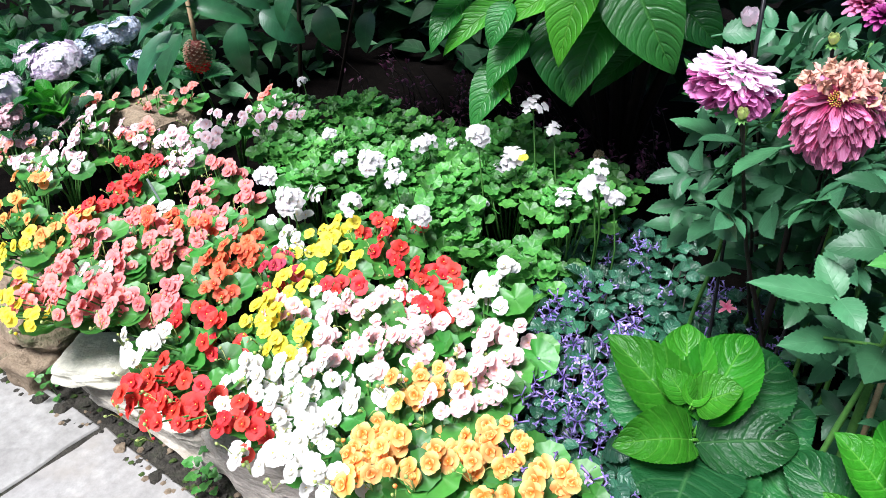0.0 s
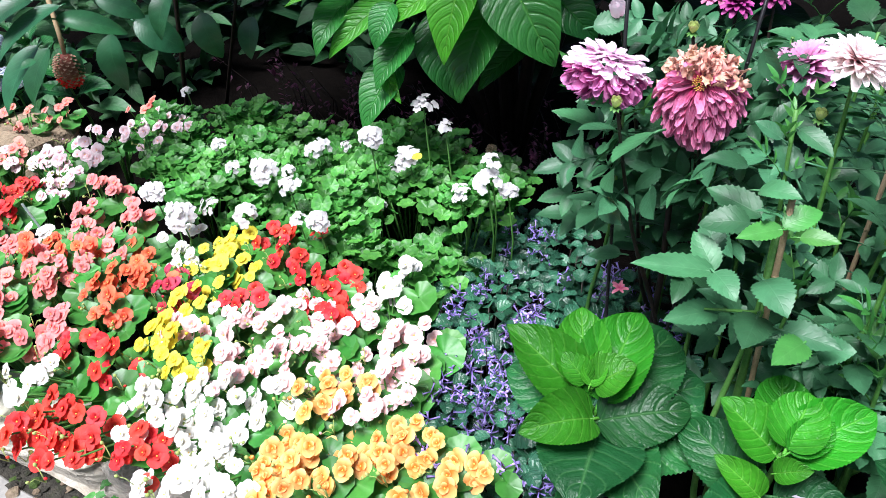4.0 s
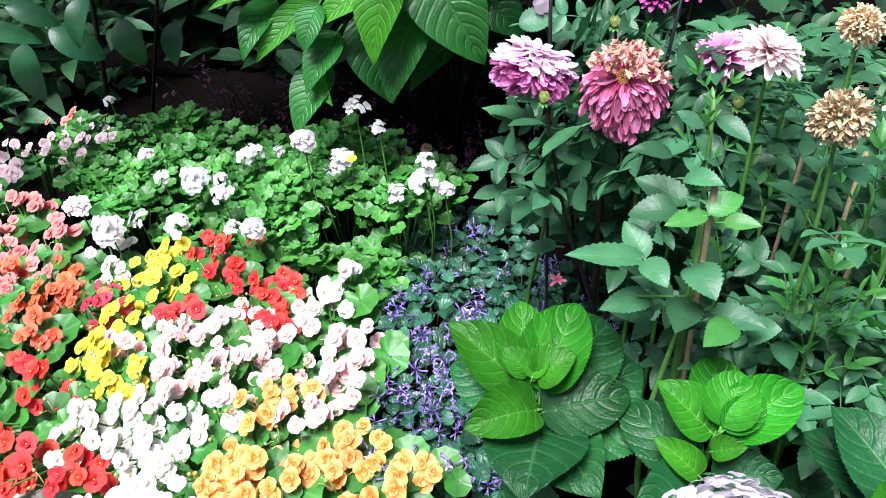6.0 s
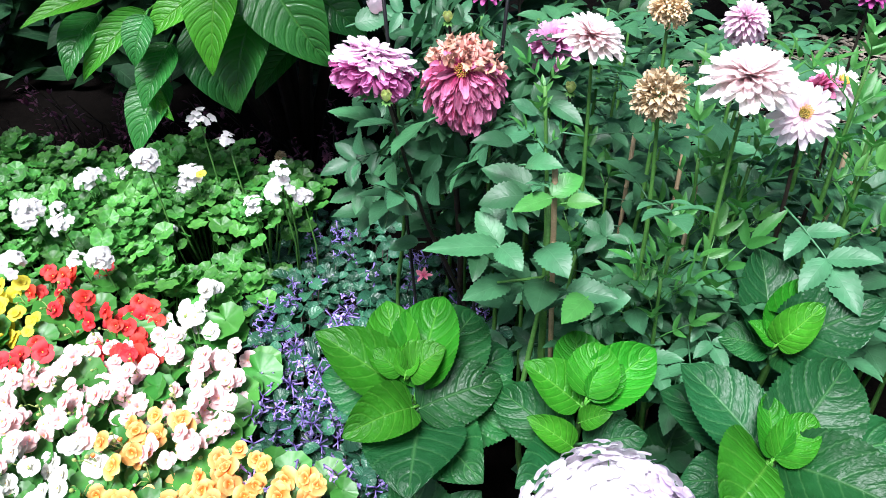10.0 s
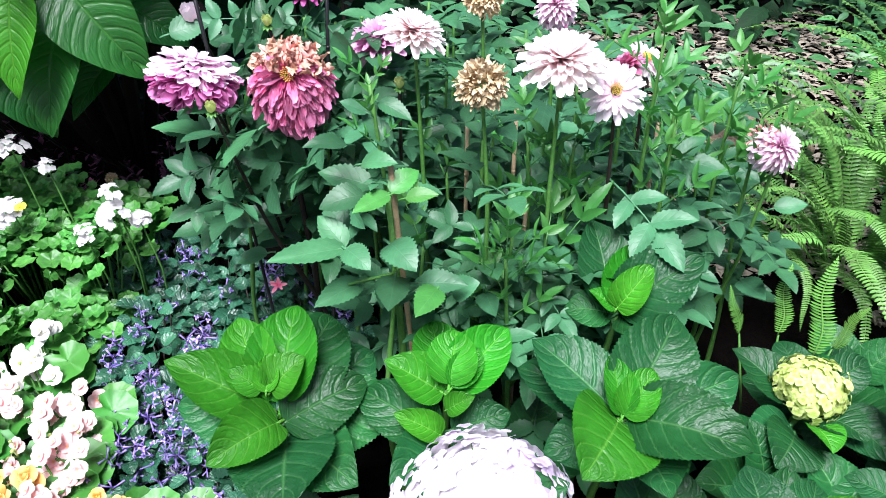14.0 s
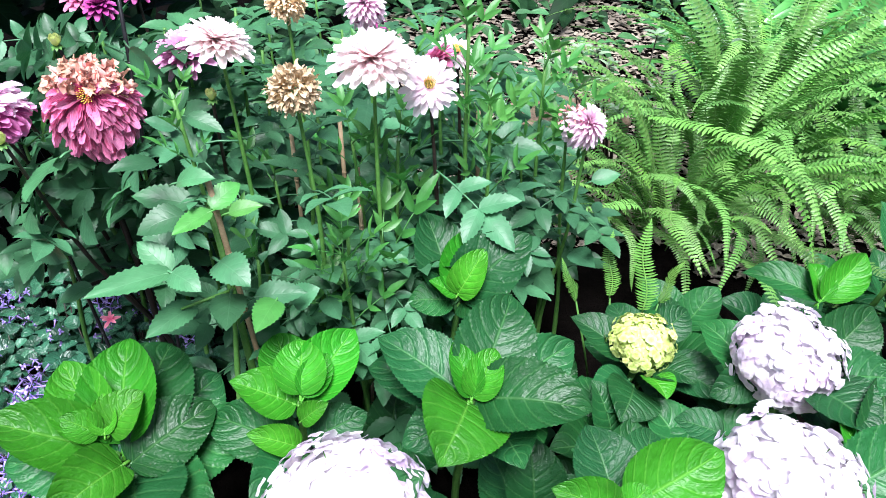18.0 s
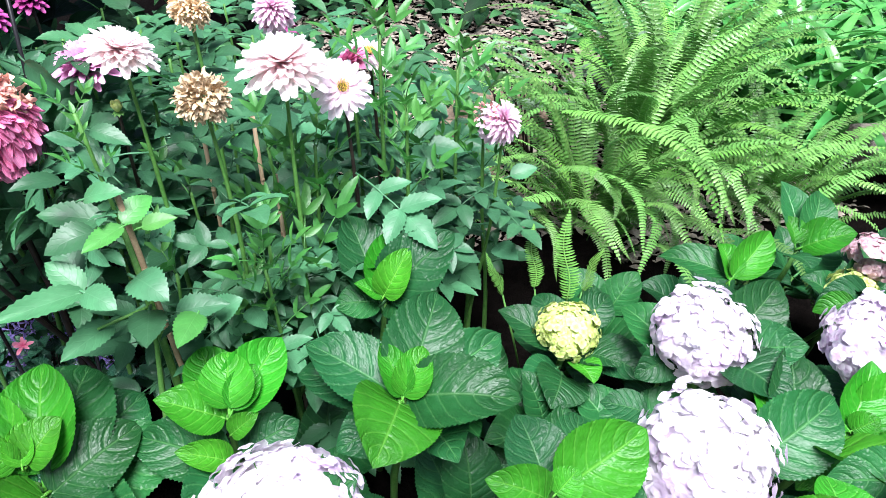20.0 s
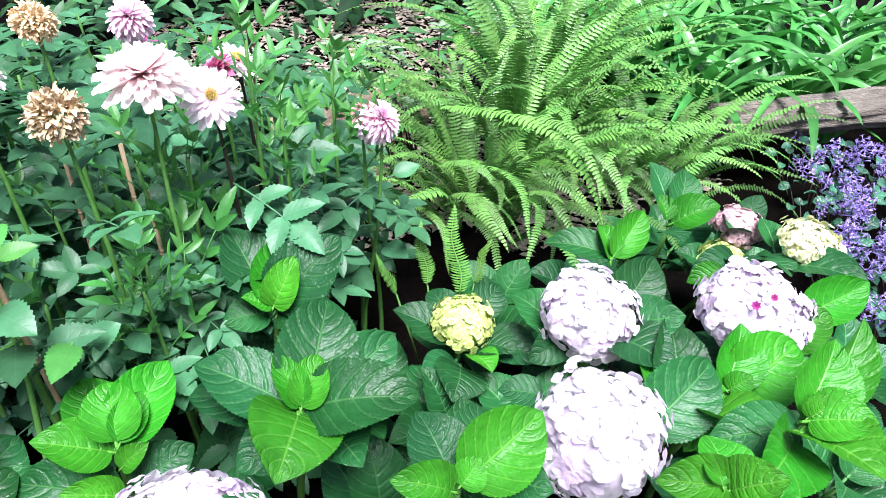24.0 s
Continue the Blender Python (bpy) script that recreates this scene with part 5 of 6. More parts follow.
rng = random.Random(51)
PALE_FULL = dahlia_head(2, 0.074, M_DAH_PALE, 110, 1.0, -0.16, 0.30, 0.5, 0.15, 0.2, layers=0.55)
POMPON = dahlia_head(3, 0.054, M_DAH_ROSE, 150, 1.4, -1.0, 0.27, 0.9, 0.7, 0.4)
MAG_FULL = dahlia_head(4, 0.058, M_DAH_MAG, 64, 1.35, -0.3, 0.45, 0.5, 0.3, 0.3)
OPEN = dahlia_head(5, 0.050, M_DAH_OPEN, 44, 0.7, -0.25, 0.34, 0.25, 0.2, 0.25, 0.35, 0.4)
DEEP = dahlia_head(6, 0.050, M_DEEP, 50, 1.3, -0.3, 0.45, 0.5, 0.3, 0.3)
DRY = wilted_head(7, 0.042, M_WILT, 480)
EYE = eye_disc(0.014)

ob, t = dahlia((-0.322, 1.201, 1.118), (-0.16, 1.58), rng, "dahlia with a full orchid-pink nodding flower on a dark stem", 6, True, 0.9, 0.6, 0.85)


def nodding_dome(parent, t):
    """A heavy double flower seen from its side: ruffled petals paled as if lit thatch its top, deep pink tiers coloured
    as shaded show below.
    """
    r = random.Random(78)
    top, under = Geo(), Geo()
    for i in range(300):
        zc = 1 - (i + 0.5) / 300 * 1.8
        a = i * 2.39996 + r.uniform(-0.2, 0.2)
        q = math.sqrt(max(0, 1 - zc * zc))
        d = Vector((q * math.cos(a), q * math.sin(a), zc))
        p = Vector((d.x * 0.050, d.y * 0.046, d.z * 0.030 + 0.010 * noise.noise(d * 2.2 + Vector((5, 0, 0)))))
        out = Vector((d.x, d.y, 0)).normalized()
        if zc > 0.05:
            fall = out * 0.9 + Vector((0, 0, -0.55 + 0.5 * zc)) + Vector((r.uniform(-0.35, 0.35), r.uniform(-0.35, 0.35), r.uniform(-0.1, 0.25)))
        else:
            fall = out * 0.8 + Vector((0, 0, -0.15 + 0.5 * zc)) + Vector((r.uniform(-0.3, 0.3), r.uniform(-0.3, 0.3), r.uniform(-0.15, 0.15)))
        ln = r.uniform(0.020, 0.034)
        # petal height picks the colour: top light and underside shade are painted in
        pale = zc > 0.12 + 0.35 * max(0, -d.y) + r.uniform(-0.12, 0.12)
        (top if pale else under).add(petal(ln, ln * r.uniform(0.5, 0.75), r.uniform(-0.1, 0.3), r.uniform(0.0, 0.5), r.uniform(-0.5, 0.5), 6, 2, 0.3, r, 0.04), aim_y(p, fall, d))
    m = Matrix.Translation(t) @ Matrix.Rotation(radians(10), 4, "Y")
    put("upper_petals", top.mesh("upper_petals", M_DAH_PINK), parent, m, "ruffled orchid-pink petals, paled as if lit from above")
    put("lower_petals", under.mesh("lower_petals", petal_mat("shaded_orchid_petal", (0.42, 0.02, 0.22), (0.84, 0.34, 0.66), 0.5, 0.3, 0.25, 1.2, island=True, streak=0.2)), parent, m, "magenta petals underneath, deepened as if in shade")


nodding_dome(ob, t)
ob, t = dahlia((-0.166, 1.217, 1.105), (-0.04, 1.58), rng, "dahlia with a large wilting magenta flower, browned on top", 6, True, 0.9, 0.5, 0.75)


def wilting_face(parent, t):
    """The fading flower faces the path: long limp petals hang below its eye, browned and crumpled ones crown it."""
    r = random.Random(77)
    hang, brown = Geo(), Geo()
    down, front = Vector((0, 0.10, -1)), Vector((0, -0.88, 0.30))
    side, up = Vector((1, 0, 0)), Vector((0, 0.30, 0.95))
    for i in range(330):
        q = math.sqrt((i + 0.5) / 330)
        a = i * 2.39996 + r.uniform(-0.25, 0.25)
        x, y = q * math.sin(a), q * math.cos(a)
        base = side * x * 0.050 + up * (y * 0.044 + 0.008) + front * (0.040 * math.sqrt(max(0, 1 - q * q)) - 0.006)
        out = (side * x + up * y).normalized()
        nrm = (front * (1.1 - q) + out * q * 0.9).normalized()
        if y > 0.22 + r.uniform(-0.2, 0.2) or (q > 0.82 and r.random() < 0.55 and y > -0.5):
            ln = r.uniform(0.018, 0.030)
            way = out * 0.8 + front * r.uniform(0.0, 0.7) + Vector((r.uniform(-0.7, 0.7), r.uniform(-0.3, 0.3), r.uniform(-0.7, 0.5)))
            brown.add(petal(ln, ln * 0.55, 0.5, r.uniform(0.3, 1.1), r.uniform(-2.0, 2.4), 6, 2, 0.0, r, 0.13), aim_y(base, way, nrm))
        else:
            low = max(0.0, 0.35 - y)
            ln = r.uniform(0.026, 0.036) * (1 + 0.75 * low)
            way = out * (0.75 if y > 0 else 0.45) + down * (0.45 + 0.6 * low) + front * 0.22 + Vector((r.uniform(-0.22, 0.22), r.uniform(-0.1, 0.1), 0))
            hang.add(petal(ln, ln * r.uniform(0.26, 0.38), 0.1, r.uniform(0.3, 1.5), r.uniform(-0.5, 0.9), 7, 2, 0.35, r, 0.035), aim_y(base, way, nrm))
    m = Matrix.Translation(t)
    face = put("hanging_petals", hang.mesh("hanging_petals", M_DAH_MAG), parent, m, "drooping magenta petals")
    put("wilted_petals", brown.mesh("wilted_petals", petal_mat("browned_petal", (0.56, 0.14, 0.18), (0.84, 0.52, 0.40), 0.8, 0.2, 0.25, 0.8, island=True, blush=(0.70, 0.50, 0.30), blush_scale=30.0)), parent, m, "crumpled petals browned at the tips")
    put("flower_eye", EYE, face, aim_z(front * 0.036 + up * 0.010, front, 0.3, 0.85))


wilting_face(ob, t)
calyx(ob, t + Vector((0, 0.02, 0)), (0, 1, 0.3), 0.04)
ob, t = dahlia((-0.02, 1.36, 1.13), (0.02, 1.46), rng, "dahlia with an upright magenta flower behind a pale one", 12)
bloom(ob, t, dahlia_head(14, 0.066, petal_mat("bright_magenta_petal", (0.58, 0.05, 0.32), (0.90, 0.50, 0.76), 0.5, 0.35, 0.2, island=True), 90, 1.4, 0.15, 0.30, 0.7, 0.35, 0.35), (-0.25, -0.45, 0.9), 0.055)
ob, t = dahlia((0.045, 1.176, 1.199), (0.08, 1.22), rng, "tall dahlia with a pale pink flower seen from its side", 10, size=0.9)
bloom(ob, t, PALE_FULL, (0.3, -0.15, 0.95), 0.05, 0, 0.85)
ob, t = dahlia((0.141, 1.028, 1.154), (0.16, 1.06), rng, "dahlia stem with a dry tan spent flower head", 8, size=0.8)
put("wilted_head", DRY, ob, aim_z(t, (0, -0.2, 1)), "dry crumpled tan petals")
ob, t = dahlia((0.155, 1.177, 1.242), (0.15, 1.16), rng, "dahlia stem with a small dry brown flower head", 8, size=0.8)
put("wilted_head", DRY, ob, aim_z(t, (0.2, -0.2, 1), 1.0, 0.78), "dry crumpled brown petals")
ob, t = dahlia((0.31, 1.345, 1.196), (0.33, 1.42), rng, "dahlia with a round rosy-purple pompon flower", 12)
bloom(ob, t, POMPON, (-0.1, -0.6, 0.8), 0.05)
put("wilted_petals", wilted_head(8, 0.034, M_DEEP, 24), ob, aim_z(t + Vector((0.012, 0, -0.045)), (0, 0, 1)), "withered dark red petals")
ob, t = dahlia((0.267, 1.065, 1.182), (0.26, 1.04), rng, "dahlia with a broad layered pale pink flower on a tall stem", 6, size=0.75, high=0.6, new_top=1)
bloom(ob, t, PALE_FULL, (-0.05, -0.28, 0.95), 0.07)
ob, t = dahlia((0.362, 1.093, 1.119), (0.40, 1.16), rng, "dahlia with an open white-pink flower on a dark stem", 12, True)
put("flower_eye", EYE, bloom(ob, t, OPEN, (-0.1, -0.8, 0.55), 0.05), Matrix.Translation((0, 0, 0.005)) @ Matrix.Scale(0.7, 4))
ob, t = dahlia((0.451, 1.23, 1.126), (0.46, 1.30), rng, "dahlia with a white open flower and yellow eye", 12, True)
put("flower_eye", EYE, bloom(ob, t, OPEN, (0.3, -0.4, 0.8), 0.05, 1.0, 0.85), Matrix.Translation((0, 0, 0.005)) @ Matrix.Scale(0.8, 4))
ob, t = dahlia((0.404, 1.193, 1.131), (0.42, 1.25), rng, "dahlia with a small pink flower turned away", 10)
bloom(ob, t, MAG_FULL, (-0.5, 0.2, 0.8), 0.05, 1.0, 0.62)
ob, t = dahlia((0.682, 1.134, 0.996), (0.64, 1.22), rng, "dahlia with a rosy-pink shaggy flower beside a wilted one", 10, size=0.8, low=0.55)
bloom(ob, t, POMPON, (0.25, -0.6, 0.6), 0.05, 0.5, 1.08)
put("wilted_petals", wilted_head(9, 0.028, petal_mat("faded_petal", (0.6, 0.22, 0.2), (0.78, 0.45, 0.38), 0.8), 26), ob, aim_z(t + Vector((-0.04, 0, 0.02)), (0, 0, 1)), "faded peach-brown petals")
for x, y, z, kind in ((-0.158, 1.472, 1.20, "deep"), (-0.198, 1.554, 1.20, "mag"), (-0.10, 1.566, 1.205, "deep"), (0.588, 1.577, 1.20, "deep")):
    ob, t = dahlia((x, y, z), (x + 0.04, y + 0.06), rng, "dahlia with a deep purple flower at the back of the clump", 12, True)
    bloom(ob, t, DEEP if kind == "deep" else MAG_FULL, (0.1, -0.3, 0.9), 0.05, 0, 0.7)
BUD_GREEN, BUD_PINK = bud_mesh(1, 0.012, M_LIME), bud_mesh(2, 0.022, M_DAH_OPEN)
for x, y, z, mesh in ((-0.349, 1.337, 1.191, BUD_PINK), (-0.28, 1.113, 1.099, BUD_GREEN), (-0.202, 1.264, 1.194, BUD_GREEN), (0.019, 1.20, 1.102, BUD_GREEN)):
    ob, t = dahlia((x, y, z), (x * 0.5, y + 0.30), rng, "dahlia stem with a closed flower bud", 4, True, low=0.6, high=0.8, size=0.8)
    put("bud", mesh, ob, aim_z(t, (0.0, -0.3, 1), 0, 0.72))
    calyx(ob, t - Vector((0, 0, 0.010)), (0, -0.3, 1), 0.011)
# the tall leafy front stem beside its cane, and leafy plants without flowers
ob, t = dahlia((-0.021, 0.984, 1.174), (0.02, 0.95), rng, "dahlia with a thick pale green stem and leafy unopened tip", 10, size=0.36, low=0.8, high=1.0, new_top=6)
for x, y, z, n in (
    (0.18, 1.10, 0.84, 14), (0.28, 1.16, 0.86, 14),
    (0.10, 1.22, 0.92, 12), (0.38, 1.22, 0.86, 12), (0.50, 1.20, 0.84, 14), (0.60, 1.26, 0.88, 14), (0.52, 1.36, 0.98, 14),
    (-0.25, 1.46, 1.17, 16), (-0.16, 1.42, 1.16, 16), (-0.30, 1.28, 1.02, 14), (-0.12, 1.26, 1.04, 14), (-0.05, 1.42, 1.16, 16), (0.08, 1.44, 1.18, 16),
    (0.05, 1.04, 0.87, 12), (0.15, 1.03, 0.85, 12), (0.25, 1.02, 0.85, 12), (0.36, 1.06, 0.84, 12), (0.46, 1.10, 0.84, 12),
    (-0.05, 1.28, 1.0, 12), (0.20, 1.32, 1.0, 14), (0.38, 1.42, 1.04, 14), (-0.12, 1.62, 1.1, 14), (0.12, 1.50, 1.08, 14),
    (0.30, 1.60, 1.08, 14), (0.55, 1.55, 1.02, 14), (0.15, 1.75, 1.08, 14), (0.45, 1.80, 1.02, 14), (0.70, 1.50, 0.96, 12),
    (0.0, 2.0, 1.08, 14), (0.3, 2.05, 1.05, 14),
    (0.6, 2.0, 1.0, 14), (0.80, 1.75, 0.92, 12),
):
    dahlia((x, y, z), (x + rng.uniform(-0.03, 0.03), y + 0.05), rng, "leafy dahlia plant without flowers, dark divided leaves", n + 4, size=(0.95 if y > 1.25 else 0.78) * (0.9 if x < 0 else 1), low=0.8 if x < 0 else 0.55 if y > 1.25 else 0.7, high=1.0, new_top=rng.choice((0, 0, 2)), face=(-0.7, -0.6, 0.45) if x < -0.08 else (0, -0.35, 1))


front = thing("dahlia_plant", (0.01, 1.02, ground_z(0.01, 1.02)), "leafy dahlia with broad toothed leaves spreading over the spurflowers", "dahlia", "dahlias behind the hydrangeas")
put("stem", Geo().tube([(0, 0, 0), (0, -0.02, 0.4), (-0.01, -0.05, 0.75)], [0.008, 0.007, 0.005], 7).mesh("stem", M_STEM), front, Matrix())
put("leaf_stalk", Geo().tube([(0, -0.05, 0.60), (-0.08, -0.08, 0.60)], [0.003, 0.002], 5).mesh("leaf_stalk", M_STEM), front, Matrix())
BROAD = [leaf(0.10, 0.055, 23, 2, "leaflet", 0.25, 0.3 + 0.2 * i, 0.05, 0.07, stalk=0.025, rng=random.Random(330 + i)) for i in range(4)]
BROAD_NEW = [b.mesh("leaf", M_DAHLIA_NEW) for b in BROAD]
BROAD = [b.mesh("leaf", M_DAHLIA) for b in BROAD]
place_leaves(front, [
    ((-0.069, 0.935, 0.938), (-0.181, 0.886, 0.948), 0.32, 0),
    ((-0.069, 0.935, 0.940), (-0.111, 0.974, 0.974), 0.62, 0),
    ((-0.068, 0.926, 0.943), (-0.030, 0.885, 0.930), 0.73, 0),
    ((-0.003, 0.941, 0.941), (0.036, 0.884, 0.925), 0.78, 0),
    ((0.001, 0.933, 1.028), (-0.052, 0.892, 1.021), 0.45, 1),
    ((0.024, 0.931, 1.023), (0.072, 0.922, 1.031), 0.53, 1),
    ((0.001, 0.943, 1.027), (0.045, 0.975, 1.045), 0.67, 1),
    ((-0.038, 0.976, 1.006), (-0.106, 0.961, 0.992), 0.66, 0),
    ((-0.026, 1.000, 1.008), (-0.111, 1.022, 1.024), 0.54, 0),
    ((-0.051, 0.957, 0.860), (-0.121, 0.897, 0.857), 0.48, 0),
], BROAD, BROAD_NEW, 0.55, 0.10)
place_leaves(front, [
    ((0.003, 0.947, 0.876), (-0.007, 0.867, 0.868), 0.68, 0),
    ((0.068, 0.918, 0.871), (0.032, 0.853, 0.865), 0.60, 1),
    ((-0.061, 0.989, 1.084), (-0.121, 0.963, 1.092), 0.43, 0),
    ((-0.039, 0.969, 1.061), (0.015, 0.943, 1.071), 0.54, 0),
    ((0.038, 0.941, 0.867), (0.116, 0.918, 0.875), 0.54, 0),
    ((-0.082, 0.977, 0.933), (-0.092, 1.035, 0.977), 0.61, 0),
    ((0.093, 0.953, 0.835), (0.137, 0.943, 0.862), 0.86, 0),
    ((0.003, 0.981, 1.081), (-0.038, 1.026, 1.117), 0.48, 0),
    ((-0.028, 1.008, 1.124), (-0.068, 1.011, 1.141), 0.58, 0),
    ((-0.011, 1.004, 1.142), (0.037, 0.976, 1.122), 0.50, 0),
], BROAD, BROAD_NEW, 0.55, 0.10)
side = thing("dahlia_plant", (-0.18, 1.35, ground_z(-0.18, 1.35)), "leafy dahlia with dark toothed leaves below the pink flowers", "dahlia", "dahlias behind the hydrangeas")
put("stem", Geo().tube([(0, 0, 0), (0, -0.03, 0.4), (-0.02, -0.06, 0.75)], [0.008, 0.007, 0.005], 7).mesh("stem", M_STEM_DARK), side, Matrix())
place_leaves(side, [
    ((-0.220, 1.145, 1.046), (-0.265, 1.073, 1.009), 0.84, 0),
    ((-0.276, 1.140, 1.039), (-0.334, 1.092, 1.047), 0.65, 0),
    ((-0.302, 1.179, 1.074), (-0.339, 1.136, 1.077), 0.88, 0),
    ((-0.267, 1.119, 0.987), (-0.253, 1.055, 0.967), 0.78, 0),
    ((-0.205, 1.118, 0.954), (-0.180, 1.056, 0.935), 0.77, 0),
    ((-0.285, 1.122, 0.933), (-0.233, 1.073, 0.903), 0.78, 0),
    ((-0.347, 1.163, 1.011), (-0.321, 1.116, 0.990), 0.79, 0),
    ((-0.333, 1.147, 0.965), (-0.343, 1.108, 0.942), 0.88, 0),
    ((-0.228, 1.241, 1.140), (-0.161, 1.256, 1.149), 0.67, 0),
    ((-0.385, 1.313, 1.162), (-0.319, 1.334, 1.170), 0.72, 0),
    ((-0.084, 1.174, 1.194), (-0.040, 1.145, 1.156), 0.58, 0),
], BROAD, BROAD_NEW, 0.55, 0.10, (-0.75, -0.6, 0.25))


for x, y, z in (
    (0.434, 1.11, 1.189), (0.475, 1.107, 1.061), (0.624, 1.224, 1.079), (0.314, 1.131, 1.009), (0.664, 1.187, 1.032), (0.237, 1.149, 1.011), (0.505, 1.197, 1.048), (0.181, 0.975, 0.882), (0.20, 1.04, 0.89),
):
    dahlia((x, y, z), (x + rng.uniform(-0.02, 0.04), y + 0.05), rng, "dahlia shoot with a fresh light green leafy tip", 12, size=0.62, low=0.66, high=1.0, new_top=8)


# ---- canes ----
def cane(top, foot, rad, mat, label):
    base = Vector((foot[0], foot[1], ground_z(*foot)))
    t = Vector(top) - base
    g = Geo()
    n = 6
    g.tube([t * (i / n) for i in range(n + 1)], [rad] * (n + 1), 8)
    for i in range(1, n):
        c = t * (i / n)
        g.tube([c - t.normalized() * 0.003, c, c + t.normalized() * 0.003], [rad, rad * 1.18, rad], 8)
    solid("plant_cane", g.mesh("plant_cane", mat), label, "cane", m=Matrix.Translation(base), group="canes among the dahlias")


TAN = "tan bamboo cane pushed into the soil among dahlias"
cane((0.245, 1.165, 0.952), (0.225, 1.10), 0.0042, M_BAMBOO, TAN)
cane((0.235, 1.275, 1.022), (0.225, 1.22), 0.0042, M_BAMBOO, TAN)
cane((0.514, 1.285, 0.983), (0.50, 1.24), 0.0042, M_BAMBOO, TAN)
cane((0.143, 1.27, 1.019), (0.135, 1.23), 0.0042, M_BAMBOO, TAN)
cane((0.003, 0.955, 1.067), (0.05, 1.04), 0.0045, M_STEM_TAN, "dry brown stake leaning beside a thick green stem")
cane((-0.10, 1.34, 1.30), (-0.16, 1.25), 0.0035, M_BLACK, "thin black stake among the dahlias")
cane((-0.33, 1.30, 1.28), (-0.25, 1.27), 0.0035, M_BLACK, "thin black stake among the dahlias")


# ---- pots hidden under the leaves ----
def pot(x, y, rim_z, rad):
    prof = [(rad * 0.8, -0.20), (rad * 0.95, -0.03), (rad, -0.03), (rad * 1.03, -0.015), (rad * 1.03, 0.0), (rad * 0.96, 0.0), (rad * 0.93, -0.03), (rad * 0.8, -0.18)]
    g = Geo()
    g.rows([[(q * math.cos(a * 0.19635), q * math.sin(a * 0.19635), z) for a in range(32)] for q, z in prof], [[(0, 0)] * 32] * len(prof), 0, True)
    solid("plant_pot", g.mesh("plant_pot", M_BLACK), "black plastic plant pot half hidden under leaves", "pot", m=Matrix.Translation((x, y, rim_z)))


pot(0.19, 1.06, 0.48, 0.12)


# ---- the large-leaved shrub over the bed ----
SHRUB, SHRUB_NEW = [], []
for i in range(4):
    r = random.Random(400 + i)
    gl = leaf(0.30, 0.15 + 0.004 * i, 44, 5, "ovate", 0.32, 0.5 + 0.2 * i, 0.03, 0.0, 0.2 * (i - 1.5), 0.04, 0.030, r, 10, 2.2)
    SHRUB.append(gl.mesh("leaf", M_SHRUB))
    SHRUB_NEW.append(gl.mesh("leaf", M_SHRUB_NEW))
shrub = thing("large_leaved_shrub", (-0.95, 2.45, ground_z(-0.95, 2.45)), "shrub with large drooping veined green leaves over a dark hollow", "shrub")
O = Vector(shrub.location)
rng = random.Random(61)
for x, y, z in ((-0.85, 1.75, 1.35), (-0.6, 1.85, 1.38), (-1.15, 1.85, 1.30), (-1.5, 2.2, 1.4), (-0.9, 2.1, 1.6), (-0.4, 2.1, 1.45), (-2.0, 2.4, 1.5)):
    p = Vector((x, y, z)) - O
    put("branch", Geo().tube([(0, 0, 0), p * 0.45 + Vector((0, 0, 0.25)), p * 0.8 + Vector((0, 0, 0.12)), p], [0.03, 0.02, 0.012, 0.006], 7).mesh("branch", M_STEM_DARK), shrub, Matrix())


place_leaves(shrub, [
    ((-0.806, 1.662, 1.195), (-0.824, 1.580, 0.953), 0.64, 1),
    ((-0.762, 1.738, 1.096), (-0.804, 1.629, 0.842), 0.63, 0),
    ((-0.733, 1.704, 1.197), (-0.566, 1.681, 0.959), 0.71, 0),
    ((-0.911, 1.738, 1.048), (-0.829, 1.700, 0.812), 0.66, 0),
    ((-0.967, 1.663, 1.003), (-1.016, 1.561, 0.860), 0.68, 0),
    ((-1.008, 1.670, 0.911), (-1.053, 1.550, 0.745), 0.65, 0),
    ((-1.027, 1.683, 1.071), (-1.157, 1.558, 0.927), 0.38, 1),
    ((-1.150, 1.667, 1.064), (-1.186, 1.539, 0.934), 0.52, 0),
    ((-0.856, 1.672, 1.136), (-1.003, 1.600, 1.018), 0.53, 1),
    ((-0.689, 1.834, 0.982), (-0.792, 1.728, 0.844), 0.47, 0),
    ((-0.992, 1.623, 1.079), (-1.019, 1.574, 0.966), 0.71, 0),
    ((-0.667, 1.832, 1.120), (-0.509, 1.845, 0.988), 0.69, 0),
    ((-1.092, 1.657, 1.124), (-1.262, 1.524, 1.060), 0.35, 1),
    ((-1.029, 1.631, 0.902), (-0.953, 1.585, 0.828), 0.47, 1),
], SHRUB, SHRUB_NEW, 0.52, 0.30, (0, -0.8, 0.5))
# extra leaves, mostly above the view, added to keep light out of the hollow
for i in range(110):
    a = rng.uniform(0, 6.28)
    x, y, z = rng.uniform(-1.8, -0.3), rng.uniform(1.85, 2.8), rng.uniform(1.28, 2.1)
    d = Vector((math.cos(a), math.sin(a) - 0.5, rng.uniform(-0.9, -0.1)))
    put("leaf", rng.choice(SHRUB), shrub, aim_y(Vector((x, y, z)) - O, d, (0, -0.4, 1), rng.uniform(0.7, 1.1)))
# added leaf mass: an unseen roof blocks the sun, the rest blackens the depth
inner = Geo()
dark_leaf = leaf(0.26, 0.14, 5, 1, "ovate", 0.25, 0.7)
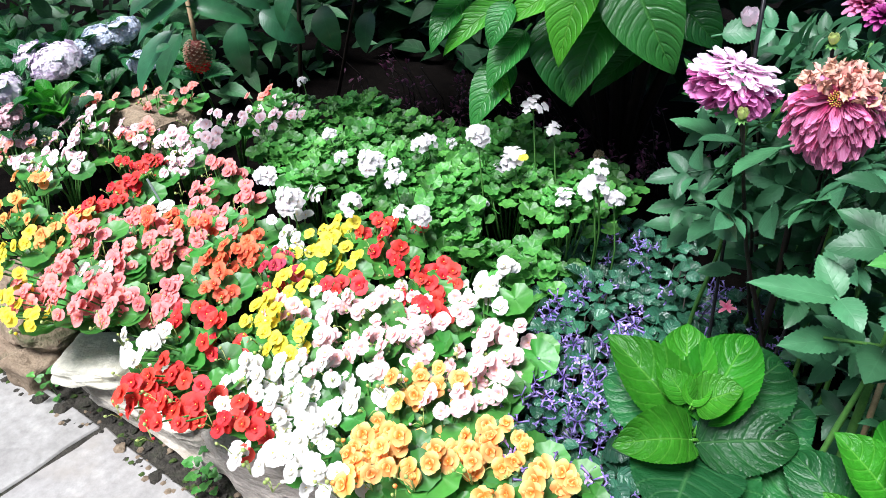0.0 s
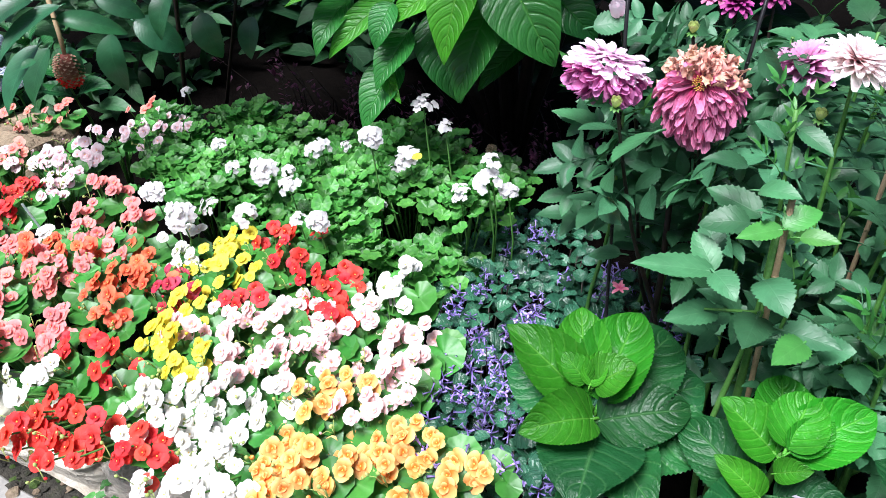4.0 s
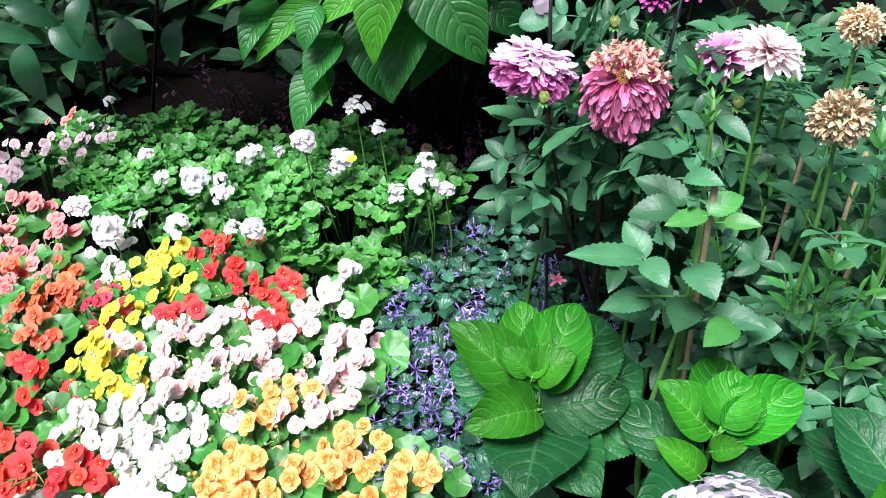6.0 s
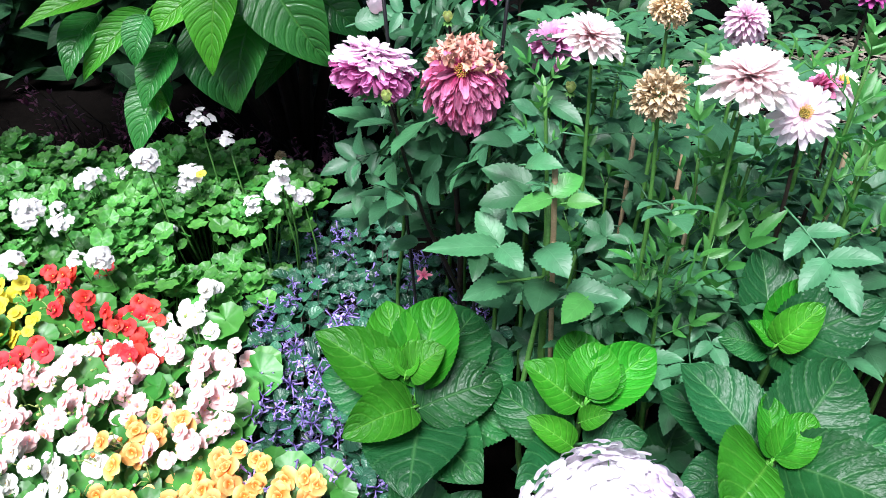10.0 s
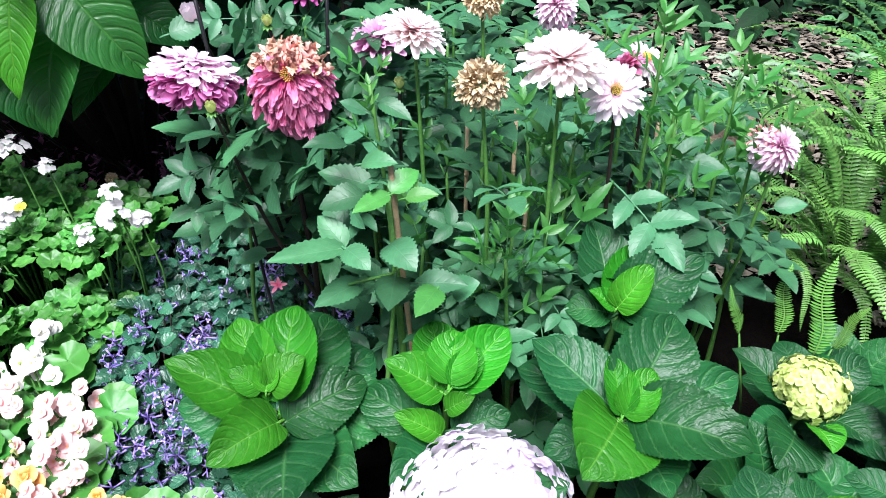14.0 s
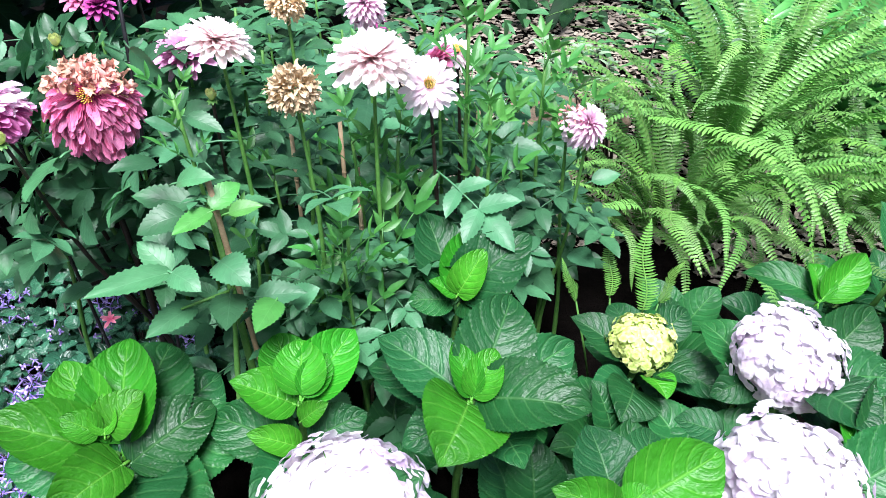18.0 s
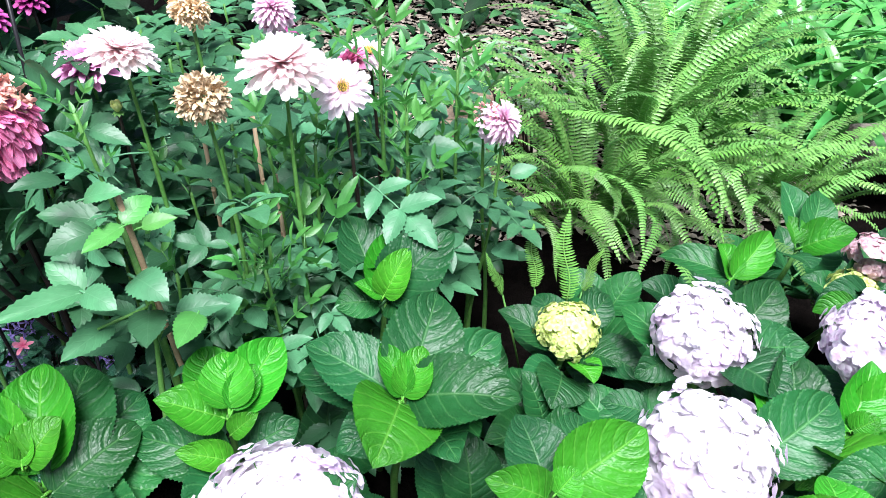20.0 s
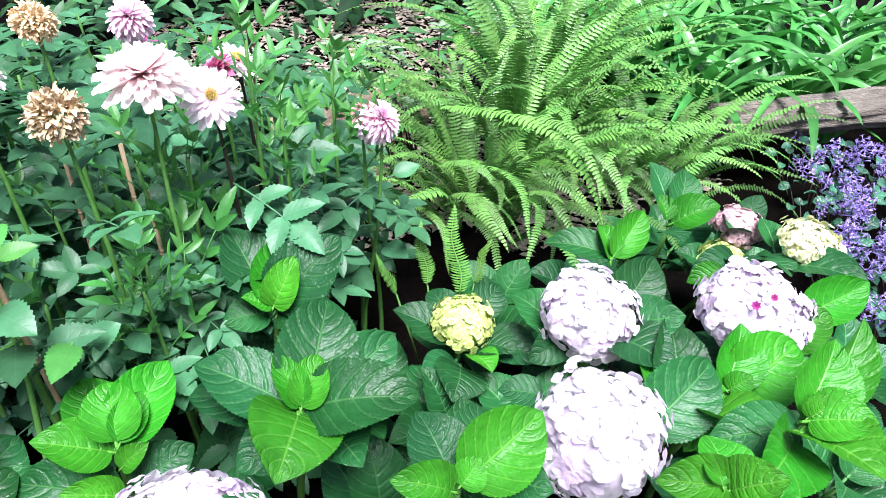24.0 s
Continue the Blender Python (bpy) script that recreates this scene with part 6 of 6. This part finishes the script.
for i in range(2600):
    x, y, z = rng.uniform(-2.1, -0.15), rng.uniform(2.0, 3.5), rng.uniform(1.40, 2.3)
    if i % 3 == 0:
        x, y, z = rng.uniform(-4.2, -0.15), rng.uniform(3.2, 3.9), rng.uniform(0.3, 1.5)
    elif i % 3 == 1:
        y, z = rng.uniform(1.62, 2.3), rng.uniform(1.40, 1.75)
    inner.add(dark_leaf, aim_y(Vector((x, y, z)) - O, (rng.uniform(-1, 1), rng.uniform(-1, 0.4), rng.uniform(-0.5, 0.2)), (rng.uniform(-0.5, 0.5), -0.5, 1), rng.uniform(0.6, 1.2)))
tagged(put("inner_foliage", inner.mesh("inner_foliage", M_DARK), shrub, Matrix(), "dense near-black leaves added to shade and darken the hollow"), kind="stuff")


# ---- dark twiggy plant in the hollow ----
twigs = Geo()
rng = random.Random(65)
tiny = leaf(0.022, 0.012, 3, 1, "ovate", 0.3, 0.5)
for i in range(70):
    x, y = rng.uniform(-2.0, -0.6), rng.uniform(2.05, 2.5)
    z0 = ground_z(x, y)
    h = rng.uniform(0.15, 0.42)
    top = Vector((x + rng.uniform(-0.12, 0.12), y + rng.uniform(-0.15, 0.02), z0 + h))
    twigs.tube([(x, y, z0 - 0.01), ((x + top.x) / 2 + 0.02, y, z0 + h * 0.6), top], [0.003, 0.0022, 0.0012], 4, 0)
    for k in range(12):
        f = rng.uniform(0.3, 1)
        p = Vector((x, y, z0)).lerp(top, f)
        twigs.add(tiny, aim_y(p, (rng.uniform(-1, 1), rng.uniform(-1, 1), 0.4), (0, 0, 1), rng.uniform(0.7, 1.6)), 1)
solid("twiggy_plant", twigs.mesh("twiggy_plant", M_STEM_DARK, M_TWIG), "dark twiggy plant with tiny purple leaves in deep shade", "shrub", "stuff")


# ---- ginger-like plant with a hanging cone ----
GINGER = [leaf(0.32, 0.095, 16, 3, "lance", 0.3, 0.8 + 0.25 * i, 0.03, 0, 0.3 * (i - 1), 0.02, rng=random.Random(420 + i)).mesh("leaf", M_GINGER) for i in range(3)]
gin = thing("ginger_plant", (-2.25, 1.95, ground_z(-2.25, 1.95)), "ginger-like plant with long arching dark green leaves", "plant")
O = Vector(gin.location)
rng = random.Random(66)
for sx, sy, sz in ((-2.05, 2.05, 1.3), (-1.65, 2.2, 1.2)):
    p = Vector((sx, sy, sz)) - O
    put("stem", Geo().tube([(p.x * 0.3, p.y * 0.3, 0), p * 0.6 + Vector((0, 0, 0.25)), p], [0.010, 0.008, 0.005], 6).mesh("stem", M_STEM_DARK), gin, Matrix())
    for i in range(7):
        a = i * 2.4 + rng.uniform(-0.3, 0.3)
        d = Vector((math.cos(a), math.sin(a) - 0.4, rng.uniform(-0.6, 0.1)))
        put("leaf", rng.choice(GINGER), gin, aim_y(p + Vector((0, 0, -0.035 * i)), d, (0, -0.5, 1), rng.uniform(0.7, 1.1)))
GINGER_ALL = GINGER + [GINGER[0]]
place_leaves(gin, [
    ((-1.951, 1.384, 1.016), (-2.017, 1.199, 0.890), 0.37, 0),
    ((-1.943, 1.521, 0.906), (-1.897, 1.503, 0.737), 0.62, 0),
    ((-1.828, 1.688, 1.016), (-1.842, 1.625, 0.873), 0.53, 0),
    ((-1.959, 1.362, 0.983), (-1.834, 1.498, 0.924), 0.33, 0),
    ((-2.022, 1.331, 0.907), (-2.049, 1.196, 0.731), 0.45, 0),
    ((-1.995, 1.330, 1.036), (-2.051, 1.218, 0.967), 0.53, 0),
    ((-2.016, 1.417, 0.881), (-1.983, 1.422, 0.794), 0.85, 0),
    ((-1.935, 1.489, 1.018), (-1.841, 1.579, 0.954), 0.47, 0),
    ((-1.942, 1.258, 0.893), (-1.962, 1.218, 0.873), 0.76, 1),
    ((-1.974, 1.647, 0.914), (-1.860, 1.732, 0.810), 0.59, 0),
    ((-1.900, 1.870, 0.902), (-1.839, 1.876, 0.751), 0.66, 0),
    ((-1.772, 1.980, 0.880), (-1.764, 1.938, 0.739), 0.66, 0),
    ((-2.126, 1.432, 0.860), (-2.135, 1.337, 0.702), 0.62, 0),
], GINGER_ALL, GINGER_ALL, 0.30, 0.32, (0, -0.7, 0.6))
cone_at = Vector((-2.008, 1.397, 0.835))
cone = thing("hanging_seed_cone", cone_at + Vector((0, 0, 0.0)), "hanging red and tan scaly seed cone on a curved dry stalk", "seed cone")
put("stalk", Geo().tube([(0, 0, 0.02), (0.0, 0.0, 0.09), (-0.05, 0.03, 0.2), (-0.10, 0.14, 0.33), (-0.14, 0.25, 0.42)], [0.006, 0.007, 0.008, 0.009, 0.01], 7).mesh("stalk", M_STEM_TAN), cone, Matrix())
scales = Geo()
for i in range(150):
    f = (i + 0.5) / 150
    q = 0.033 * math.sin(math.pi * (0.12 + 0.8 * f)) ** 0.7
    a = i * 2.39996
    d = Vector((math.cos(a), math.sin(a), -0.2))
    scales.add(petal(0.013, 0.012, 0.3, 0.5, 0.6, 3, 1, 0.2), aim_y((d.x * q, d.y * q, 0.03 - 0.10 * f), d, (0, 0, 1)), 0 if f < 0.68 else 1)
scales.tube([(0, 0, 0.03), (0, 0, -0.02), (0, 0, -0.068)], [0.012, 0.03, 0.012], 10, 0)
put("scaly_cone", scales.mesh("scaly_cone", petal_mat("cone_scale", (0.25, 0.06, 0.04), (0.55, 0.40, 0.26), 0.7), PETALS["red"]), cone, Matrix(), "overlapping scales, red at the tip")


# ---- ferns ----
def frond(seed, length, width, mat, arch=1.3, n=34, rise=0.9):
    """A sword-fern frond: a midrib with close narrow leaflets on both sides."""
    r = random.Random(seed)
    g = Geo()
    y = z = 0.0
    pts = []
    for i in range(n + 1):
        pts.append(Vector((0.030 * length * math.sin(i * 8.0 / n + seed), y, z)))
        th = rise - (arch + rise) * (i / n) ** 1.3
        y += math.cos(th) * length / n
        z += math.sin(th) * length / n
    g.tube(pts[::3] + [pts[-1]], [0.0022 * (1 - 0.7 * i / (n / 3 + 1)) for i in range(len(pts[::3]) + 1)], 4)
    for i in range(2, n):
        f = i / n
        w = width / 2 * min(1, 0.35 + 3.2 * f) * (1 - f ** 3.0) ** 0.9
        d = (pts[i + 1] - pts[i]).normalized()
        nrm = Vector((1, 0, 0)).cross(d)
        for s in (-1, 1):
            way = Vector((s, 0, 0)) + d * 0.22 - nrm * (0.12 + r.uniform(-0.12, 0.25))
            g.add(leaf(w * r.uniform(0.9, 1.08), length / n * 0.74, 3, 1, "strap", 0.35, 0.5, 0, 0), aim_y(pts[i], way, nrm))
    return g.mesh("frond", mat)


FRONDS = [frond(i, 0.52 + 0.05 * (i % 3), 0.053 + 0.006 * (i % 2), M_FERN, 0.30 + 0.28 * (i % 4), 50, 0.65 + 0.12 * (i % 3)) for i in range(6)]
FRONDS_NEW = [frond(20 + i, 0.48, 0.066, M_FERN_NEW, 0.6 + 0.4 * i, 46, 0.8) for i in range(2)]


def fern(x, y, z, rng, n, size, label, spread=0.1, fresh=0.15, lo=0.25, hi=1.0, facing=None):
    ob = thing("fern", (x, y, ground_z(x, y)), label, "fern", "ferns behind the hydrangeas")
    for i in range(n):
        a = i * 2.39996 + rng.uniform(-0.3, 0.3)
        q = spread * math.sqrt((i + 0.5) / n)
        d = Vector((math.cos(a), math.sin(a), 0.0))
        lift = rng.uniform(-0.1, 0.9) if i > n * 0.4 else rng.uniform(0.6, 1.5)
        if d.y < -0.2:
            lift = max(lift, rng.uniform(0.45, 0.9))
        mesh = rng.choice(FRONDS_NEW if rng.random() < fresh else FRONDS)
        m = Matrix.Translation((d.x * q, d.y * q, z - ground_z(x, y) + rng.uniform(-0.05, 0.05))) @ Matrix.Rotation(a - math.pi / 2, 4, "Z") @ Matrix.Rotation(lift * 0.6, 4, "X") @ Matrix.Rotation(rng.uniform(-0.4, 0.4), 4, "Y")
        put("frond", mesh, ob, m @ Matrix.Scale(size * rng.uniform(0.8, 1.12), 4))
    return ob


rng = random.Random(71)
F1 = "large sword fern with many arching bright green fronds"
fern(1.16, 1.46, 0.50, rng, 74, 0.95, F1, 0.16)
fern(1.45, 1.64, 0.58, rng, 80, 1.1, F1, 0.2)
fern(1.66, 1.32, 0.50, rng, 48, 0.85, F1, 0.14)
fern(1.85, 2.0, 0.62, rng, 40, 1.1, F1, 0.2)
hero = thing("fern", (1.08, 1.40, ground_z(1.08, 1.40)), "sword fern with long light green fronds arching over the hydrangeas", "fern", "ferns behind the hydrangeas")
O = Vector(hero.location)
ARCHED = [frond(50 + i, 0.60, 0.070, M_FERN_NEW if i == 0 else M_FERN, 1.25, 52, 0.35 + 0.2 * i) for i in range(2)]
for x, y, z, dx, dy, lift, s, k in (
    (0.98, 1.42, 0.86, 0.35, -0.94, 0.0, 0.95, 0), (1.10, 1.36, 0.80, 0.10, -1.0, 0.1, 0.8, 1), (1.25, 1.30, 0.72, 0.9, -0.45, 0.1, 0.85, 0),
    (1.40, 1.22, 0.68, 0.9, -0.5, 0.15, 0.9, 1), (1.50, 1.12, 0.62, 1.0, -0.35, 0.2, 0.8, 1),
    (1.15, 1.25, 0.64, 0.3, -1.0, -0.2, 0.7, 1), (1.55, 1.28, 0.60, 1.0, -0.3, 0.15, 0.8, 1), (1.60, 1.20, 0.56, 0.95, -0.5, 0.1, 0.75, 1), (1.70, 1.25, 0.58, 1.0, -0.6, 0.2, 0.8, 1),
    (1.50, 1.18, 0.58, 0.6, -0.9, 0.1, 0.6, 1), (1.75, 1.35, 0.62, 1.0, -0.2, 0.2, 0.8, 0), (1.62, 1.12, 0.55, 0.7, -0.8, 0.1, 0.6, 1), (1.3, 1.15, 0.60, 0.2, -1.0, -0.1, 0.6, 1),
):
    put("frond", ARCHED[k], hero, Matrix.Translation(Vector((x, y, z)) - O) @ Matrix.Rotation(math.atan2(dy, dx) - math.pi / 2, 4, "Z") @ Matrix.Rotation(lift, 4, "X") @ Matrix.Scale(s, 4), "pale green arching frond" if k == 0 else "")
for i in range(26):
    x = 0.92 + 0.62 * (i + 0.5) / 26 + rng.uniform(-0.03, 0.03)
    dx, dy = rng.uniform(-0.5, 0.5), -1.0
    p = Vector((x, 1.40 - 0.12 * (x - 0.9) + rng.uniform(-0.05, 0.05), rng.uniform(0.58, 0.74)))
    put("frond", ARCHED[1], hero, Matrix.Translation(p - O) @ Matrix.Rotation(math.atan2(dy, dx) - math.pi / 2, 4, "Z") @ Matrix.Rotation(rng.uniform(-0.5, 0.1), 4, "X") @ Matrix.Rotation(rng.uniform(-0.5, 0.5), 4, "Y") @ Matrix.Scale(rng.uniform(0.42, 0.68), 4))
little = thing("young_fern", (0.774, 1.03, ground_z(0.774, 1.03)), "young fern with upright yellow-green fronds", "fern")
UPRIGHT = frond(31, 0.20, 0.050, M_FERN_NEW, -1.2, 34, 1.5)
for dx, dy, foot_z, s, a, tip in ((0.0, -0.03, 0.625, 1.02, -36, -6), (-0.068, -0.01, 0.665, 0.72, -20, -4), (-0.12, 0.03, 0.64, 0.6, 30, -18), (0.07, 0.02, 0.60, 0.6, -70, 12)):
    foot = foot_z - little.location.z
    put("stalk", Geo().tube([(dx * 0.3, dy * 0.3 + 0.03, 0), (dx * 0.7, dy * 0.7 + 0.01, foot * 0.6), (dx, dy, foot)], [0.003, 0.0026, 0.002], 5).mesh("stalk", M_STEM), little, Matrix())
    put("frond", UPRIGHT, little, pose(dx, dy, foot, 0, tip, a) @ Matrix.Scale(s, 4))


# ---- log, strap-leaved clump and grey shrub at the back ----
def log_mesh():
    g = Geo()
    rows, uvs = [], []
    for i in range(97):
        f = i / 96
        c = Vector((f * 2.4, -0.25 * f + 0.05 * math.sin(f * 5), 0.03 * math.sin(f * 4)))
        r = []
        for k in range(28):
            a = k * 6.2832 / 28
            n1 = noise.noise(Vector((f * 5, math.cos(a) * 2.4, math.sin(a) * 2.4)))
            crack = abs(noise.noise(Vector((f * 3, math.cos(a) * 7, math.sin(a) * 7))))
            q = 0.072 * (1 + 0.28 * n1 - 0.3 * max(0, 0.2 - crack) * 5 + 0.10 * noise.noise(Vector((f * 22, math.cos(a) * 9, math.sin(a) * 9))))
            r.append(c + Vector((0, q * math.cos(a), q * math.sin(a))))
        rows.append(r)
        uvs.append([(f, 0.5)] * 28)
    g.rows(rows, uvs, 0, True)
    g.f += [tuple(range(27, -1, -1)), tuple(range(96 * 28, 97 * 28))]
    g.mi += [0, 0]
    return g.mesh("fallen_log", M_BARK)


solid("fallen_log", log_mesh(), "weathered grey-brown fallen log lying on the bank", "log", m=pose(2.14, 1.46, 0.535, 0, 0, -22))

STRAP = [leaf(0.58, 0.050, 18, 1, "strap", 0.4, 1.1 + 0.5 * i, 0, 0, 0.4 * (i - 1), rng=random.Random(430 + i)).mesh("leaf", M_STRAP) for i in range(4)]
rng = random.Random(81)
for x, y in ((2.35, 1.75), (2.65, 1.6), (2.95, 1.5), (3.2, 1.75), (2.85, 1.9), (2.5, 2.05), (2.2, 2.1), (3.1, 2.15), (2.7, 2.3), (3.45, 1.4), (2.05, 2.5), (2.5, 2.7), (3.0, 2.7), (3.5, 2.3), (3.6, 1.9)):
    z0 = ground_z(x, y)
    ob = thing("strap_leaved_plant", (x, y, z0), "clump of long arching strap-like green leaves behind the log", "plant", "strap-leaved clumps behind the log")
    for i in range(30):
        a = i * 2.39996 + rng.uniform(-0.3, 0.3)
        d = Vector((math.cos(a), math.sin(a), rng.uniform(0.4, 1.3)))
        put("leaf", rng.choice(STRAP), ob, aim_y((0.03 * math.cos(a), 0.03 * math.sin(a), 0), d, (0, -0.2, 1), rng.uniform(0.75, 1.15)))

GREY = [leaf(0.06, 0.022, 6, 1, "lance", 0.3, 0.5, rng=random.Random(440 + i)).mesh("leaf", M_GREY) for i in range(2)]
grey = thing("grey_leaved_shrub", (1.36, 2.10, ground_z(1.36, 2.10)), "small shrub with pale grey-green leaf rosettes on thin dark twigs", "shrub")
rng = random.Random(85)
tw = Geo()
for i in range(26):
    p = Vector((rng.uniform(-0.28, 0.25), rng.uniform(-0.22, 0.25), rng.uniform(0.22, 0.55)))
    tw.tube([(p.x * 0.4, p.y * 0.4, 0), p * 0.6 + Vector((0, 0, 0.05)), p], [0.005, 0.0035, 0.002], 5)
    for k in range(9):
        a = k * 2.39996
        put("leaf", GREY[k % 2], grey, aim_y(p - Vector((0, 0, 0.004 * k)), (math.cos(a), math.sin(a), rng.uniform(0.1, 0.6)), (0, -0.2, 1), rng.uniform(0.6, 1.0)))
put("twig", tw.mesh("twig", M_STEM_DARK), grey, Matrix())
for x, y, sx, sy, sz, s in ((1.28, 2.45, 0.45, 0.30, 0.16, 50), (1.0, 2.15, 0.30, 0.22, 0.12, 51), (-2.52, 1.50, 0.36, 0.30, 0.26, 52)):
    me = chip_stone(sx, sy, sz, s)
    me.materials.append(M_STONE_DARK)
    solid("garden_rock", me, "brown weathered rock lying in the bed", "rock", m=pose(x, y, ground_z(x, y) - 0.02, 0, 0, s * 7))

# ---- dry leaf litter on the bank ----
litter = Geo()
rng = random.Random(87)
chip = leaf(0.05, 0.022, 3, 1, "lance", 0.2, 0.6)
for i in range(9000):
    x, y = rng.uniform(0.62, 2.3), rng.uniform(1.45, 3.9)
    if x < 1.3 and y < 1.75:
        continue
    a = rng.uniform(0, 6.28)
    litter.add(chip, aim_y((x, y, ground_z(x, y) + rng.uniform(0.002, 0.02)), (math.cos(a), math.sin(a), rng.uniform(-0.15, 0.15)), (rng.uniform(-0.4, 0.4), rng.uniform(-0.4, 0.4), 1), rng.uniform(0.4, 1.3)))
solid("leaf_litter", litter.mesh("leaf_litter", M_MULCH), "dry tan leaf litter scattered over the soil", "leaf litter", "stuff")

# ---- low leafy cover on the bank ----
cover = Geo()
rng = random.Random(88)
cl = leaf(0.09, 0.045, 5, 1, "ovate", 0.25, 0.6)
for i in range(2600):
    x, y = rng.uniform(-0.3, 3.8), rng.uniform(1.9, 4.2)
    if 0.75 < x < 2.2 and y < 3.8 and rng.random() < 0.72:
        continue
    cover.add(cl, aim_y((x, y, ground_z(x, y) + rng.uniform(0.02, 0.35) * (1 if x < 0.9 else 0.5)), (rng.uniform(-1, 1), rng.uniform(-1, 0.3), rng.uniform(-0.5, 0.5)), (0, -0.4, 1), rng.uniform(0.6, 1.4)))
solid("bank_foliage", cover.mesh("bank_foliage", M_BACK), "low mixed green foliage covering the bank", "foliage", "stuff")

shade = Geo()
for i in range(700):
    x, y, z = rng.uniform(-4.2, -2.75), rng.uniform(2.0, 3.0), rng.uniform(0.25, 1.15)
    if x < -3.2:
        y = rng.uniform(1.3, 2.6)
    shade.add(cl, aim_y((x, y, z), (rng.uniform(-1, 1), rng.uniform(-1, 0.3), rng.uniform(-0.6, 0.4)), (0, -0.5, 1), rng.uniform(1.2, 2.4)))
solid("shade_foliage", shade.mesh("shade_foliage", M_BACK), "mixed green foliage behind the far hydrangeas", "foliage", "stuff")

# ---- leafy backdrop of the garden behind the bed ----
# invented hedge that closes the background; its near-black leaves stand for shade
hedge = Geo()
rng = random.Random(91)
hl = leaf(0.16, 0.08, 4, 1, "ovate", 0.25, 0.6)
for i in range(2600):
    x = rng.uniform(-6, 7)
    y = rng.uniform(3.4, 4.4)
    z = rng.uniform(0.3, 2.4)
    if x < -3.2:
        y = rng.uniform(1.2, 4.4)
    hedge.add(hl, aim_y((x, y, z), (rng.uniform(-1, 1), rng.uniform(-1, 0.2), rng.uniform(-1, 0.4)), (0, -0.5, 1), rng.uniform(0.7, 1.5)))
solid("hedge", hedge.mesh("hedge", M_DARK), "dense hedge added behind the flower bed, near-black to stand for shaded depth", "hedge", "stuff")


# ---- small things ----
def fallen_bloom(x, y, z, mesh, label, s=1.0, n=(0, -0.5, 0.8)):
    ob = solid("fallen_flower", mesh, label, "flower", m=aim_z((x, y, z), n, 0.6, s))
    return ob


fallen_bloom(-0.25, 1.255, 0.655, dahlia_head(40, 0.022, petal_mat("hot_pink_petal", (0.75, 0.10, 0.25), (0.86, 0.35, 0.45)), 9, 0.9, 0.2, 0.4), "small hot-pink flower caught among the spurflower spikes")
WEED = [disc_leaf(0.013, 3, 0.2, 0.1, 12, 0.4).mesh("leaf", M_GER)]
rng = random.Random(95)
for x, y, z, n in ((-1.98, 0.50, 0.145, 16), (-1.14, 0.60, 0.145, 16), (-1.35, 0.80, 0.29, 10), (-1.72, 0.56, 0.145, 9)):
    ob = thing("wall_weed", (x, y, z), "tiny green weed growing at the foot of the wall", "weed", "weeds at the wall")
    put("stem", Geo().tube([(0, 0, 0), (0.01, -0.01, 0.05), (0, -0.02, 0.09)], [0.0014, 0.0012, 0.0008], 4).mesh("stem", M_STEM), ob, Matrix())
    for i in range(n):
        a = i * 2.39996
        put("leaf", WEED[0], ob, aim_y((0.028 * math.cos(a), 0.028 * math.sin(a) - 0.012, 0.015 + 0.1 * i / n), (math.cos(a), math.sin(a) - 0.4, 0.1), (0, -0.5, 1), rng.uniform(0.7, 1.2)))

for x, y, z, k in ((-0.79, 1.84, 0.63, 0.42), (-1.17, 1.76, 0.63, 0.4), (-1.22, 1.82, 0.62, 0.32)):
    z0 = ground_z(x, y + 0.03)
    ob = thing("geranium_bloom", (x, y + 0.03, z0), "dry brown spent geranium head on a thin stalk", "geranium", "spent geranium heads")
    put("stem", Geo().tube([(0, 0, 0), (0.005, 0, (z - z0) * 0.6), (0, -0.03, z - z0)], [0.003, 0.0025, 0.002], 5).mesh("stem", M_STEM), ob, Matrix())
    put("flower_head", DRY, ob, aim_z((0, -0.03, z - z0), (0, -0.3, 1), x, k), "crumpled brown florets")

fallen_bloom(-0.885, 1.545, 0.705, FLOWERS["yellow"][1], "yellow petals fallen on a white geranium head", 0.5)
tag_mesh = Geo()
tag_mesh.rows([[(-0.004, 0, z), (0.004, 0, z), (0.004, 0.0016, z), (-0.004, 0.0016, z)] for z in (0.0, 0.10, 0.28, 0.30)], [[(0, 0)] * 4] * 4, 0, True)
tag_mesh.f += [(3, 2, 1, 0), (12, 13, 14, 15)]
tag_mesh.mi += [0, 0]
solid("plant_label", tag_mesh.mesh("plant_label", plain_mat("label_plastic", (0.42, 0.55, 0.52), (0.55, 0.66, 0.62), 40, 0.4, 0.1), smooth=False), "thin pale blue-green plastic plant label among the begonias", "plant label",
      m=pose(-1.80, 1.10, ground_z(-1.80, 1.10), 8, -14, 20))
